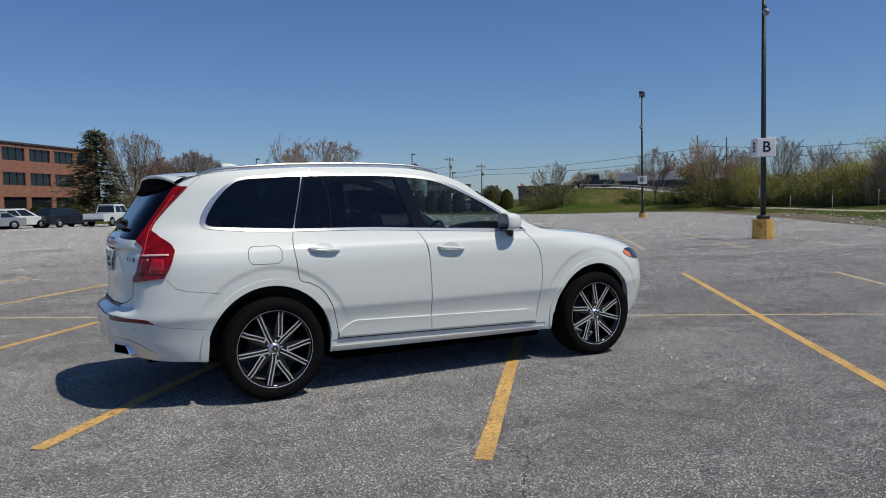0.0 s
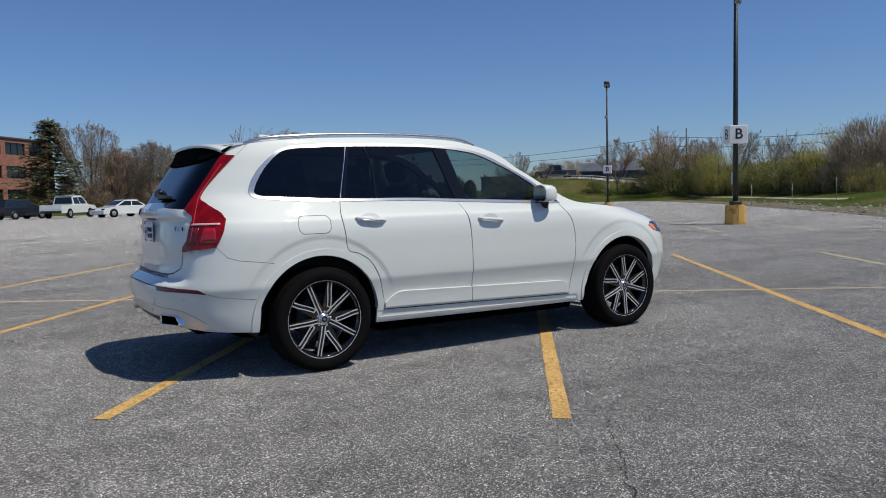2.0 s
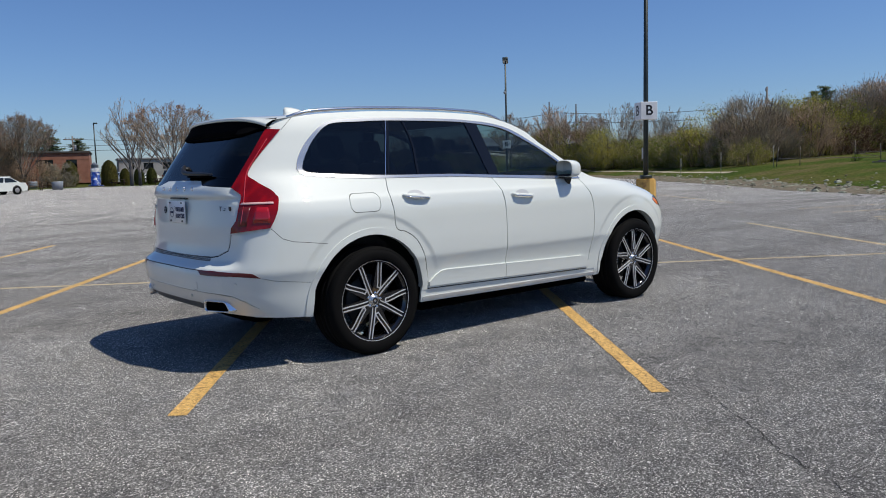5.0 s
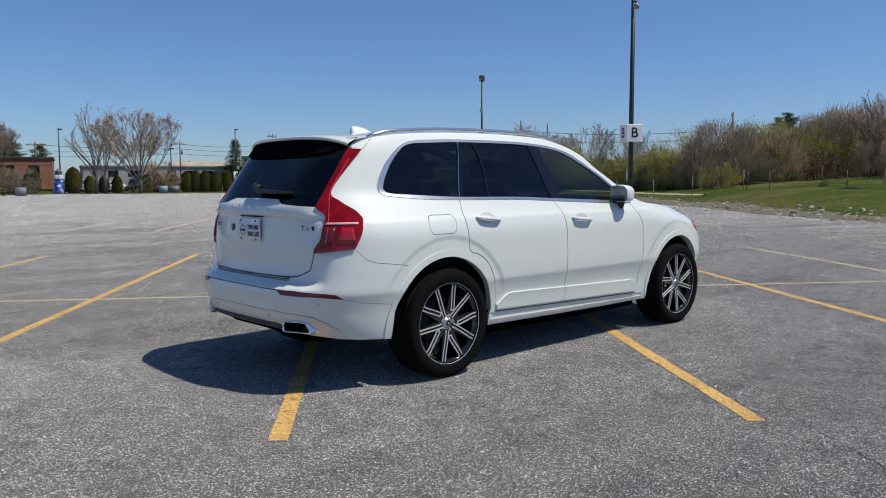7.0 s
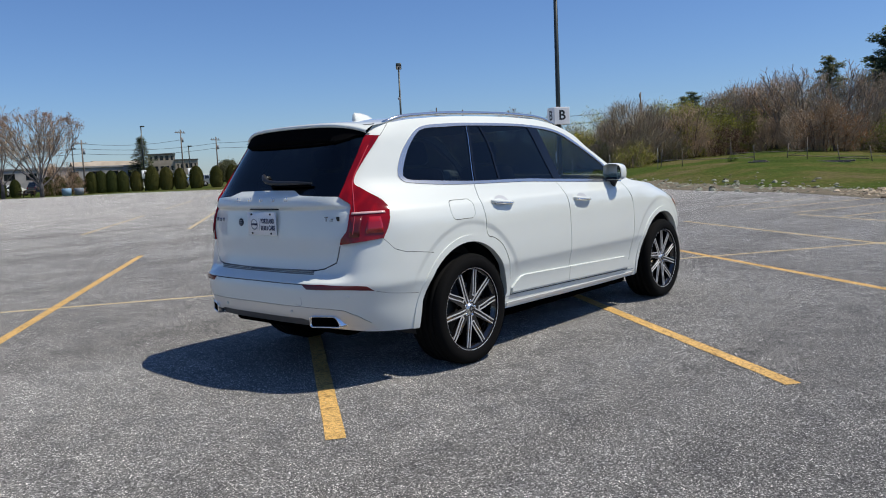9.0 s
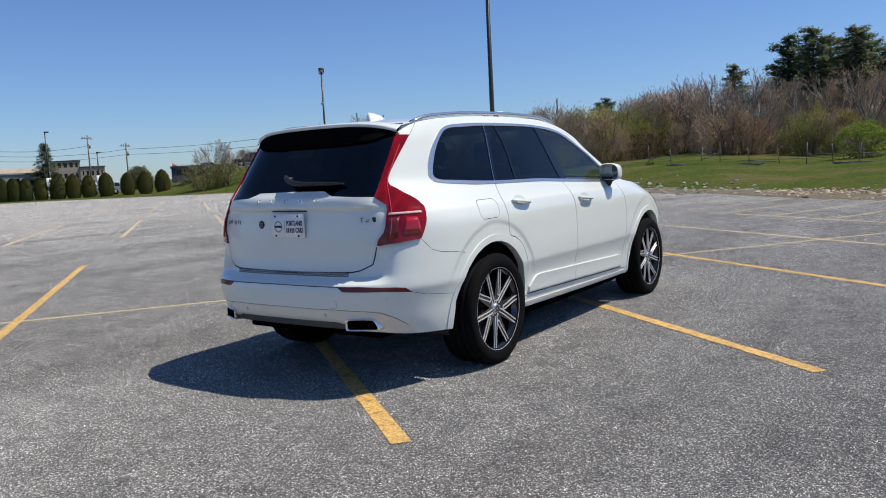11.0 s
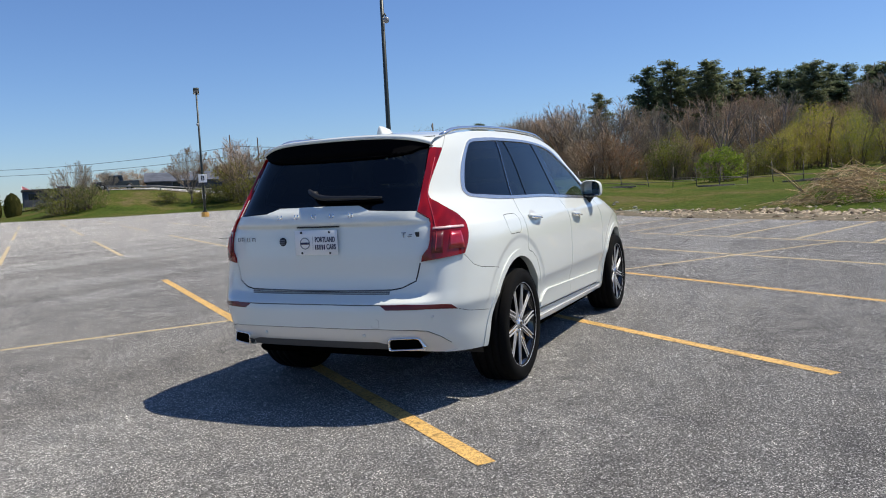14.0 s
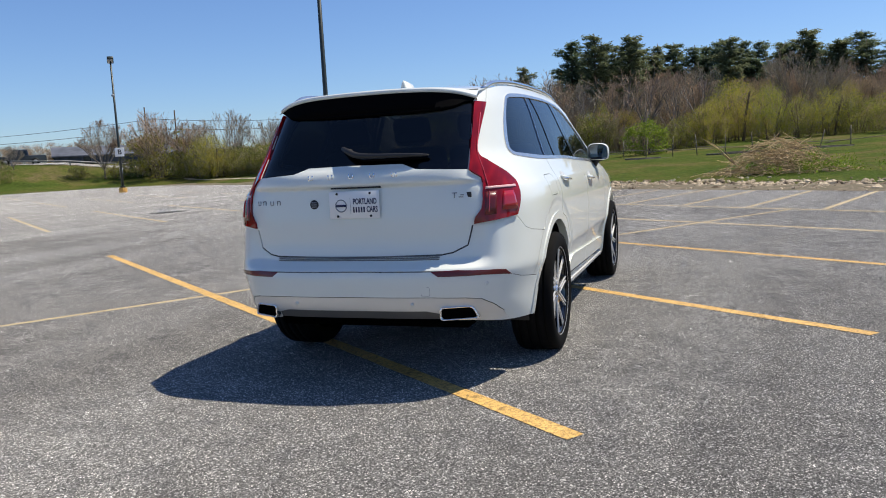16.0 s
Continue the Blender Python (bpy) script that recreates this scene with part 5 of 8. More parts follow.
# door mirrors
for i, side in enumerate((-1, 1)):
    rings = []
    for x, sc in ((1.985, 0.93), (1.995, 1.0), (2.03, 1.02), (2.08, 0.96), (2.115, 0.80), (2.14, 0.50), (2.148, 0.15)):
        ring = []
        for a in np.linspace(0, 2 * math.pi, 24, endpoint=False):
            c, s = math.cos(a), math.sin(a)
            ring.append((x, side * (0.955 + 0.092 * sc * math.copysign(abs(c) ** 0.55, c)), 1.246 + 0.072 * sc * math.copysign(abs(s) ** 0.6, s) - 0.012 * (1 if c > 0 else 0) * abs(c)))
        rings.append(ring)
    v = [p for r in rings for p in r]
    f = [(k * 24 + j, k * 24 + (j + 1) % 24, k * 24 + 24 + (j + 1) % 24, k * 24 + 24 + j) for k in range(6) for j in range(24)]
    f.append(tuple(range(6 * 24, 7 * 24)))
    mirror = part("door_mirror", mesh_of("door_mirror", v, f, WHITE_PAINT), front_doors[i], "white mirror housing on a black foot")
    inner = [(1.988 + 0.45 * (0.955 + 0.086 - p[1] * side), side * (0.955 + (p[1] * side - 0.955) * 0.93), 1.246 + (p[2] - 1.246) * 0.93) for p in rings[0]]
    part("mirror_glass", mesh_of("mirror_glass", inner, [tuple(range(24))], MIRROR, flat=True), mirror)
    foot = tube([(2.10, side * 0.875, 1.105), (2.085, side * 0.905, 1.135), (2.06, side * 0.935, 1.18)], [0.035, 0.030, 0.034], 10)
    part("mirror_foot", mesh_of("mirror_foot", *foot, BLACK), mirror)
    under = tube([(2.0, side * 0.885, 1.186), (2.02, side * 0.955, 1.178), (2.03, side * 1.02, 1.184)], [0.012, 0.022, 0.010], 10)
    part("mirror_underside", mesh_of("mirror_underside", *under, BLACK), mirror)
    corner = [(2.175, 1.180), (2.235, 1.168), (2.15, 1.235)]
    q = [body_point(np.array([s_of_x(x, z)]), np.array([z]), 0.006)[0][0] for x, z in corner]
    part("mirror_base", mesh_of("mirror_base", [(p[0], p[1] * -side, p[2]) for p in q], [(0, 1, 2)], GLOSS_BLACK), mirror)

# exhaust tips: bright trapezoid frames, a flat black face standing for the hollow's shade
for side in (-1, 1):
    def ring(w, h, x_off, bend=0.0):
        out = []
        for cx, cz, a in ((1, 1, 0), (-1, 1, 90), (-1, -1, 180), (1, -1, 270)):
            for k in range(5):
                t = radians(a + 90 * k / 4)
                yy = 0.588 + cx * (w - 0.016) + 0.016 * math.cos(t)
                zz = 0.433 + cz * (h - 0.016) + 0.016 * math.sin(t)
                yy += 0.018 * (0.428 - zz) / 0.04 * (1 if cx > 0 else 0.0)
                out.append((rear_x(yy, 0.45) - 0.014 + x_off, side * yy, zz))
        return out
    rings = [ring(0.090, 0.036, 0.06), ring(0.092, 0.037, 0.0), ring(0.090, 0.035, -0.005), ring(0.085, 0.030, -0.004), ring(0.083, 0.029, 0.012)]
    v = [p for r in rings for p in r]
    f = [(k * 20 + j, k * 20 + (j + 1) % 20, k * 20 + 20 + (j + 1) % 20, k * 20 + 20 + j) for k in range(4) for j in range(20)]
    tip = part("exhaust_tip", mesh_of("exhaust_tip", v, f, CHROME), bumper, "bright trapezoid exhaust trim")
    part("exhaust_hollow", mesh_of("exhaust_hollow", ring(0.0825, 0.0285, 0.004), [tuple(range(20))], SHADE_BLACK, flat=True), tip)

# number plate with dealer words
px = rear_x(0.02, 0.97) - 0.014
plate = part("dealer_plate", from_bm("dealer_plate", box((0.006, 0.302, 0.150), (px + 0.001, -0.016, 1.030), 0.002), PLATE_WHITE), tailgate, "white dealer plate with dark blue words")
lean = pose(0, 0, 0, 90, 0, -90)
for words, size, y, z in (("PORTLAND", 0.044, -0.082, 1.047), ("CARS", 0.044, -0.124, 1.003)):
    part("plate_words", text_mesh("plate_words", words, size, NAVY), plate).matrix_basis = Matrix.Translation((px - 0.0035, y, z)) @ lean @ Matrix.Diagonal((0.62, 1, 1, 1))
for k in range(5):
    part("plate_bar", from_bm("plate_bar", box((0.001, 0.0085, 0.030), (px - 0.0035, -0.014 - 0.0155 * k, 1.003)), NAVY), plate)
part("plate_line", from_bm("plate_line", box((0.001, 0.0016, 0.085), (px - 0.0035, 0.005, 1.026)), GREY_PRINT), plate)
em = [(r * 1.0, a) for r, a in ((0.030, 0.0), (0.030, 0.0012), (0.036, 0.0012), (0.036, 0.0))]
ringmesh = mesh_of("plate_emblem", *lathe(em, 32), GREY_PRINT)
part("plate_emblem", ringmesh, plate).matrix_basis = pose(px - 0.003, 0.062, 1.026, 0, 0, 90)
part("plate_emblem_bar", from_bm("plate_emblem_bar", box((0.001, 0.062, 0.013), (px - 0.0042, 0.062, 1.026)), NAVY), plate)
for y, z in ((0.085, 1.092), (-0.115, 1.092), (0.085, 0.968), (-0.115, 0.968)):
    part("plate_screw", mesh_of("plate_screw", *lathe([(0.0005, 0.006), (0.006, 0.005), (0.007, 0.0)], 10), BLACK), plate).matrix_basis = pose(px - 0.002, y, z, 0, 0, 90)
part("plate_lamp_slot", from_bm("plate_lamp_slot", box((0.02, 0.30, 0.008), (rear_x(0, 1.122) - 0.001, -0.02, 1.122), 0.002), BLACK), tailgate)

# ribbed loading strip along the tailgate's foot
for k in range(3):
    zk = 0.722 + 0.009 * k
    strip_pts = [(rear_x(y, zk) - 0.0025, y, zk) for y in np.linspace(-0.49, 0.49, 24)]
    part("loading_strip", mesh_of("loading_strip", *tube(strip_pts, 0.0036, 6), STRIP_GREY), bumper, "ribbed grey loading strip")

# badges as plain bright shapes
def badge(y, z, w, h, mat=CHROME, name="badge_piece"):
    part(name, from_bm(name, box((0.006, w, h), (rear_x(y, z) - 0.002, y, z), 0.0012), mat), tailgate)


for y in (0.254, 0.130, 0.004, -0.124, -0.254):
    badge(y + 0.012, 1.186, 0.007, 0.026)
    badge(y - 0.012, 1.186, 0.007, 0.026)
    badge(y, 1.176, 0.020, 0.006)
for k, y in enumerate((0.640, 0.594, 0.533, 0.482)):
    badge(y + 0.011, 1.050, 0.0035, 0.024, SHADED_CHROME)
    badge(y - 0.011, 1.050, 0.0035, 0.024, SHADED_CHROME)
    badge(y, 1.050 + (0.011 if k % 2 else -0.011), 0.018, 0.004, SHADED_CHROME)
badge(-0.575, 1.072, 0.030, 0.005, SHADED_CHROME)
badge(-0.575, 1.058, 0.005, 0.026, SHADED_CHROME)
badge(-0.612, 1.060, 0.022, 0.005, SHADED_CHROME)
badge(-0.608, 1.049, 0.026, 0.005, SHADED_CHROME)
badge(-0.648, 1.060, 0.026, 0.028, BLACK)
part("dealer_badge", mesh_of("dealer_badge", *lathe([(0.0005, 0.004), (0.024, 0.004), (0.027, 0.0)], 24), BLACK), tailgate).matrix_basis = pose(rear_x(0.24, 1.036) - 0.001, 0.24, 1.036, 0, 0, 90)
for z in (1.048, 1.036, 1.024):
    part("dealer_badge_bar", from_bm("dealer_badge_bar", box((0.002, 0.032, 0.005), (rear_x(0.24, 1.036) - 0.0055, 0.24, z)), GREY_PRINT), tailgate)

# parking sensors and towing cover
for y, z in ((0.35, 0.487), (-0.35, 0.487), (0.735, 0.585), (-0.735, 0.585)):
    part("parking_sensor", mesh_of("parking_sensor", *lathe([(0.0005, 0.0025), (0.008, 0.0025), (0.0085, 0.001), (0.0105, 0.001), (0.011, -0.002)], 20), WHITE_PAINT), bumper).matrix_basis = pose(rear_x(y, z), y, z, 0, 0, 90 if abs(y) < 0.6 else (60 if y > 0 else 120))
cover = [(rear_x(0.43, 0.56) - 0.0006, -y, z) for y, z in round_rect(0.405, 0.535, 0.455, 0.583, 0.010)]
part("towing_cover", mesh_of("towing_cover", *tube(cover + [cover[0]], 0.0009, 4, cap=False), GREY_PRINT), bumper)

# cabin: dark tub, pale headliner and seats
tub = [(-0.80, -0.62, 0.62), (2.45, -0.78, 0.55), (2.45, 0.78, 0.55), (-0.80, 0.62, 0.62), (-0.80, -0.62, 1.18), (2.45, -0.82, 1.10), (2.45, 0.82, 1.10), (-0.80, 0.62, 1.18)]
part("cabin_floor", mesh_of("cabin_floor", tub, [(0, 1, 2, 3), (0, 4, 5, 1), (2, 6, 7, 3), (1, 5, 6, 2), (3, 7, 4, 0)], CABIN_DARK, flat=True), car)
liner = [(x, k * (abs(np.interp(x, top_edge[:, 0], top_edge[:, 1])) - 0.03), np.interp(x, top_edge[:, 0], top_edge[:, 2]) - 0.04) for x in np.linspace(-0.5, 1.4, 10) for k in (-1, 1)]
part("headliner", mesh_of("headliner", liner, [(2 * i, 2 * i + 1, 2 * i + 3, 2 * i + 2) for i in range(9)], CABIN_PALE), car)
part("dashboard", from_bm("dashboard", box((0.42, 1.44, 0.20), (2.28, 0, 1.06), 0.06, 2), CABIN_DARK), car)
wheel_v = tube([(2.02 + 0.06 * math.cos(a), 0.36 + 0.18 * math.sin(a), 1.06 + 0.17 * math.cos(a)) for a in np.linspace(0, 2 * math.pi, 25)], 0.016, 6, cap=False)
part("steering_wheel", mesh_of("steering_wheel", *wheel_v, CABIN_DARK), car)


def car_seat(x, y, mat, width=0.50):
    seat = part("seat", None, car, "pale leather car seat")
    part("cushion", from_bm("cushion", box((0.50, width, 0.16), (x + 0.22, y, 0.78), 0.05, 2), mat), seat)
    b = box((0.14, width, 0.60), (0, 0, 0.30), 0.055, 2)
    part("backrest", from_bm("backrest", b, mat), seat).matrix_basis = pose(x, y, 0.76, 0, -16, 0)
    h = box((0.09, 0.26, 0.17), (0, 0, 0.72), 0.04, 2)
    part("headrest", from_bm("headrest", h, mat), seat).matrix_basis = pose(x - 0.005, y, 0.76, 0, -16, 0)


for y in (-0.37, 0.37):
    car_seat(1.12, y, CABIN_PALE)
for y in (-0.45, 0.0, 0.45):
    car_seat(0.20, y, CABIN_GREY, 0.42)

# extra pitch-black sheets low under the floor, added to cut skylight and deepen shade
part("underbody", from_bm("underbody", box((3.3, 1.28, 0.06), (1.55, 0, 0.285), 0.02), SHADE_BLACK), car)
part("underbody", from_bm("underbody", box((1.95, 1.64, 0.06), (1.47, 0, 0.245), 0.02), SHADE_BLACK), car)
part("underbody", from_bm("underbody", box((0.42, 1.20, 0.05), (-0.62, 0, 0.335), 0.02), SHADE_BLACK), car)
part("silencer", from_bm("silencer", box((0.34, 1.05, 0.15), (-0.60, 0, 0.42), 0.05, 2), SHADE_BLACK), car)


# ---- lamp posts on the lot ----
def sign_box(parent, z, letter, size=0.60):
    body = part("sign_box", from_bm("sign_box", box((size, size, size * 1.0), (0, 0, z), 0.012), SIGN_WHITE, flat=True), parent, "white four-sided letter sign")
    for k in range(4):
        part("sign_letter", text_mesh("sign_letter", letter, size * 0.80, SIGN_BLACK, 0.002), body).matrix_basis = pose(0, 0, 0, 0, 0, 90 * k) @ Matrix.Translation((0, -size / 2 - 0.002, z)) @ pose(0, 0, 0, 90, 0, 0)


def lot_lamp(x, y, height, sign_z, turn, letter="B", base_r=0.34, base_h=0.66):
    lamp = thing("lamp_post", "dark green lot lamp post on a yellow painted concrete base", "lamp post", "lamp posts on the lot", at=pose(x, y, 0, 0, 0, turn))
    bm = bmesh.new()
    bmesh.ops.create_cone(bm, cap_ends=True, segments=12, radius1=base_r + 0.012, radius2=base_r, depth=base_h, matrix=Matrix.Translation((0, 0, base_h / 2)))
    bmesh.ops.bevel(bm, geom=[e for e in bm.edges if all(v.co.z > base_h - 0.05 for v in e.verts)], offset=0.03, segments=2, affect="EDGES")
    part("concrete_base", from_bm("concrete_base", bm, YELLOW_CONCRETE, flat=True), lamp, "chipped yellow concrete base")
    part("base_cover", from_bm("base_cover", box((0.34, 0.34, 0.13), (0, 0, base_h + 0.065), 0.02), POLE_GREEN), lamp)
    v, f = tube([(0, 0, base_h), (0, 0, 3), (0, 0, height)], [0.092, 0.085, 0.060], 12)
    part("pole", mesh_of("pole", v, f, POLE_GREEN), lamp)
    sign_box(lamp, sign_z, letter)
    part("notice", from_bm("notice", box((0.012, 0.22, 0.40), (0.1, 0, 1.55), 0.003), SIGN_WHITE), lamp)
    head = part("lamp_head", from_bm("lamp_head", box((0.62, 0.42, 0.22), (0, 0, 0), 0.05, 2), POLE_GREEN), lamp)
    head.matrix_basis = pose(0.10, 0, height + 0.12, 0, 28, 0)
    part("lamp_lens", from_bm("lamp_lens", box((0.50, 0.34, 0.02), (0, 0, -0.112), 0.004), LENS_GREY), head)
    v, f = tube([(0, 0, height * 0.76), (-0.28, 0.05, height * 0.765), (-0.34, 0.05, height * 0.755)], 0.03, 6)
    arm = part("camera_arm", mesh_of("camera_arm", v, f, POLE_GREEN), lamp)
    part("dome_camera", mesh_of("dome_camera", *lathe([(0.001, -0.16), (0.08, -0.13), (0.11, -0.06), (0.11, 0.02), (0.03, 0.06)], 14, "z"), LENS_GREY), arm).matrix_basis = Matrix.Translation((-0.36, 0.05, height * 0.745))


lot_lamp(20.0, 10.85, 9.9, 3.01, 57)
lot_lamp(39.85, 37.55, 9.16, 2.85, 42, base_r=0.27, base_h=0.34)


def far_lamp(x, y, z, height, letter=""):
    lamp = thing("tall_lamp", "slim dark lamp post behind the hedge", "lamp post", "slim lamp posts behind the hedge", at=pose(x, y, z))
    part("pole", mesh_of("pole", *tube([(0, 0, 0), (0, 0, height)], [0.10, 0.07], 8), POLE_GREEN), lamp)
    part("lamp_head", from_bm("lamp_head", box((0.5, 0.3, 0.16), (0.2, 0, height), 0.03), POLE_GREEN), lamp)
    if letter:
        board = part("sign_board", from_bm("sign_board", box((0.9, 0.08, 1.1), (0, -0.1, 2.3), 0.01), SIGN_WHITE), lamp)
        part("sign_letter", text_mesh("sign_letter", letter, 0.8, SIGN_BLACK, 0.004), board).matrix_basis = Matrix.Translation((0, -0.146, 2.45)) @ pose(0, 0, 0, 90, 0, 0)


for x, y, h, letter in ((27.7, 100.7, 8.2, ""), (48.0, 92.7, 8.6, "A"), (40.3, 96.1, 5.9, ""), (53.2, 90.1, 5.8, "A")):
    far_lamp(x, y, terrain(x, y) - 0.1, h, letter)


# ---- utility poles and wires ----
def utility_pole(x, y, top_h, turn=0, arms=True):
    z = terrain(x, y) - 0.2
    pole = thing("utility_pole", "weathered wooden utility pole with a crossarm", "utility pole", "utility poles along the road", at=pose(x, y, z, 0, 0, turn))
    part("pole", mesh_of("pole", *tube([(0, 0, 0), (0, 0, top_h - z)], [0.125, 0.085] if arms else [0.10, 0.07], 8), OLD_WOOD if arms else BARK), pole)
    if not arms:
        tagged(pole, "weathered wooden utility pole with a plain top")
        return
    part("crossarm", from_bm("crossarm", box((2.7, 0.11, 0.12), (0, 0.1, top_h - z - 0.5), 0.01), OLD_WOOD), pole)
    for k in (-1.0, -0.45, 0.45, 1.0):
        part("insulator", mesh_of("insulator", *lathe([(0.03, 0), (0.06, 0.05), (0.05, 0.2), (0.01, 0.24)], 8, "z"), GREY_PRINT), pole).matrix_basis = Matrix.Translation((k, 0.1, top_h - z - 0.43))
    part("transformer", mesh_of("transformer", *lathe([(0.001, 0), (0.2, 0.02), (0.2, 0.7), (0.001, 0.75)], 12, "z"), GREY_PRINT), pole).matrix_basis = Matrix.Translation((0.3, 0, top_h - z - 2.0))


UTILITY = ((86.2, 40.3, 9.6), (70.1, 55.9, 8.3), (68.1, 58.4, 8.7), (67.0, 104.6, 7.9), (62.6, 107.6, 9.2), (45.5, 104.8, 7.4), (28.0, 112.0, 7.0))
for x, y, h in UTILITY:
    utility_pole(x, y, h, 25, y > 100 or x > 80)


def wire(points, sag):
    pts = []
    for a, b in zip(points, points[1:]):
        a, b = Vector(a), Vector(b)
        pts += [a.lerp(b, k / 10) - Vector((0, 0, sag * 4 * (k / 10) * (1 - k / 10))) for k in range(10)]
    pts.append(Vector(points[-1]))
    thing("overhead_wire", "thin black overhead wire between utility poles", "wire", "overhead wires", data=mesh_of("overhead_wire", *tube(pts, 0.024, 4), WIRE))


wire([(110, 12, 9.3), (86.2, 40.3, 7.6), (69.0, 58, 7.4), (67.0, 104.6, 6.9), (45.5, 104.8, 6.2), (10, 118, 6.0)], 0.55)
wire([(110, 12, 8.2), (86.2, 40.3, 6.6), (69.0, 58, 6.3), (67.0, 104.6, 6.1), (45.5, 104.8, 5.5), (10, 118, 5.2)], 0.5)
wire([(62.6, 107.6, 7.6), (45.5, 104.8, 6.9), (28, 112, 6.6)], 0.5)

# ---- trees ----
def leaf_cloud(seed, centres, count, size, jitter, flat=0.0):
    """Many small leaf quads scattered round the centres."""
    rnd = random.Random(seed)
    verts, faces = [], []
    for _ in range(count):
        c = centres[rnd.randrange(len(centres))]
        p = Vector((c[0] + rnd.gauss(0, jitter), c[1] + rnd.gauss(0, jitter), c[2] + rnd.gauss(0, jitter * 0.7)))
        a = Vector((rnd.gauss(0, 1), rnd.gauss(0, 1), rnd.gauss(0, 1 - flat))).normalized()
        b = a.cross(Vector((rnd.gauss(0, 1), rnd.gauss(0, 1), rnd.gauss(0, 1)))).normalized()
        s = size * rnd.uniform(0.6, 1.4)
        k = len(verts)
        verts += [p - a * s * 0.5 - b * s * 0.12, p - a * s * 0.05 + b * s * 0.34, p + a * s * 0.5 + b * s * 0.05, p + a * s * 0.05 - b * s * 0.34]
        faces.append((k, k + 1, k + 2, k + 3))
    return verts, faces


def scaled_to(piece_list, height):
    top = max(v[2] for vs, _f in piece_list for v in vs)
    k = height / top
    return [([(v[0] * k, v[1] * k, v[2] * k) for v in vs], f) for vs, f in piece_list]


def conifer(name, seed, label, tiers, base, droop, width, mat, ragged=0.3, needle=0.07, density=26):
    """Unit-height conifer: trunk, boughs in tiers, needle sprays along them."""
    rnd = random.Random(seed)
    trunk = tube([(0, 0, -0.02), (0.004, 0, 0.5), (0, 0, 0.98)], [0.020, 0.014, 0.003], 7)
    boughs, verts, faces = [], [], []
    for i in range(tiers):
        z = base + (0.97 - base) * i / tiers
        up = (z - base) / (1.0 - base)
        reach = (width * (1 - up) ** 0.90 if ragged < 0.5 else width * (0.50 + 0.50 * min(up * 3, 1)) * (1 - up ** 3.2)) + 0.020
        n = rnd.randint(5, 7) if ragged < 0.5 else rnd.randint(3, 5)
        for k in range(n):
            a = 2 * math.pi * (k + rnd.random() * 0.8) / n
            l = reach * rnd.uniform(1 - ragged, 1.05)
            d = Vector((math.cos(a), math.sin(a), 0))
            tip = Vector((0, 0, z + rnd.uniform(-0.01, 0.01))) + d * l + Vector((0, 0, -droop * l + 0.12 * l * (ragged > 0.4)))
            start = Vector((0, 0, z))
            boughs.append(tube([start, start.lerp(tip, 0.5) + Vector((0, 0, 0.02 * l)), tip], [0.005, 0.003, 0.001], 3, cap=False))
            for _ in range(int(density * (0.35 + l / width))):
                t = rnd.uniform(0.22, 1.05)
                p = start.lerp(tip, t) + Vector((rnd.gauss(0, 0.016), rnd.gauss(0, 0.016), rnd.gauss(0, 0.010)))
                s = needle * rnd.uniform(0.5, 1.1)
                u = (d + Vector((rnd.gauss(0, 0.7), rnd.gauss(0, 0.7), rnd.gauss(-0.2 * droop, 0.3)))).normalized()
                w = u.cross(Vector((rnd.gauss(0, 0.5), rnd.gauss(0, 0.5), 1))).normalized()
                q = len(verts)
                verts += [p - u * s * 0.4, p + w * s * 0.16, p + u * s * 0.6, p - w * s * 0.16]
                faces.append((q, q + 1, q + 2, q + 3))
    tree = thing(name, label, "tree")
    part("trunk", mesh_of("trunk", *merge(trunk, *boughs), BROWN_BARK), tree)
    part("crown", mesh_of("crown", verts, faces, mat, flat=True), tree)
    return tree


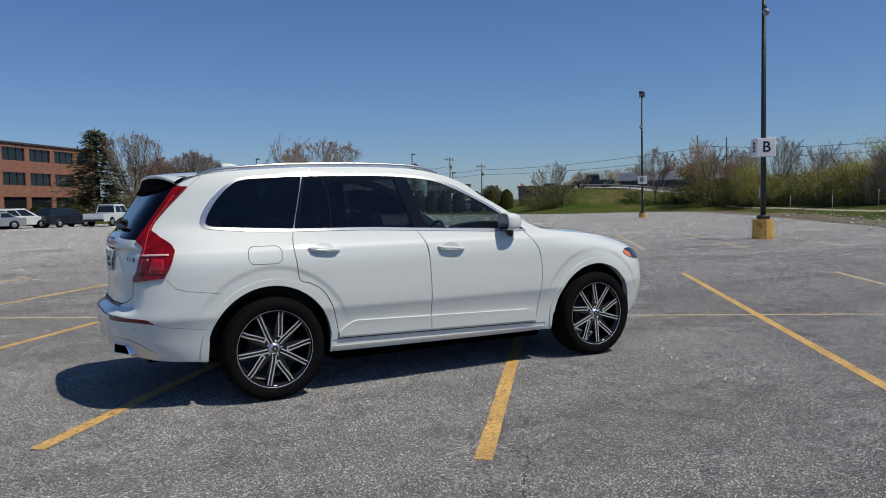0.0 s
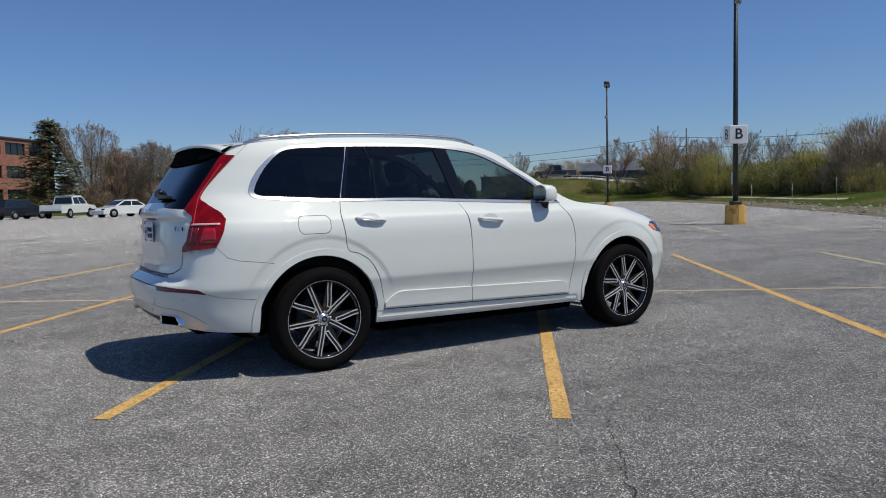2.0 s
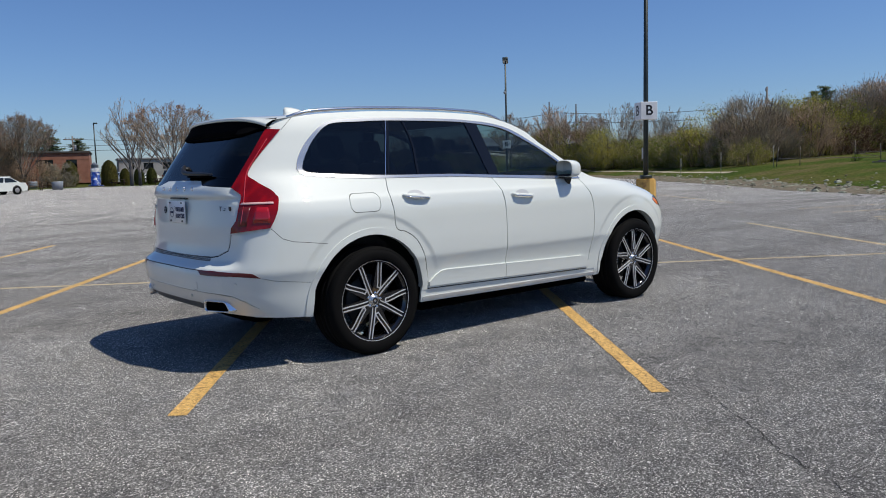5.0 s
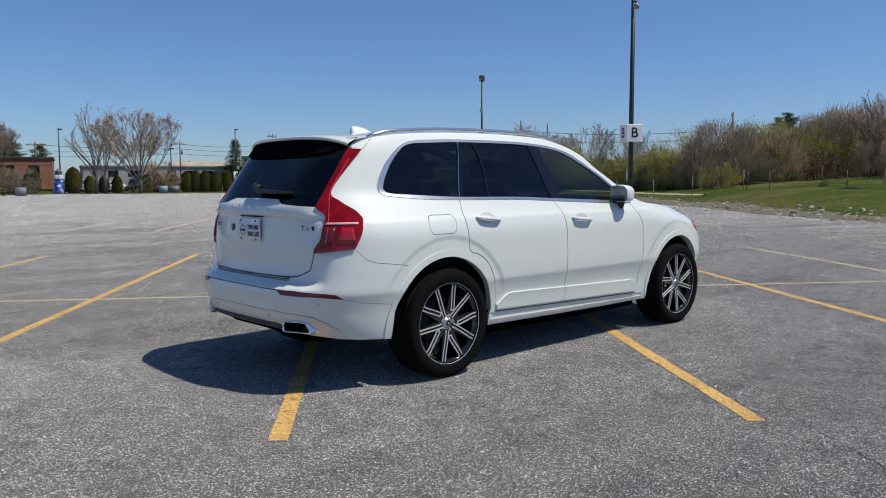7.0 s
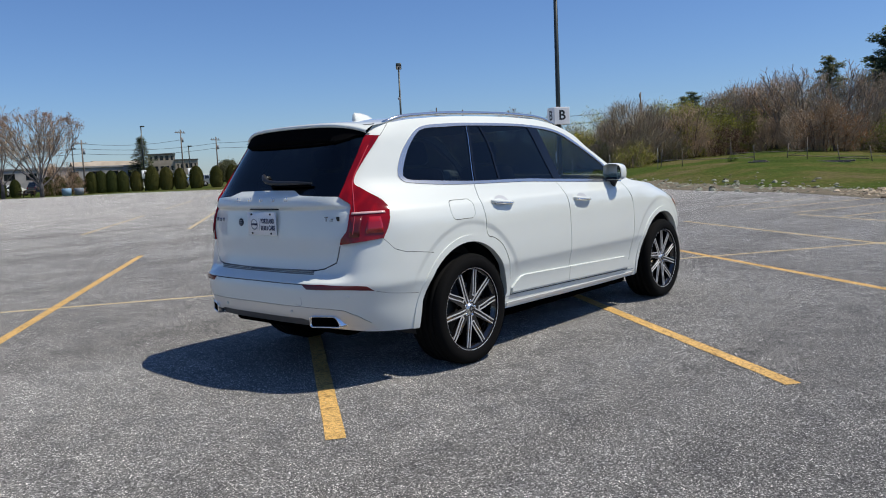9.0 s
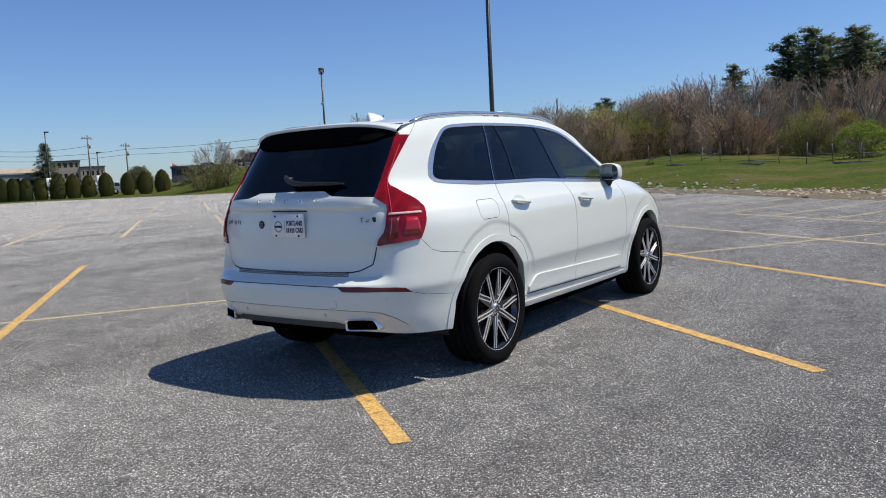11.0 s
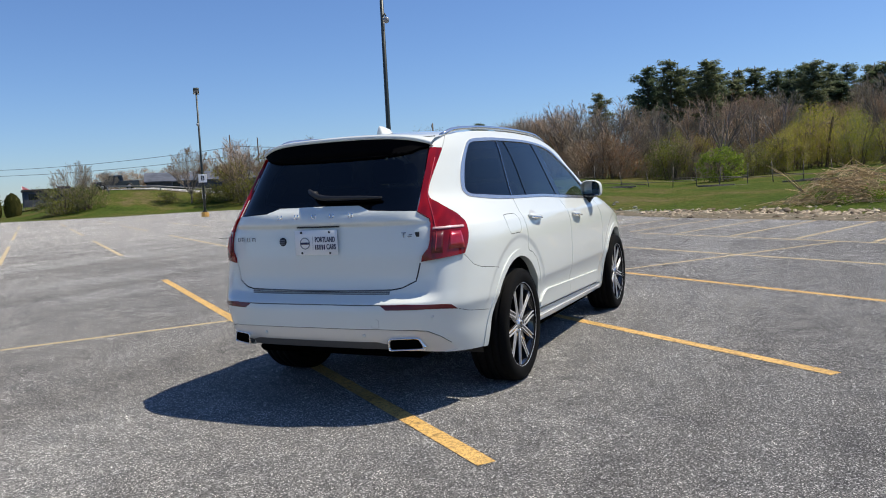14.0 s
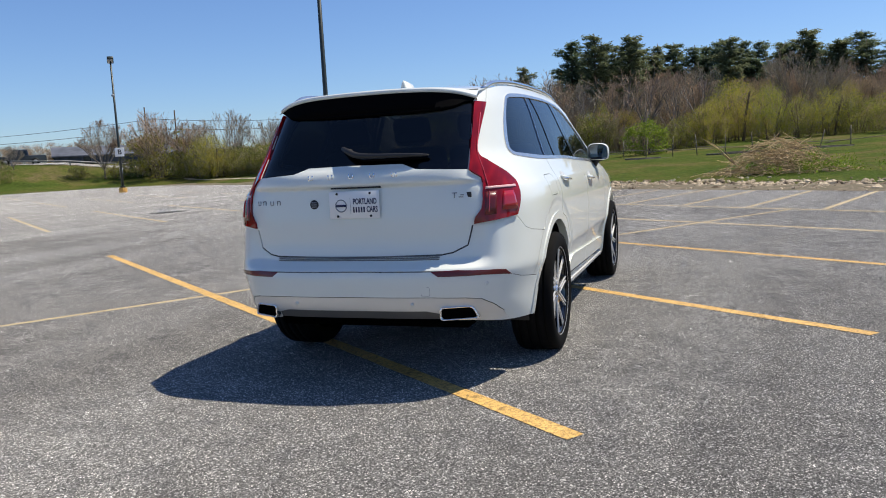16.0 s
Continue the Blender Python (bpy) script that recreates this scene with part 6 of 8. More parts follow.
def fan_tree(name, seed, label, wood, leaf_mat=None, leaf_count=0, leaf_size=0.02, width=0.48, trunk=0.2, limbs=11, kids=(8, 6, 4)):
    """Unit-height leafless tree: short trunk, limbs fanning up into a dome of fine twigs."""
    rnd = random.Random(seed)
    pieces, ends, sliv_v, sliv_f = [], [], [], []

    def room(p):
        """How far inside the dome a point lies, 1 at its middle."""
        return 1 - math.sqrt((p.x / width) ** 2 + (p.y / width) ** 2 + ((p.z - 0.52) / 0.48) ** 2)

    def grow(p, d, length, r, level):
        n = 4 if level == 0 else 3
        pts, rad = [p], [r]
        for i in range(n):
            d = (d + Vector((rnd.gauss(0, 0.10), rnd.gauss(0, 0.10), rnd.gauss(0.05, 0.06)))).normalized()
            q = p + d * length / n
            if room(q) < 0 and q.z > 0.3:              # growth slows at the dome's edge
                q = p + d * length / n * rnd.uniform(0.12, 0.42)
            p = q
            pts.append(p)
            rad.append(r * (1 - 0.72 * (i + 1) / n))
        if level < 2:
            pieces.append(tube(pts, rad, 5 - level, cap=False))
        else:
            for a, b, ra in zip(pts, pts[1:], rad):
                w = (b - a).cross(Vector((rnd.gauss(0, 1), rnd.gauss(0, 1), rnd.gauss(0, 1)))).normalized() * max(ra, 0.0017)
                k = len(sliv_v)
                sliv_v.extend((a - w, a + w, b + w * 0.7, b - w * 0.7))
                sliv_f.append((k, k + 1, k + 2, k + 3))
        ends.extend(pts[2:])
        if level == 3:
            return
        for k in range(kids[level]):
            t = 0.22 + 0.78 * (k + rnd.random()) / kids[level]
            i = min(int(t * n), n - 1)
            q = pts[i].lerp(pts[i + 1], t * n - i)
            az = rnd.uniform(0, 2 * math.pi)
            out = Vector((math.cos(az), math.sin(az), 0)) * 0.52 + Vector((q.x, q.y, 0)) * 0.35
            grow(q, (d * 1.15 + out + Vector((0, 0, 0.12))).normalized(), length * rnd.uniform(0.42, 0.66), r * 0.42, level + 1)

    pieces.append(tube([(0, 0, -0.03), (0.005, 0, trunk * 0.6), (0, 0.004, trunk * 1.2)], [0.024, 0.019, 0.013], 8))
    for k in range(limbs):
        az = 2 * math.pi * (k + rnd.random() * 0.7) / limbs
        tilt = rnd.uniform(0.2, 1.0) if k else 0.05
        start = rnd.uniform(0.55, 1.15)
        tilt *= 1.45 - 0.45 * start
        d = Vector((math.cos(az) * math.sin(tilt), math.sin(az) * math.sin(tilt), math.cos(tilt)))
        grow(Vector((0, 0, trunk * start)), d, rnd.uniform(0.62, 0.78), 0.0080, 0)
    wood_set = [merge(*pieces), (sliv_v, sliv_f)]
    if leaf_count:
        wood_set.append(leaf_cloud(seed + 3, ends, leaf_count, leaf_size, 0.012))
    wood_set = scaled_to(wood_set, 1.0)
    tree = thing(name, label, "tree")
    part("trunk", mesh_of("trunk", *wood_set[0], wood), tree)
    tagged(part("twig_spray", mesh_of("twig_spray", *wood_set[1], TWIG, flat=True), tree), kind="stuff")
    if leaf_count:
        part("crown", mesh_of("crown", *wood_set[2], leaf_mat, flat=True), tree)
    return tree


def thicket(name, seed, label, leaf_mat, leaves, leaf_size, twigs, width=0.5, low=0.05, clumps=70, stems=9, category="tree"):
    """Unit-height clump of stems from the ground, with leaf clumps and twigs down to the foot, and gaps between."""
    rnd = random.Random(seed)
    pieces, mids = [], []
    for k in range(stems):
        a = rnd.uniform(0, 2 * math.pi)
        foot = Vector((math.cos(a), math.sin(a), 0)) * width * 0.35 * rnd.random()
        lean = Vector((math.cos(a), math.sin(a), 0)) * width * rnd.uniform(0.1, 0.75)
        top = foot + lean + Vector((0, 0, rnd.uniform(0.55, 0.92)))
        pieces.append(tube([foot - Vector((0, 0, 0.04)), foot.lerp(top, 0.5) - lean * 0.12, top], [0.011, 0.008, 0.003], 5, cap=False))
        for _ in range(6):
            t = rnd.uniform(0.25, 0.9)
            q = foot.lerp(top, t)
            b = rnd.uniform(0, 2 * math.pi)
            e = q + Vector((math.cos(b) * 0.16, math.sin(b) * 0.16, rnd.uniform(0.04, 0.18)))
            pieces.append(tube([q, q.lerp(e, 0.5) + Vector((0, 0, 0.015)), e], [0.004, 0.003, 0.001], 3, cap=False))
    while len(mids) < clumps:
        p = Vector((rnd.uniform(-1, 1), rnd.uniform(-1, 1), rnd.uniform(low, 1)))
        rim = float(np.interp(p.z, (0, 0.15, 0.4, 0.7, 0.88, 1.0), (0.72, 0.92, 1.0, 0.80, 0.50, 0.12)))
        r = math.hypot(p.x, p.y)
        if r < rim and (r > 0.35 * rim or rnd.random() < 0.3):
            mids.append((p.x * width, p.y * width, p.z, rnd.uniform(0.035, 0.085)))
    lv, lf, tv, tf = [], [], [], []
    for i in range(leaves):
        c = mids[rnd.randrange(clumps)]
        j = c[3]
        p = Vector((c[0] + rnd.gauss(0, j), c[1] + rnd.gauss(0, j), max(c[2] + rnd.gauss(0, j), 0.0)))
        a = Vector((rnd.gauss(0, 1), rnd.gauss(0, 1), rnd.gauss(0, 1))).normalized()
        b = a.cross(Vector((rnd.gauss(0, 1), rnd.gauss(0, 1), rnd.gauss(0, 1)))).normalized()
        s = leaf_size * rnd.uniform(0.6, 1.4)
        k = len(lv)
        lv += [p - a * s * 0.5, p + b * s * 0.33, p + a * s * 0.5, p - b * s * 0.33]
        lf.append((k, k + 1, k + 2, k + 3))
    for i in range(twigs):
        c = mids[rnd.randrange(clumps)]
        p = Vector((c[0] + rnd.gauss(0, 0.05), c[1] + rnd.gauss(0, 0.05), max(c[2] - 0.05 + rnd.gauss(0, 0.05), 0.0)))
        d = Vector((c[0] * 0.9 + rnd.gauss(0, 0.30), c[1] * 0.9 + rnd.gauss(0, 0.30), rnd.uniform(0.35, 1.0))).normalized() * rnd.uniform(0.05, 0.15)
        w = d.cross(Vector((rnd.gauss(0, 1), rnd.gauss(0, 1), rnd.gauss(0, 1)))).normalized() * rnd.uniform(0.0014, 0.0034)
        k = len(tv)
        tv += [p - w, p + w, p + d + w * 0.4, p + d - w * 0.4]
        tf.append((k, k + 1, k + 2, k + 3))
    sets = [merge(*pieces), (tv, tf)] + ([(lv, lf)] if leaves else [])
    sets = scaled_to(sets, 1.0)
    bush = thing(name, label, category)
    part("trunk", mesh_of("trunk", *sets[0], BROWN_BARK), bush)
    tagged(part("twig_spray", mesh_of("twig_spray", *sets[1], TWIG, flat=True), bush), kind="stuff")
    if leaves:
        part("crown", mesh_of("crown", *sets[2], leaf_mat, flat=True), bush)
    return bush


KINDS = {
    "spruce": [conifer("spruce_tree", 11, "dense dark green spruce with drooping boughs", 29, 0.03, 0.36, 0.33, SPRUCE_GREEN, 0.42, 0.040, 72)],
    "pine": [conifer("pine_tree", s, "tall dark green pine with ragged layered boughs", 14, b, -0.05, w, PINE_GREEN, 0.66, 0.036, 150) for s, b, w in ((21, 0.34, 0.20), (22, 0.46, 0.17), (23, 0.40, 0.22))],
    "bud": [fan_tree("budding_tree", s, "leafless grey tree with reddish spring buds", GREY_BARK, BUD_RED, 5200, 0.012, w, t) for s, w, t in ((31, 0.54, 0.20), (32, 0.50, 0.24))],
    "fan": [fan_tree("bare_tree", s, "leafless grey-brown tree with a dome of fine twigs", GREY_BARK, None, 0, 0, w, t) for s, w, t in ((41, 0.60, 0.16), (42, 0.54, 0.20))],
    "stems": [fan_tree("slender_tree", 51, "slender leafless tree with upright limbs", GREY_BARK, None, 0, 0, 0.27, 0.28, 8, (5, 4, 3))],
    "brush": [thicket("brown_thicket_tree", s, "brown budding thicket tree with dense twigs", BRUSH_BROWN, 3000, 0.017, 3800, 0.50, 0.06, 70, 9) for s in (61, 62, 63)],
    "red": [thicket("red_budding_shrub", 71, "rust-red budding shrub tree", RUST_RED, 3600, 0.020, 2400, 0.5)],
    "leaf": [thicket("green_thicket_tree", s, "spring thicket with fresh olive-green leaves", SPRING_GREEN, 5200, 0.027, 1000, 0.55, 0.02, 80) for s in (81, 82, 83)],
    "yellow": [thicket("yellow_green_tree", s, "young tree with pale yellow-green leaves", YELLOW_GREEN, 7600, 0.017, 1200, 0.46, 0.16, 60, 6) for s in (91, 92)],
    "bright": [thicket("bright_bush", 95, "bright green leafy bush", BRIGHT_GREEN, 4200, 0.040, 300, 0.55, 0.05, 60, 9, "bush")],
    "dark": [thicket("dark_bush", 96, "dark purple-brown bush at the field edge", DARK_LEAF, 4200, 0.034, 900, 0.6, 0.03, 60, 9, "bush")],
    "round": [thicket("round_evergreen", 97, "rounded dark evergreen tree", SPRUCE_GREEN, 11000, 0.050, 200, 0.5, 0.02, 160)],
}
# kind, widening, then x, y, top height over the lot
SPOTS = [
    ("spruce", 1.6, ((7.4, 103.1, 12.4),)),
    ("spruce", 1.1, ((57.2, 110.2, 8.6),)),
    ("bud", 1.2, ((33.2, 88.9, 10.4),)),
    ("bud", 0.9, ((12, 102.7, 12.1), (15, 101.5, 9), (19.2, 101.5, 9.6), (15.8, 102.7, 8.4), (18.7, 102.2, 9.8), (65.3, 62.3, 8), (68.4, 53.1, 7.2), (79, 1.5, 9.3),)),
    ("brush", 1.25, ((13.6, 102.4, 5.6), (16.5, 102.3, 5.1), (20.1, 100.8, 4), (11.1, 103.1, 6.1), (39, 96.7, 4.8), (23, 99.9, 3.5), (15, 102.8, 6.7),)),
    ("brush", 1.5, ((96.6, 108.2, 7.5), (99.3, 105.7, 7.8), (101.9, 103, 7.4), (104.6, 100.3, 8), (94, 111, 7.2), (108, 97, 8), (112, 92, 8.4),)),
    ("brush", 1.05, ((54.4, 27.1, 5.2), (55.5, 25.6, 6.6), (56.1, 24.4, 5.6), (56.8, 26.5, 6.9), (59.2, 26.2, 6.1), (71, 24.2, 8.1), (71.8, 21.9, 8.7), (70.6, 19.4, 8.9), (68.6, 23.8, 7.7), (69.5, 21.3, 8.5), (66, 15, 6.6), (69, 16.8, 8),)),
    ("brush", 1.0, ((77.1, 20.3, 9.9), (75.1, -0.9, 7.8), (74.5, -12.1, 7.6), (72.8, 5.1, 7.3), (78, 14.5, 9.6), (72, 9, 7.4), (80, -5, 8.6), (79.5, -9, 8.8), (73, -15, 7), (58.5, 22.5, 6), (62, 28, 6.2),)),
    ("pine", 1.25, ((32.2, 140.2, 8.6), (31.2, 141.2, 9.6), (36, 139, 8.2), (24, 142, 8.4),)),
    ("pine", 1.0, ((83.9, 33.6, 8.7), (88.4, 34.5, 9.5), (83, 17.7, 11.3), (81.9, 12.1, 13.6), (84.5, 8.6, 13.2), (86.8, 5.6, 13.5), (94.9, 3.7, 14), (91, 1.7, 13.5), (89.1, -0.7, 12.7), (87.1, -3.3, 12.8),)),
    ("pine", 1.05, ((89.1, -5.8, 12.7), (93, -7.7, 13.1), (86.8, -9.9, 12), (86.6, -12.2, 12.1), (86.2, -15.1, 11.7), (85.9, -17.5, 11.2), (90, 7.5, 12.4), (95, -2, 13.2), (92, -13.5, 12.3), (88, -21, 11.4),)),
    ("stems", 1.0, ((29.3, 92.4, 11.1), (30.2, 92.1, 9.2),)),
    ("leaf", 1.45, ((56.1, 68.4, 3.9), (55, 71.5, 3.9), (65.9, 61.3, 3), (67.7, 59.6, 3.3), (67.6, 55.7, 6.4), (68.5, 53.5, 4), (67.2, 46.2, 4), (63.2, 40.7, 4), (60.3, 36.1, 4), (57.9, 32.7, 4.5), (54.7, 28.2, 2.7), (51.1, 23.7, 3),)),
    ("leaf", 1.35, ((68.4, 48.4, 3.7), (60.8, 36.8, 4), (58.6, 33.3, 4.4), (57, 28, 4.4), (22.8, 101.8, 2.2), (69, 52.3, 4.3), (63.8, 64.6, 2.7), (54.5, 26.8, 3.2), (57.5, 23, 3.2),)),
    ("leaf", 1.1, ((60.7, 24.2, 6.2), (62.9, 22.9, 6.6), (65.9, 20.7, 5.8), (60.5, 7, 4.6), (57.1, 0.4, 3.6), (60.3, -12.5, 4.7), (59, -0.8, 4.2),)),
    ("brush", 0.9, ((64.2, 9.8, 5.7), (60.7, 5.5, 4.6), (62, 14.5, 5.2), (58.5, 3.2, 3.4), (63.5, 17.5, 4.8),)),
    ("stems", 1.3, ((62.5, 3.0, 8.2), (64.0, 8.2, 7.6), (63.2, 12.0, 8.4), (66.0, 15.5, 8.8), (61.5, 0.6, 7.0), (64.5, 5.2, 8.0), (63.0, 10.2, 6.8), (67.5, 18.0, 9.0), (65.0, -1.5, 8.2), (64.2, 13.4, 7.4),)),
    ("fan", 0.72, ((55.3, 69.4, 6.4), (61.6, 71.5, 5.4))),
    ("pine", 1.0, ((72.0, 8.3, 12.6), (72.0, 5.0, 12.2), (74.5, -4.0, 11.4))),
    ("yellow", 0.8, ((61.0, 6.5, 5.4), (62.5, 4.4, 4.8))),
    ("fan", 0.95, ( (67.3, 56.1, 8.5), (67.8, 47.6, 8), (74.7, -10.4, 9.9), (84, 3, 9), (66, 22, 7.2),)),
    ("yellow", 1.15, ((57.2, 30.6, 6.2), (61.8, 25.3, 6.9), (60.6, 23.2, 6.3), (61.6, 25, 6.4), (59.1, -1.8, 4.8), (63.1, -4.4, 6.8), (61, -6.7, 5.7), (60.8, -8.8, 5), (60.6, -10.8, 5.3), (62, -2.8, 5.6), (58, -14.5, 5),)),
    ("dark", 1.2, ((59.9, 19.6, 4),)),
    ("red", 1.2, ((59.6, 12.5, 5.6), (59.9, 11.1, 5),)),
    ("bright", 1.1, ((51, 2.1, 3.5), (47, 14.5, 1.4),)),
    ("round", 1.2, ((71.2, 108.2, 4.9),)),
    ("brush", 0.95, ((78.6, -23.9, 8.1), (79, -19.5, 8.7), (81.1, -15.3, 7.9), (81.5, -15, 8.6), (82.5, -12.4, 8.8), (79.2, -9.6, 8.3), (84.7, -6.1, 8.2), (82.5, -3.1, 8), (82.9, -1.4, 9.9), (81.4, 2.2, 9.4), (81.1, 6.4, 9), (84.9, 7.4, 9.7), (85.4, 10.4, 10.1), (82.6, 14.3, 9.1),)),
    ("brush", 0.8, ((100.2, -24.7, 9.9), (96.1, -21.1, 10.1), (99.9, -16.8, 10.9), (97.3, -12.8, 11), (97.8, -11, 11.6), (98.1, -6.1, 10.7), (99.5, -0.4, 11.6), (97.8, 2, 11.2), (96.2, 7, 11.5),)),
    ("fan", 0.75, ((78.5, -24.6, 9.6), (77.2, -18.1, 8.1), (78.3, -15.5, 8.7), (77.3, -8.7, 9.1), (78, -4.3, 9.2), (80.9, 0.4, 9.4), (79.4, 5.3, 9.6), (77.6, 10.8, 9.4),)),
    ("leaf", 1.1, ((63.8, -16.6, 3.7), (63.4, -14.1, 3.1), (63.1, -12, 4.1), (62.1, -8.8, 3.3), (64.1, -7.1, 3.6), (63.3, -1.1, 4), (63.0, 10.5, 3.2),)),
    ("red", 1.0, ((64.1, 5.7, 5.6), (63.8, 0.8, 5.0),)),
    ("yellow", 0.9, ((69.1, -13.4, 6.2), (66.4, -6.1, 6.6), (67.8, -3.8, 6.9),)),
    ("brush", 1.1, ((64.2, 28.3, 5.4), (66.8, 31.4, 4), (66.9, 32.9, 4.5), (67, 34.5, 4.1), (70.9, 37.6, 4.5), (71.3, 40.1, 4.8), (71.7, 44.6, 4.9),)),
    ("leaf", 1.5, ((60.6, 31, 2.8), (62.9, 31.7, 3.3), (62.8, 32.9, 3.8), (63.1, 35.3, 3.5), (65.1, 36.8, 3.5), (66.8, 39, 3), (67.4, 39.9, 4), (68.5, 43.1, 3.4),)),
    ("leaf", 1.35, ((56.0, 30.8, 3.7), (57.8, 32.8, 3.6), (59.2, 34.4, 3.3), (61.8, 36.4, 3.5), (63.0, 39.0, 4.0), (63.5, 40.0, 4.0), (64.7, 43.9, 3.6), (65.6, 44.8, 3.8), (68.3, 46.7, 4.1), (67.0, 48.0, 3.9), (66.8, 51.4, 3.9), (69.6, 50.7, 3.3),)),
    ("brush", 1.2, ((59.6, 29.3, 4.5), (60.8, 29.5, 4.6), (61.9, 35.1, 4.9), (65.2, 34.6, 4.1), (65.1, 38.5, 4.7), (69.5, 43.3, 4.5), (71.1, 45.0, 4.4), (71.1, 46.5, 4.1), (72.7, 50.0, 4.7), (71.6, 49.2, 4.9),)),
    ("leaf", 1.5, ((57.1, 29.5, 2.4), (57.9, 30.7, 2.7), (58.5, 33.6, 2.6), (61.1, 38.1, 2.3), (63.2, 42.3, 2.5), (65.8, 43.7, 2.8), (65.7, 48.0, 2.9), (68.2, 51.0, 2.9), (69.3, 50.0, 2.7),)),
    ("yellow", 0.95, ((65.0, 48.5, 5.6), (63.8, 46.4, 5.0), (67.0, 50.5, 4.8))),
    ("fan", 0.95, ((66.5, 41.2, 7.0), (68.5, 58.5, 7.0), (70.0, 60.0, 6.0), (74.5, 57.5, 6.2))),
    ("pine", 1.25, ((87.6, 14.2, 11.2), (88.0, 11.9, 11.9), (89.8, 8.4, 11.7), (86.4, 5.8, 11.5), (87.8, 3.8, 12.0), (90.9, 1.4, 10.3), (87.8, -1.9, 11.2), (89.5, -4.3, 10.0), (88.0, -6.9, 10.7), (86.1, -9.7, 11.6), (86.9, -12.0, 13.1), (86.3, -15.0, 11.4), (89.1, -17.6, 12.7), (85.5, -20.3, 11.6), (86.2, -22.7, 12.0))),
]
wood = random.Random(77)
for i in range(46):                                     # the wood goes on round the lot
    a, r = radians(-16 - 1.6 * i + wood.uniform(-0.6, 0.6)), wood.uniform(62, 92)
    SPOTS.append((("pine", "brush", "brush", "leaf", "fan")[i % 5], 1.2, ((r * math.cos(a), r * math.sin(a), (11.5, 8.5, 7.5, 5.0, 8.0)[i % 5] * wood.uniform(0.85, 1.15)),)))
rnd_spot = random.Random(5)
own = {}                                                # the place that each first tree takes in the end
for kind, wide, spots in SPOTS:
    for x, y, top_h in spots:
        base = KINDS[kind][rnd_spot.randrange(len(KINDS[kind]))]
        z = terrain(x, y) - 0.15
        h = max(top_h - z, 0.6)
        w = h * wide * rnd_spot.uniform(0.9, 1.1)
        m = pose(x, y, z, 0, 0, rnd_spot.uniform(0, 360)) @ Matrix.Diagonal((w, w, h, 1))
        if base.name in own:
            copy_thing(base, m)
        else:
            own[base.name] = m
for variants in KINDS.values():
    for base in variants:
        if base.name in own:
            base.matrix_basis = own[base.name]
        else:
            for o in (*base.children, base):
                bpy.data.objects.remove(o)


# ---- clipped hedge cones along the strip ----
def arborvitae(seed):
    rnd = random.Random(seed)
    core = lathe([(0.10, 0.0), (0.26, 0.06), (0.32, 0.25), (0.32, 0.5), (0.27, 0.75), (0.15, 0.92), (0.01, 0.98)], 14, "z")
    verts, faces = [], []
    for _ in range(4200):
        z = rnd.uniform(0.01, 1.0)
        r = float(np.interp(z, (0, 0.06, 0.25, 0.5, 0.75, 0.92, 1.0), (0.12, 0.28, 0.345, 0.345, 0.295, 0.175, 0.02))) * rnd.uniform(0.93, 1.05)
        a = rnd.uniform(0, 2 * math.pi)
        p = Vector((r * math.cos(a), r * math.sin(a), z))
        u = Vector((math.cos(a) * 0.5 + rnd.gauss(0, 0.3), math.sin(a) * 0.5 + rnd.gauss(0, 0.3), 1)).normalized()
        w = u.cross(Vector((math.cos(a), math.sin(a), rnd.gauss(0, 0.5)))).normalized()
        k = len(verts)
        s = rnd.uniform(0.014, 0.034)
        verts += [p - u * s, p + w * s * 0.7, p + u * s, p - w * s * 0.7]
        faces.append((k, k + 1, k + 2, k + 3))
    bush = thing("hedge_bush", "clipped upright evergreen hedge bush on the grass strip", "bush", "hedge bushes in a row")
    part("foliage", mesh_of("foliage", *merge(core, (verts, faces)), HEDGE_GREEN, flat=True), bush)
    return bush


BALLS = ((0.1, 85.6, 2.0), (3.4, 85.5, 2.3))
hedge = arborvitae(3)
for x, y, h in BALLS:
    ball = copy_thing(hedge, pose(x, y, -0.05, 0, 0, 40 * x) @ Matrix.Diagonal((h * 1.7, h * 1.7, h, 1)))
    tagged(ball, "rounded clipped evergreen bush before the brick office", "bush")
own_place = None
ROW_A = ((43.4, 95.5, 2.9), (44.5, 94.9, 2.9), (45.7, 94.3, 2.8), (47.2, 93.5, 2.7), (48.9, 92.6, 3.3), (50.5, 91.7, 3.1), (52.0, 90.8, 2.9), (53.8, 89.7, 3.1), (56.0, 88.3, 3.0), (57.8, 87.1, 3.1), (59.6, 85.9, 3.2))
ROW_B = ((24.6, 101.6, 3.3), (29.1, 100.3, 3.3), (30.9, 99.7, 2.2), (32.5, 99.1, 2.2), (34.0, 98.6, 2.2), (37.4, 97.3, 2.4), (38.7, 96.8, 2.4), (40.5, 96.0, 2.4), (22.0, 102.5, 2.2), (18.5, 103.0, 2.4), (42.3, 95.9, 2.8))
for row in (ROW_A, ROW_B):
    for x, y, h in row:
        z = terrain(x, y) - 0.08
        m = pose(x, y, z, 0, 0, rnd_spot.uniform(0, 360)) @ Matrix.Diagonal((h * 0.88, h * 0.88, h - z, 1))
        if own_place is None:
            own_place = m
        else:
            copy_thing(hedge, m)
hedge.matrix_basis = own_place


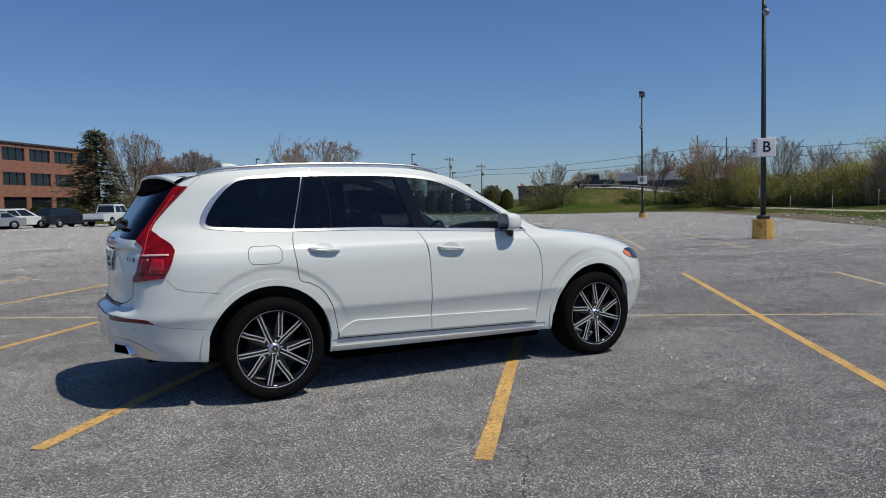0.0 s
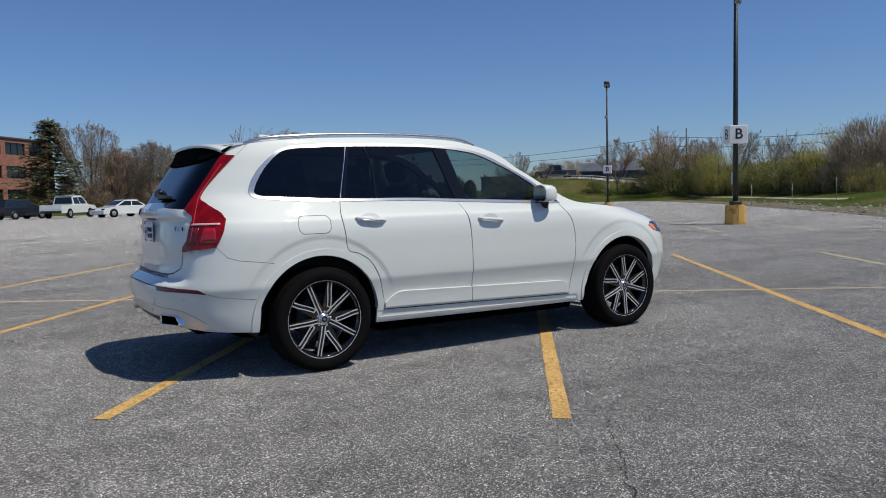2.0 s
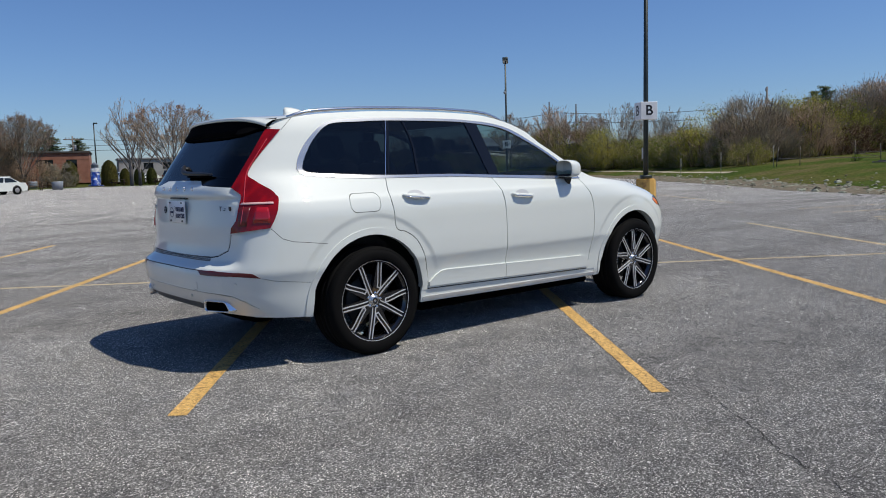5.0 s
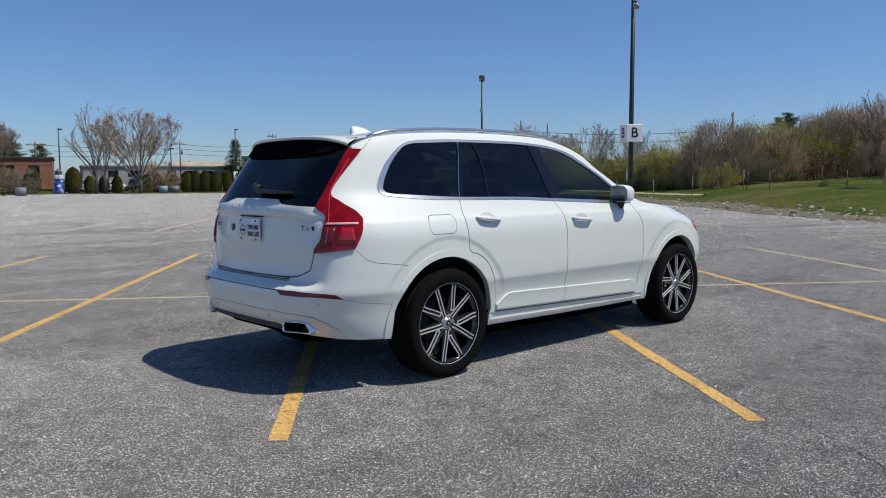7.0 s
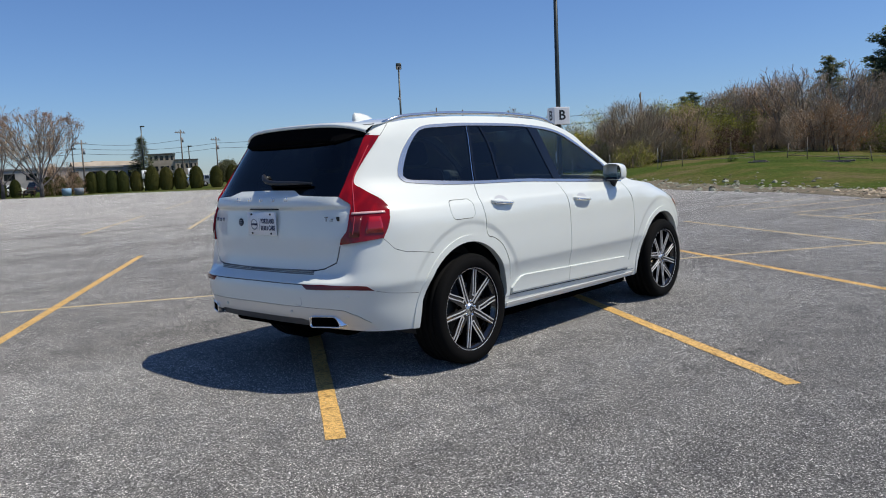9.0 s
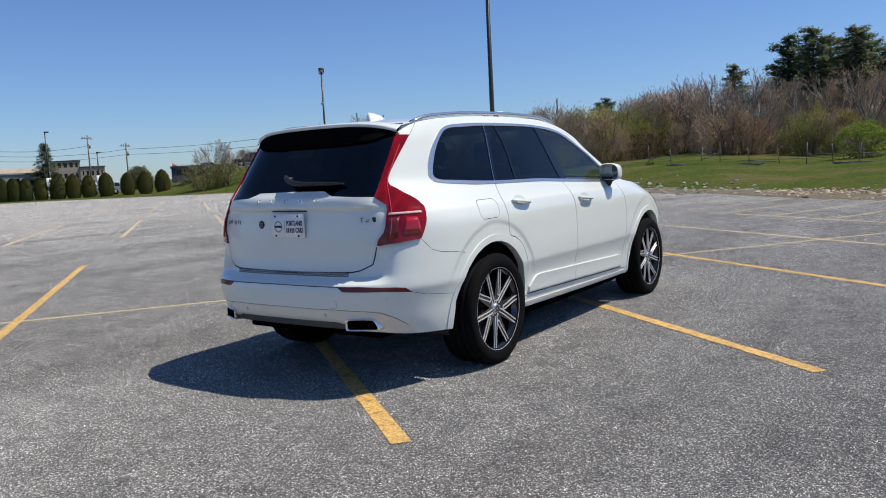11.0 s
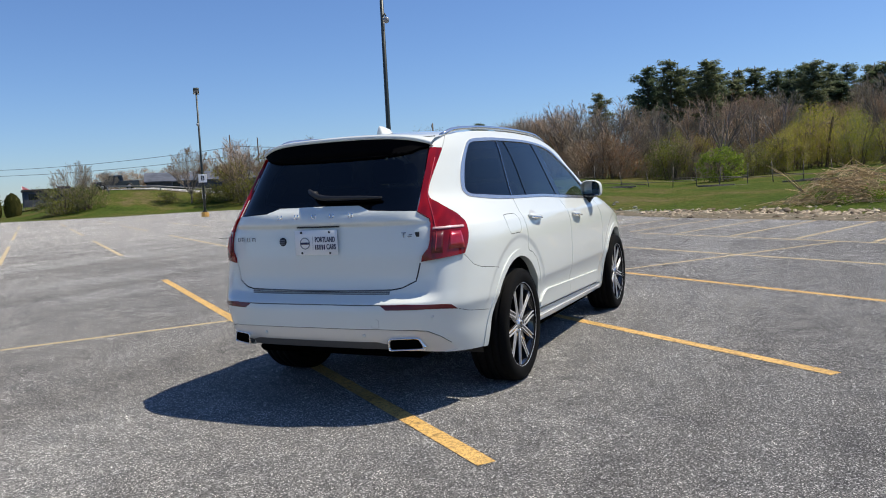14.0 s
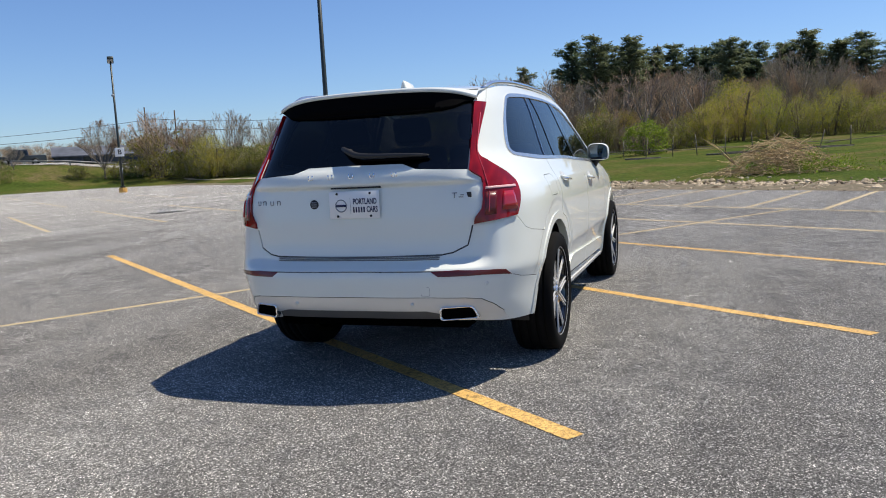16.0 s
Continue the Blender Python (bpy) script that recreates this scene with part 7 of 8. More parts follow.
# ---- rubble along the lot's edge, brush pile, fence ----
def rock_strip(name, label, line, width, count, size, seed):
    rnd = random.Random(seed)
    verts, faces = [], []
    for _ in range(count):
        t = rnd.random() * (len(line) - 1)
        i = int(t)
        x = line[i][0] + (line[i + 1][0] - line[i][0]) * (t - i) + rnd.gauss(0, width)
        y = line[i][1] + (line[i + 1][1] - line[i][1]) * (t - i) + rnd.gauss(0, width)
        if rnd.random() < 0.55 * (0.5 + 0.5 * math.sin(x * 2.1 + math.sin(y * 1.7) * 2.0)):    # bare gaps between the heaps
            continue
        s = size * min(rnd.lognormvariate(-0.15, 0.75), 3.0)
        z = terrain(x, y) - 0.25 * s
        k = len(verts)
        a0, thin = rnd.uniform(0, 6.28), rnd.uniform(0.45, 0.95)
        for zz, rr in ((0.0, 1.0), (0.55, 0.85), (0.9, 0.35)):
            for j in range(6):
                q = rr * rnd.uniform(0.75, 1.2) * s
                u, w = q * math.cos(j * math.pi / 3), q * thin * math.sin(j * math.pi / 3)
                verts.append((x + u * math.cos(a0) - w * math.sin(a0), y + u * math.sin(a0) + w * math.cos(a0), z + zz * s * thin * rnd.uniform(0.55, 1.05)))
        for u in (0, 6):
            faces += [(k + u + j, k + u + (j + 1) % 6, k + u + 6 + (j + 1) % 6, k + u + 6 + j) for j in range(6)]
        faces.append(tuple(k + 12 + j for j in range(6)))
    return thing(name, label, "rocks", kind="stuff", data=mesh_of(name, verts, faces, ROCK, flat=True))


rock_strip("rock_rubble", "pale broken rocks along the edge of the asphalt", [(14.6, -13.0), (16.9, -9.0), (18.5, -5.4), (20.3, -2.8), (22.1, -0.4), (24.0, 1.8)], 0.90, 2700, 0.056, 1)
rock_strip("rock_rubble", "scattered pale rocks on the rough verge", [(24.2, 2.2), (28.5, 8.5), (35.0, 15.0), (41.5, 22.5), (50.0, 32.5)], 0.9, 1900, 0.058, 2)
rock_strip("small_stones", "small pale stones in the grass", [(20.0, -5.0), (25.0, 1.5), (29.0, 6.0), (35.0, 12.0)], 1.0, 260, 0.05, 3)
rock_strip("gravel_patch", "bare gravel between the rocks", [(15.5, -9.0), (17.2, -5.2), (19.3, -2.4), (22.4, 1.6)], 0.45, 1500, 0.03, 4)

# bare soil along the broken edge of the asphalt
verts = []
soil_line = curve_through([(10.6, -26.0), (13.6, -14.0), (15.9, -7.0), (18.6, -2.6), (21.2, 0.6), (24.6, 3.6), (27.6, 8.0), (32.9, 13.6), (40.0, 22.2), (48.5, 32.2), (60.5, 50.0)], 12)
for i, (x, y) in enumerate(soil_line):
    a, b = soil_line[max(i - 1, 0)], soil_line[min(i + 1, len(soil_line) - 1)]
    side = Vector((b[1] - a[1], a[0] - b[0], 0)).normalized()
    for k in range(5):
        off = (k - 1.6) * 1.05 * (1 + 0.45 * noise.noise(Vector((x * 0.5, y * 0.5, k))))
        q = Vector((x, y, 0)) + side * off
        verts.append((q.x, q.y, terrain(q.x, q.y) + (-0.035, -0.012, 0.03, 0.0, -0.09)[k] + 0.03 * noise.noise(q * 1.7)))
n = len(soil_line)
thing("soil_verge", "strip of bare brown soil beside the asphalt", "soil", kind="structure",
      data=mesh_of("soil_verge", verts, [(5 * i + k, 5 * i + 5 + k, 5 * i + 6 + k, 5 * i + 1 + k) for i in range(n - 1) for k in range(4)], SOIL))

rnd = random.Random(8)
pieces = []
for _ in range(900):
    cx, cy = rnd.gauss(0, 0.65), rnd.gauss(0, 0.95)
    hgt = max(0.05, 1.30 - (cx / 1.4) ** 2 - (cy / 1.75) ** 2)
    z = rnd.uniform(0.0, hgt)
    a = rnd.uniform(0, 6.28)
    l = rnd.uniform(0.3, 1.3)
    d = Vector((0.6 * math.cos(a), math.sin(a), rnd.gauss(0.05, 0.30) - 0.25 * cy * math.sin(a) / 2)) * l
    p = Vector((cx, cy, z))
    pieces.append(tube([p - d * 0.5, p + Vector((0, 0, 0.05)), p + d * 0.5], [0.010, 0.009, 0.004], 3, cap=False))
for a, l in ((2.2, 1.6), (2.5, 1.2), (0.9, 1.3), (1.9, 1.0)):
    p = Vector((-0.2, 1.4, 0.3))
    pieces.append(tube([p, p + Vector((-0.1, math.sin(a) * l * 0.6, l * 0.5)), p + Vector((-0.2, math.sin(a) * l, l * 0.7))], [0.02, 0.012, 0.004], 4, cap=False))
pile = thing("brush_pile", "heap of dry cut branches with green weeds", "brush pile", at=pose(25.2, -4.3, terrain(25.2, -4.3) - 0.03))
tagged(part("cut_branch", mesh_of("cut_branch", *merge(*pieces), STRAW, flat=True), pile), kind="stuff")
centres = [(rnd.gauss(-0.7, 0.5), rnd.gauss(-1.2, 1.1), abs(rnd.gauss(0.14, 0.20))) for _ in range(70)]
part("weed_cover", mesh_of("weed_cover", *leaf_cloud(4, centres, 1900, 0.07, 0.12), BRIGHT_GREEN, flat=True), pile)

fence = thing("wire_fence", "old garden fence of thin posts and sagging rails", "fence")
line = [(46.5, 17.5), (46.8, 13.0), (46.3, 9.5), (46.0, 6.0), (45.8, 3.0), (45.5, 0.0), (45.0, -3.0), (44.5, -6.0), (44.0, -9.5), (43.5, -13.0)]
rnd = random.Random(12)
tops = []
for x, y in line:
    for k in range(2):
        px_, py_ = x + rnd.gauss(0, 0.3), y + k * 1.6 + rnd.gauss(0, 0.2)
        z = terrain(px_, py_) - 0.15
        h = rnd.uniform(1.0, 1.5)
        t = Vector((px_ + rnd.gauss(0, 0.12), py_ + rnd.gauss(0, 0.12), z + h))
        part("post", mesh_of("post", *tube([(px_, py_, z), t], [0.028, 0.022], 6), OLD_WOOD), fence)
        tops.append(t)
for a, b in zip(tops, tops[1:]):
    part("rail", mesh_of("rail", *tube([a - Vector((0, 0, 0.75)), b - Vector((0, 0, 0.8))], 0.018, 4), OLD_WOOD), fence)
for x, y, l, a in ((44.0, 7.5, 2.6, 80), (44.2, 1.5, 3.5, 95), (43.5, -3.5, 3.0, 85), (43.0, -8.0, 4.0, 92), (43.5, 11.5, 1.6, 60)):
    log = thing("timber_stack", "low stack of old weathered timber in the grass", "timber", at=pose(x, y, terrain(x, y) - 0.09, 0, 0, a))
    for k in range(4):
        part("beam", from_bm("beam", box((l * rnd.uniform(0.5, 0.9), 0.12, 0.09), (rnd.uniform(-0.4, 0.4), 0.14 * (k - 1.5), 0.05 + (0.06 if k == 1 else 0)), 0.01), OLD_WOOD), log).matrix_basis = pose(0, 0, 0, 0, 0, rnd.gauss(0, 4))
for x, y in ((43.5, 27.5), (44.3, 25.0), (45.2, 22.5), (46.5, 19.5)):
    stake = thing("marker_stake", "thin pale marker stake in the verge", "stake", "marker stakes on the verge", at=pose(x, y, terrain(x, y) - 0.1))
    part("rod", mesh_of("rod", *tube([(0, 0, 0), (0, 0, 1.5)], 0.018, 6), STAKE_GREY), stake)


# ---- buildings ----
def office(name, label, a, b, z0, z1, depth, floors, bays, mat, win_h, pier, roof_mat, category="building", first=0.45):
    """Block with real recessed windows in its front and one end: one frame and pane object per window."""
    a, b = Vector((*a, 0)), Vector((*b, 0))
    d = (b - a)
    length = d.length
    away = Vector((d.y, -d.x, 0)).normalized()
    if away.dot(a) < 0:
        away = -away
    house = thing(name, label, category)
    m = Matrix.Identity(4)
    house.matrix_basis = Matrix((( d.x / length, away.x, 0, a.x), (d.y / length, away.y, 0, a.y), (0, 0, 1, z0), (0, 0, 0, 1)))
    height = z1 - z0
    storey = height / floors
    bay = length / bays
    # front wall as piers and spandrels so that the windows are openings
    bands, z = [], 0.0
    for k in range(floors):
        zb = k * storey + storey * first
        bands.append((z, zb))
        z = zb + win_h
    bands.append((z, height))
    for lo, hi in bands:
        part("wall", from_bm("wall", box((length, 0.35, hi - lo), (length / 2, 0.175, (lo + hi) / 2)), mat, flat=True), house)
    for k in range(floors):
        zb = k * storey + storey * first
        for i in range(bays + 1):
            part("pier", from_bm("pier", box((pier, 0.33, win_h), (min(max(i * bay, pier / 2), length - pier / 2), 0.185, zb + win_h / 2)), mat, flat=True), house)
        for i in range(bays):
            w = bay - pier
            win = part("window", from_bm("window", box((w + 0.1, 0.02, win_h + 0.1), (i * bay + bay / 2, 0.24, zb + win_h / 2)), DARK_GLASS, flat=True), house)
            for j in range(4):
                part("mullion", from_bm("mullion", box((0.07, 0.06, win_h), (i * bay + pier / 2 + w * j / 3, 0.20, zb + win_h / 2)), SIGN_BLACK, flat=True), win)
    body = box((length, depth - 0.4, height - 0.02), (length / 2, depth / 2 + 0.2, height / 2 - 0.02))
    part("wall", from_bm("wall", body, mat, flat=True), house)
    part("roof", from_bm("roof", box((length + 0.3, depth + 0.3, 0.25), (length / 2, depth / 2 - 0.02, height + 0.125), 0.02), roof_mat, flat=True), house)
    return house


office("brick_office", "three-storey red brick office with dark window bands", (-20.0, 90.0), (9.5, 128.5), 0.6, 10.7, 16, 3, 9, BRICK, 1.75, 0.95, DARK_ROOF, first=0.33)
office("low_brick_building", "low red brick building with small dark windows", (15.0, 114.5), (29.5, 110.0), 0.4, 4.6, 12, 1, 4, BRICK, 1.2, 1.6, DARK_ROOF, first=0.5)
office("distant_office", "distant tan office block with rows of windows", (91.6, 171.8), (97.0, 168.7), 2.5, 7.5, 10, 2, 5, TAN_WALL, 1.1, 0.5, DARK_ROOF)
office("distant_office", "distant tan low wing of an office block", (96.8, 168.5), (101.5, 166.0), 2.5, 6.0, 10, 1, 5, TAN_WALL, 1.1, 0.5, DARK_ROOF)
office("dark_shop", "dark flat-roofed shop behind the bank", (66.5, 93.0), (73.5, 88.0), 1.4, 3.55, 8, 1, 4, SLATE_WALL, 0.8, 0.6, DARK_ROOF)
office("grey_building", "long low grey building behind the hedge", (36.0, 118.0), (58.0, 112.0), 0.9, 3.7, 8, 1, 8, GREY_WALL, 1.0, 1.4, GREY_ROOF)


def gable_house(x, y, z, w, d, h, rise, turn, wall, roof, label):
    house = thing("gable_house", label, "house", at=pose(x, y, z, 0, 0, turn))
    part("wall", mesh_of("wall", [(-w / 2, -d / 2, 0), (w / 2, -d / 2, 0), (w / 2, d / 2, 0), (-w / 2, d / 2, 0), (-w / 2, -d / 2, h), (w / 2, -d / 2, h), (w / 2, d / 2, h), (-w / 2, d / 2, h), (-w / 2, 0, h + rise), (w / 2, 0, h + rise)],
                          [(0, 1, 5, 4), (2, 3, 7, 6), (1, 2, 6, 9, 5), (3, 0, 4, 8, 7)], wall, flat=True), house)
    for s in (-1, 1):
        o = 0.3
        part("roof", mesh_of("roof", [(-w / 2 - o, s * (d / 2 + o), h - o * rise / d * 2), (w / 2 + o, s * (d / 2 + o), h - o * rise / d * 2), (w / 2 + o, 0, h + rise), (-w / 2 - o, 0, h + rise),
                                      (-w / 2 - o, s * (d / 2 + o), h + 0.15 - o * rise / d * 2), (w / 2 + o, s * (d / 2 + o), h + 0.15 - o * rise / d * 2), (w / 2 + o, 0, h + rise + 0.15), (-w / 2 - o, 0, h + rise + 0.15)],
                             [(0, 1, 2, 3), (4, 5, 6, 7), (0, 1, 5, 4), (1, 2, 6, 5), (3, 0, 4, 7)], roof, flat=True), house)
    for k in (-0.25, 0.25):
        part("window", from_bm("window", box((0.9, 0.08, 1.0), (k * w, -d / 2 - 0.02, h * 0.55), 0.01), DARK_GLASS, flat=True), house)
        part("window", from_bm("window", box((0.08, 0.8, 1.0), (-w / 2 - 0.02, k * d, h * 0.55), 0.01), DARK_GLASS, flat=True), house)


gable_house(71.0, 6.2, 1.3, 3.4, 4.0, 1.7, 1.0, 20, BROWN_WALL, GREY_ROOF, "small dark brown house among the trees")
gable_house(62.0, 131.0, 0.8, 9.0, 8.0, 2.6, 1.6, 30, PALE_WALL, TAN_WALL, "white house with a tan roof behind the hedge")
gable_house(57.0, 122.0, 0.8, 10.0, 8.0, 2.4, 1.5, -15, PALE_WALL, TAN_WALL, "pale low house with a tan roof")

gable_house(80.0, 73.5, 2.9, 15.0, 9.0, 1.0, 1.2, -45, SLATE_WALL, SLATE_WALL, "long low shed with a slate grey roof above the bank")

flag = thing("flag_pole", "slim white pole with a red and white flag", "flag pole", at=pose(72.1, 100.7, terrain(72.1, 100.7)))
part("pole", mesh_of("pole", *tube([(0, 0, 0), (0, 0, 3.6)], [0.06, 0.03], 6), SIGN_WHITE), flag)
fv = [(0.15 * i, 0.05 * math.sin(i), 2.9 - 0.07 * i + 0.8 * j) for i in range(9) for j in range(2)]
part("flag", mesh_of("flag", fv, [(2 * i, 2 * i + 2, 2 * i + 3, 2 * i + 1) for i in range(8)], FLAG_RED), flag)

# road on top of the bank with guard rail
road_line = [(60.5, 76.0), (64.0, 72.0), (69.0, 65.5), (74.0, 58.0), (79.0, 49.0)]
verts = []
for x, y in curve_through(road_line, 6):
    out = Vector((x, y, 0)).normalized()
    for k in (2.6, 4.6, 6.6):
        verts.append((x + out.x * k, y + out.y * k, ground_z(x + out.x * k, y + out.y * k) + 0.05))
count = len(verts) // 3
thing("road", "pale asphalt road along the top of the bank", "road", kind="structure",
      data=mesh_of("road", verts, [(3 * i + k, 3 * i + 3 + k, 3 * i + 4 + k, 3 * i + 1 + k) for i in range(count - 1) for k in (0, 1)], ASPHALT))
rail = thing("guard_rail", "pale guard rail along the road on the bank", "guard rail")
pts = [(55.5, 64.5), (59.0, 60.5), (63.5, 54.0), (68.0, 47.0)]
top_pts = [(x * 1.16, y * 1.16, ground_z(x * 1.16, y * 1.16) + 0.50) for x, y in pts]
part("beam", mesh_of("beam", *tube(top_pts, 0.09, 4), GREY_ROOF), rail)
for x, y, z in top_pts:
    part("post", from_bm("post", box((0.12, 0.12, 0.8), (x, y, z - 0.3), 0.01), GREY_PRINT), rail)

# painted drum-shaped post, picnic tables and barrels on the strip
post = thing("painted_post", "blue and white painted cylinder post on a round base", "post", at=pose(26.1, 96.0, 0.05))
part("drum", mesh_of("drum", *lathe([(0.9, 0), (0.9, 0.12), (0.55, 0.14), (0.55, 1.7), (0.50, 1.75)], 20, "z"), POST_BLUE), post)
part("band", mesh_of("band", *lathe([(0.52, 1.75), (0.52, 2.15), (0.42, 2.2)], 20, "z"), SIGN_WHITE), post)
part("cap", mesh_of("cap", *lathe([(0.45, 2.2), (0.40, 2.5), (0.48, 2.55), (0.2, 2.85), (0.01, 3.0)], 20, "z"), GREY_PRINT), post)


def picnic_table(x, y, turn):
    t = thing("picnic_table", "dark wooden picnic table with benches", "table", "picnic tables on the strip", at=pose(x, y, 0.02, 0, 0, turn))
    part("tabletop", from_bm("tabletop", box((1.8, 0.75, 0.05), (0, 0, 0.75), 0.01), BROWN_WALL), t)
    for s in (-1, 1):
        part("bench", from_bm("bench", box((1.8, 0.26, 0.05), (0, s * 0.7, 0.44), 0.01), BROWN_WALL), t)
        part("leg", from_bm("leg", box((0.09, 1.5, 0.09), (s * 0.65, 0, 0.40), 0.01), BROWN_WALL), t)
        part("leg", from_bm("leg", box((0.09, 0.09, 0.75), (s * 0.65, 0.3, 0.37), 0.01), BROWN_WALL), t)
        part("leg", from_bm("leg", box((0.09, 0.09, 0.75), (s * 0.65, -0.3, 0.37), 0.01), BROWN_WALL), t)


for x, y, a in ((28.6, 95.5, 20), (33.0, 92.5, 10), (20.0, 90.5, 35), (12.8, 79.0, 15), (15.5, 79.5, 5), (17.6, 95.0, 0)):
    picnic_table(x, y, a)
for x, y, mat, lab in ((19.3, 97.5, GREY_PRINT, "grey round litter drum on the grass"), (36.5, 90.0, PALE_BLUE, "pale blue drum on the grass"), (38.2, 90.5, GREY_PRINT, "grey planter drum on the grass"), (17.9, 80.5, GREY_PRINT, "grey round litter drum on the grass")):
    drum = thing("litter_drum", lab, "drum", at=pose(x, y, 0.0))
    part("drum", mesh_of("drum", *lathe([(0.001, 0), (0.5, 0), (0.55, 0.8), (0.5, 0.85), (0.001, 0.8)], 16, "z"), mat), drum)


# ---- parked cars far off ----
def parked_car(kind, x, y, turn, paint, label, z=0.0):
    shapes = {  # length, width, lower body profile, cabin profile (x along, z)
        "sedan": (4.75, 1.76, [(-2.3, 0.28), (-2.36, 0.62), (-2.2, 0.92), (-1.5, 0.96), (1.0, 0.93), (2.05, 0.78), (2.36, 0.60), (2.36, 0.28)], [(-1.75, 0.94), (-0.95, 1.38), (0.15, 1.45), (1.25, 0.92)]),
        "suv": (4.65, 1.80, [(-2.25, 0.32), (-2.32, 0.70), (-2.25, 1.02), (-1.5, 1.05), (1.0, 1.02), (2.0, 0.94), (2.32, 0.70), (2.32, 0.32)], [(-2.22, 1.02), (-1.95, 1.62), (0.15, 1.70), (1.2, 1.00)]),
        "pickup": (5.8, 1.98, [(-2.9, 0.45), (-2.92, 0.80), (-2.9, 1.15), (-0.9, 1.15), (1.3, 1.15), (2.6, 1.08), (2.9, 0.80), (2.9, 0.45)], [(-0.95, 1.14), (-0.80, 1.85), (0.7, 1.92), (1.5, 1.13)]),
    }
    length, width, low, cab = shapes[kind]
    vehicle = thing("parked_" + kind, label, "car", "cars parked far off on the lot", at=pose(x, y, z, 0, 0, turn))
    v, f = [], []
    prof = low
    n = len(prof)
    for k, yy in enumerate((-0.5, -0.46, 0.46, 0.5)):
        s = 0.985 if k in (0, 3) else 1.0
        v += [(px_ * s, yy * width, 0.3 + (pz_ - 0.3) * (0.97 if k in (0, 3) else 1)) for px_, pz_ in prof]
    for k in range(3):
        f += [(k * n + i, k * n + (i + 1) % n, (k + 1) * n + (i + 1) % n, (k + 1) * n + i) for i in range(n)]
    f += [tuple(range(n))[::-1], tuple(range(3 * n, 4 * n))]
    part("body", mesh_of("body", v, f, paint, flat=True), vehicle)
    m = len(cab)
    yc = lambda z: 0.47 * width - 0.22 * (z - cab[0][1])
    at = lambda u, v: tuple((1 - v) * ((1 - u) * p0 + u * p1) + v * ((1 - u) * q0 + u * q1) for p0, p1, q0, q1 in zip(cab[0], cab[3], cab[1], cab[2]))
    cv = [(px_, -yc(pz_), pz_) for px_, pz_ in cab] + [(px_, yc(pz_), pz_) for px_, pz_ in cab]
    cabin = part("cabin", mesh_of("cabin", cv, [tuple(range(m))[::-1], tuple(range(m, 2 * m))] + [(i, (i + 1) % m, (i + 1) % m + m, i + m) for i in range(m)], paint, flat=True), vehicle)
    r0, r1 = cab[1], cab[2]
    part("roof", from_bm("roof", box((r1[0] - r0[0] + 0.10, 2 * yc(r1[1]) + 0.02, 0.06), ((r0[0] + r1[0]) / 2, 0, (r0[1] + r1[1]) / 2 + 0.012), 0.028, 2), paint), vehicle)
    for s in (-1, 1):
        for u0, u1 in ((0.06, 0.46), (0.50, 0.93)) if kind != "suv" else ((0.05, 0.28), (0.31, 0.60), (0.63, 0.94)):
            q = [at(u, v) for u, v in ((u0, 0.10), (u1, 0.10), (u1, 0.86), (u0, 0.86))]
            pane = [(px_, s * (yc(pz_) + 0.012), pz_) for px_, pz_ in q] + [(px_, s * (yc(pz_) - 0.01), pz_) for px_, pz_ in q]
            part("window", mesh_of("window", pane, [(0, 1, 2, 3), (4, 7, 6, 5), (0, 4, 5, 1), (1, 5, 6, 2), (2, 6, 7, 3), (3, 7, 4, 0)], DARK_GLASS, flat=True), cabin)
    for i, j, push in ((0, 1, -0.014), (3, 2, 0.014)):
        a, b = cab[i], cab[j]
        q = [(a[0] + (b[0] - a[0]) * v + push, a[1] + (b[1] - a[1]) * v + 0.008, k * (yc(a[1] + (b[1] - a[1]) * v) - 0.10)) for v, k in ((0.12, -1), (0.12, 1), (0.88, 1), (0.88, -1))]
        pane = [(x_, y_, z_) for x_, z_, y_ in q] + [(x_ - 1.5 * push, y_, z_ - 0.008) for x_, z_, y_ in q]
        part("window", mesh_of("window", pane, [(0, 1, 2, 3), (4, 7, 6, 5), (0, 4, 5, 1), (1, 5, 6, 2), (2, 6, 7, 3), (3, 7, 4, 0)], DARK_GLASS, flat=True), cabin)
    for s in (-1, 1):
        for wx in (-0.285 * length, 0.295 * length):
            arch = lathe([(0.001, 0.0), (0.47 if kind == "pickup" else 0.40, 0.0), (0.47 if kind == "pickup" else 0.40, -0.05)], 20)
            part("wheel_arch", mesh_of("wheel_arch", *arch, BLACK), vehicle).matrix_basis = pose(wx, s * (width / 2 + 0.006), 0.37 if kind == "pickup" else 0.34, 0, 0, 0 if s == 1 else 180)
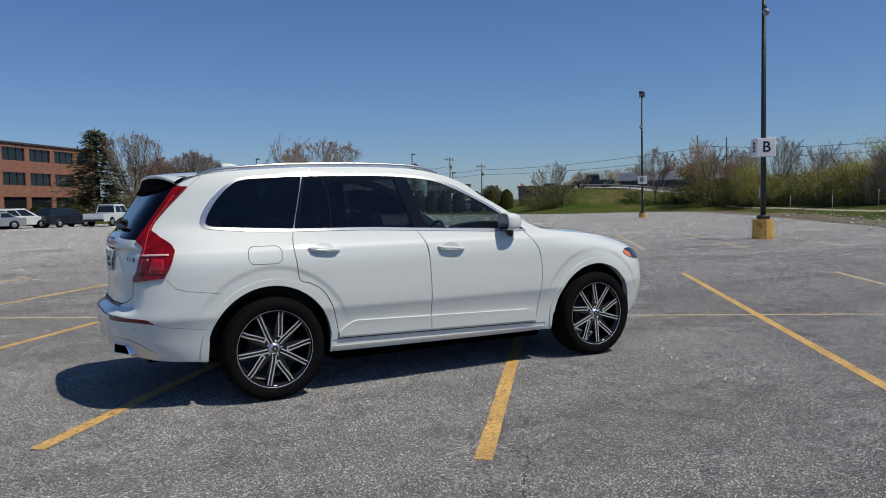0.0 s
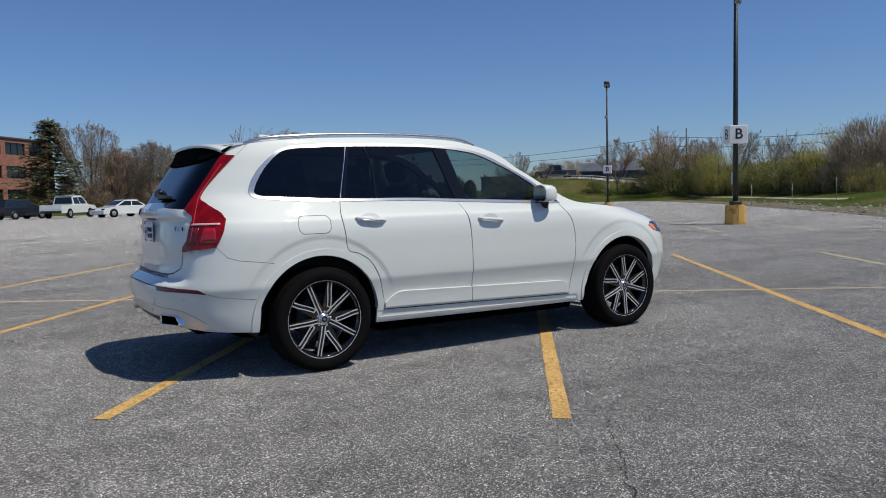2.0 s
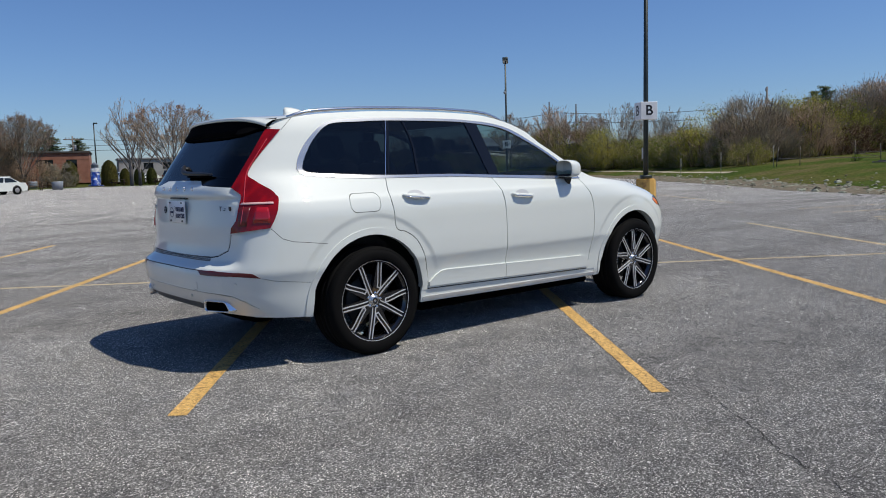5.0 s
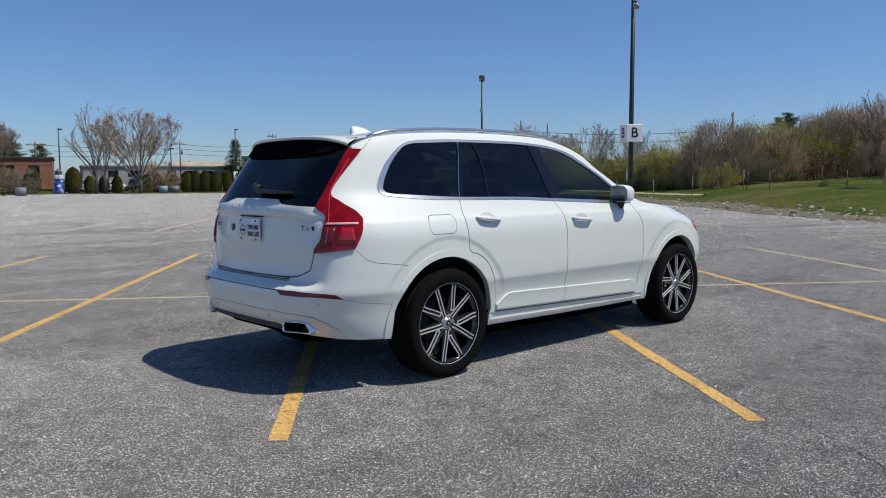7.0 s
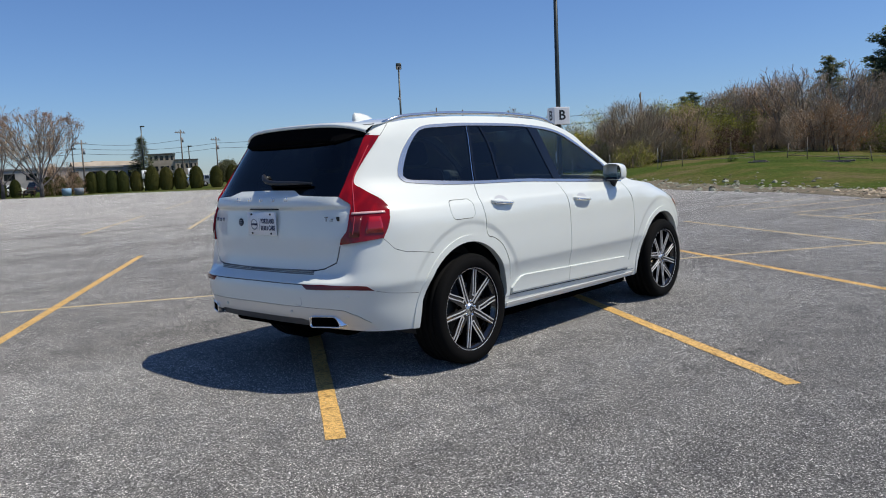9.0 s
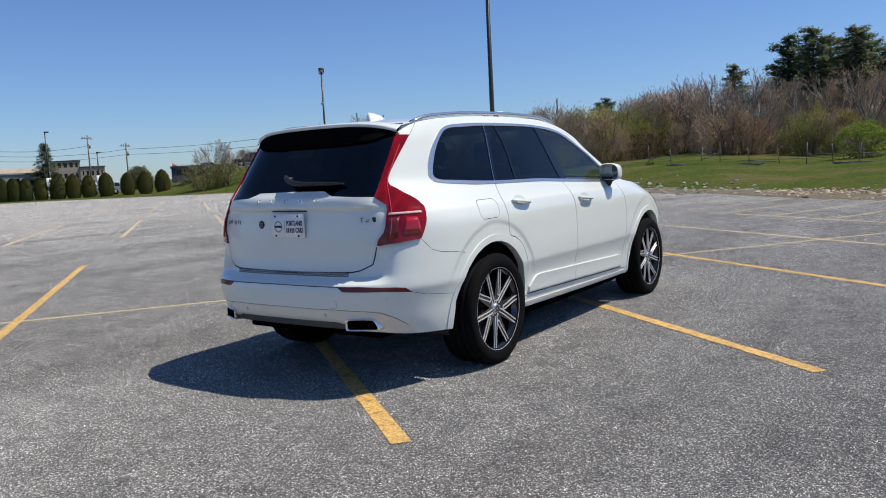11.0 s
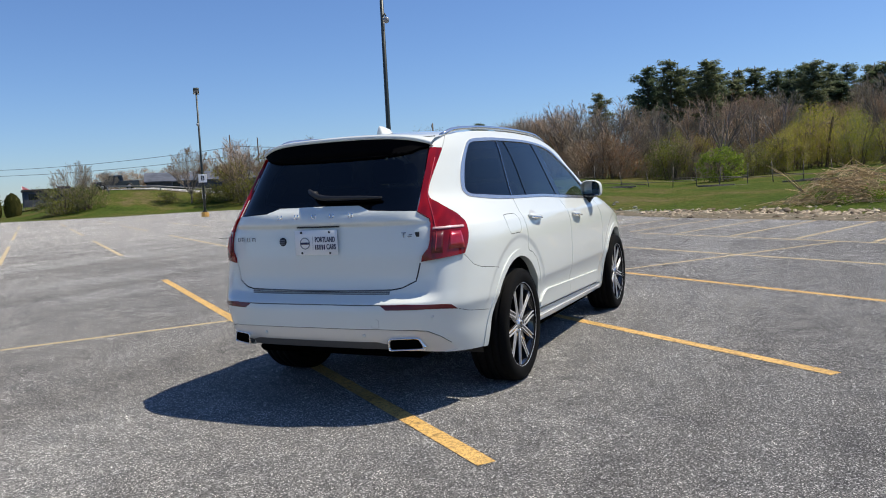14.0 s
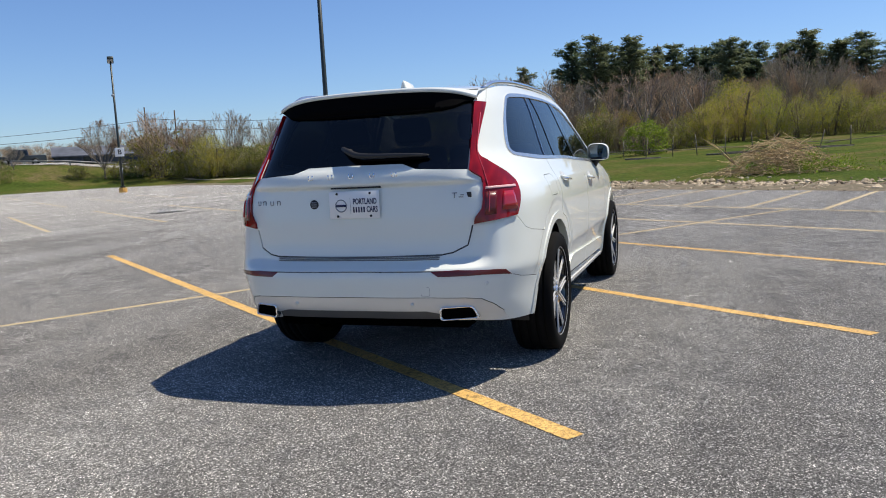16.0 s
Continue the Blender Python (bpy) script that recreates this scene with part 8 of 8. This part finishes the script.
        for wx in (-0.285 * length, 0.295 * length):
            r = 0.40 if kind == "pickup" else 0.34
            wheel = part("wheel", mesh_of("wheel", *lathe([(0.001, 0.10), (r * 0.6, 0.11), (r * 0.95, 0.10), (r, 0.05), (r, -0.08), (r * 0.9, -0.1)], 20), RUBBER), vehicle)
            wheel.matrix_basis = pose(wx, s * (width / 2 - 0.075), r, 0, 0, 0 if s == 1 else 180)
            part("rim", mesh_of("rim", *lathe([(0.001, 0.115), (r * 0.58, 0.118), (r * 0.62, 0.10)], 16), FAR_RIM), wheel)
        part("tail_light", from_bm("tail_light", box((0.06, 0.22, 0.22), (low[1][0] + 0.06, s * (width / 2 - 0.16), low[2][1] - 0.16), 0.01), RED_LENS), vehicle)
        part("headlight", from_bm("headlight", box((0.12, 0.36, 0.14), (low[5][0] + 0.20, s * (width / 2 - 0.22), low[6][1] + 0.08), 0.02), LAMP_GLASS), vehicle)
    part("bumper", from_bm("bumper", box((0.12, width * 0.94, 0.2), (low[0][0] + 0.02, 0, low[0][1] + 0.1), 0.03), BLACK if kind != "sedan" else paint), vehicle)
    if kind == "pickup":
        part("bed_floor", from_bm("bed_floor", box((1.8, 1.6, 0.02), (-1.95, 0, 1.162)), BLACK), vehicle)


parked_car("suv", -1.5, 68.6, 12, WHITE_PAINT, "white crossover parked near the brick office")
parked_car("sedan", -3.6, 66.5, 200, SILVER_PAINT, "silver hatchback parked near the brick office")
parked_car("suv", 1.9, 69.3, 38, DARK_PAINT, "dark blue crossover parked on the asphalt")
parked_car("pickup", 5.6, 68.4, 55, WHITE_PAINT, "white pickup truck parked on the asphalt")
parked_car("sedan", 9.3, 64.4, 205, WHITE_PAINT, "white sedan parked on the asphalt facing the aisle")
for x, y, a, paint in ((35.5, 104.0, 20, WHITE_PAINT), (39.5, 103.0, 15, DARK_PAINT), (31.0, 105.0, 200, SILVER_PAINT), (44.0, 101.5, 20, DARK_PAINT), (57.0, 95.5, 160, SILVER_PAINT), (50.0, 98.5, 15, WHITE_PAINT), (73.0, 93.0, 140, WHITE_PAINT)):
    parked_car("suv" if paint is not WHITE_PAINT else "sedan", x, y, a, paint, "car parked in the row behind the hedge", terrain(x, y))

parked_car("pickup", 71.0, 80.5, 135, DARK_PAINT, "dark pickup truck parked on the road above the bank", terrain(71.0, 80.5))
parked_car("pickup", 66.5, 85.0, 320, DARK_PAINT, "dark pickup truck parked behind the guard rail", terrain(66.5, 85.0))
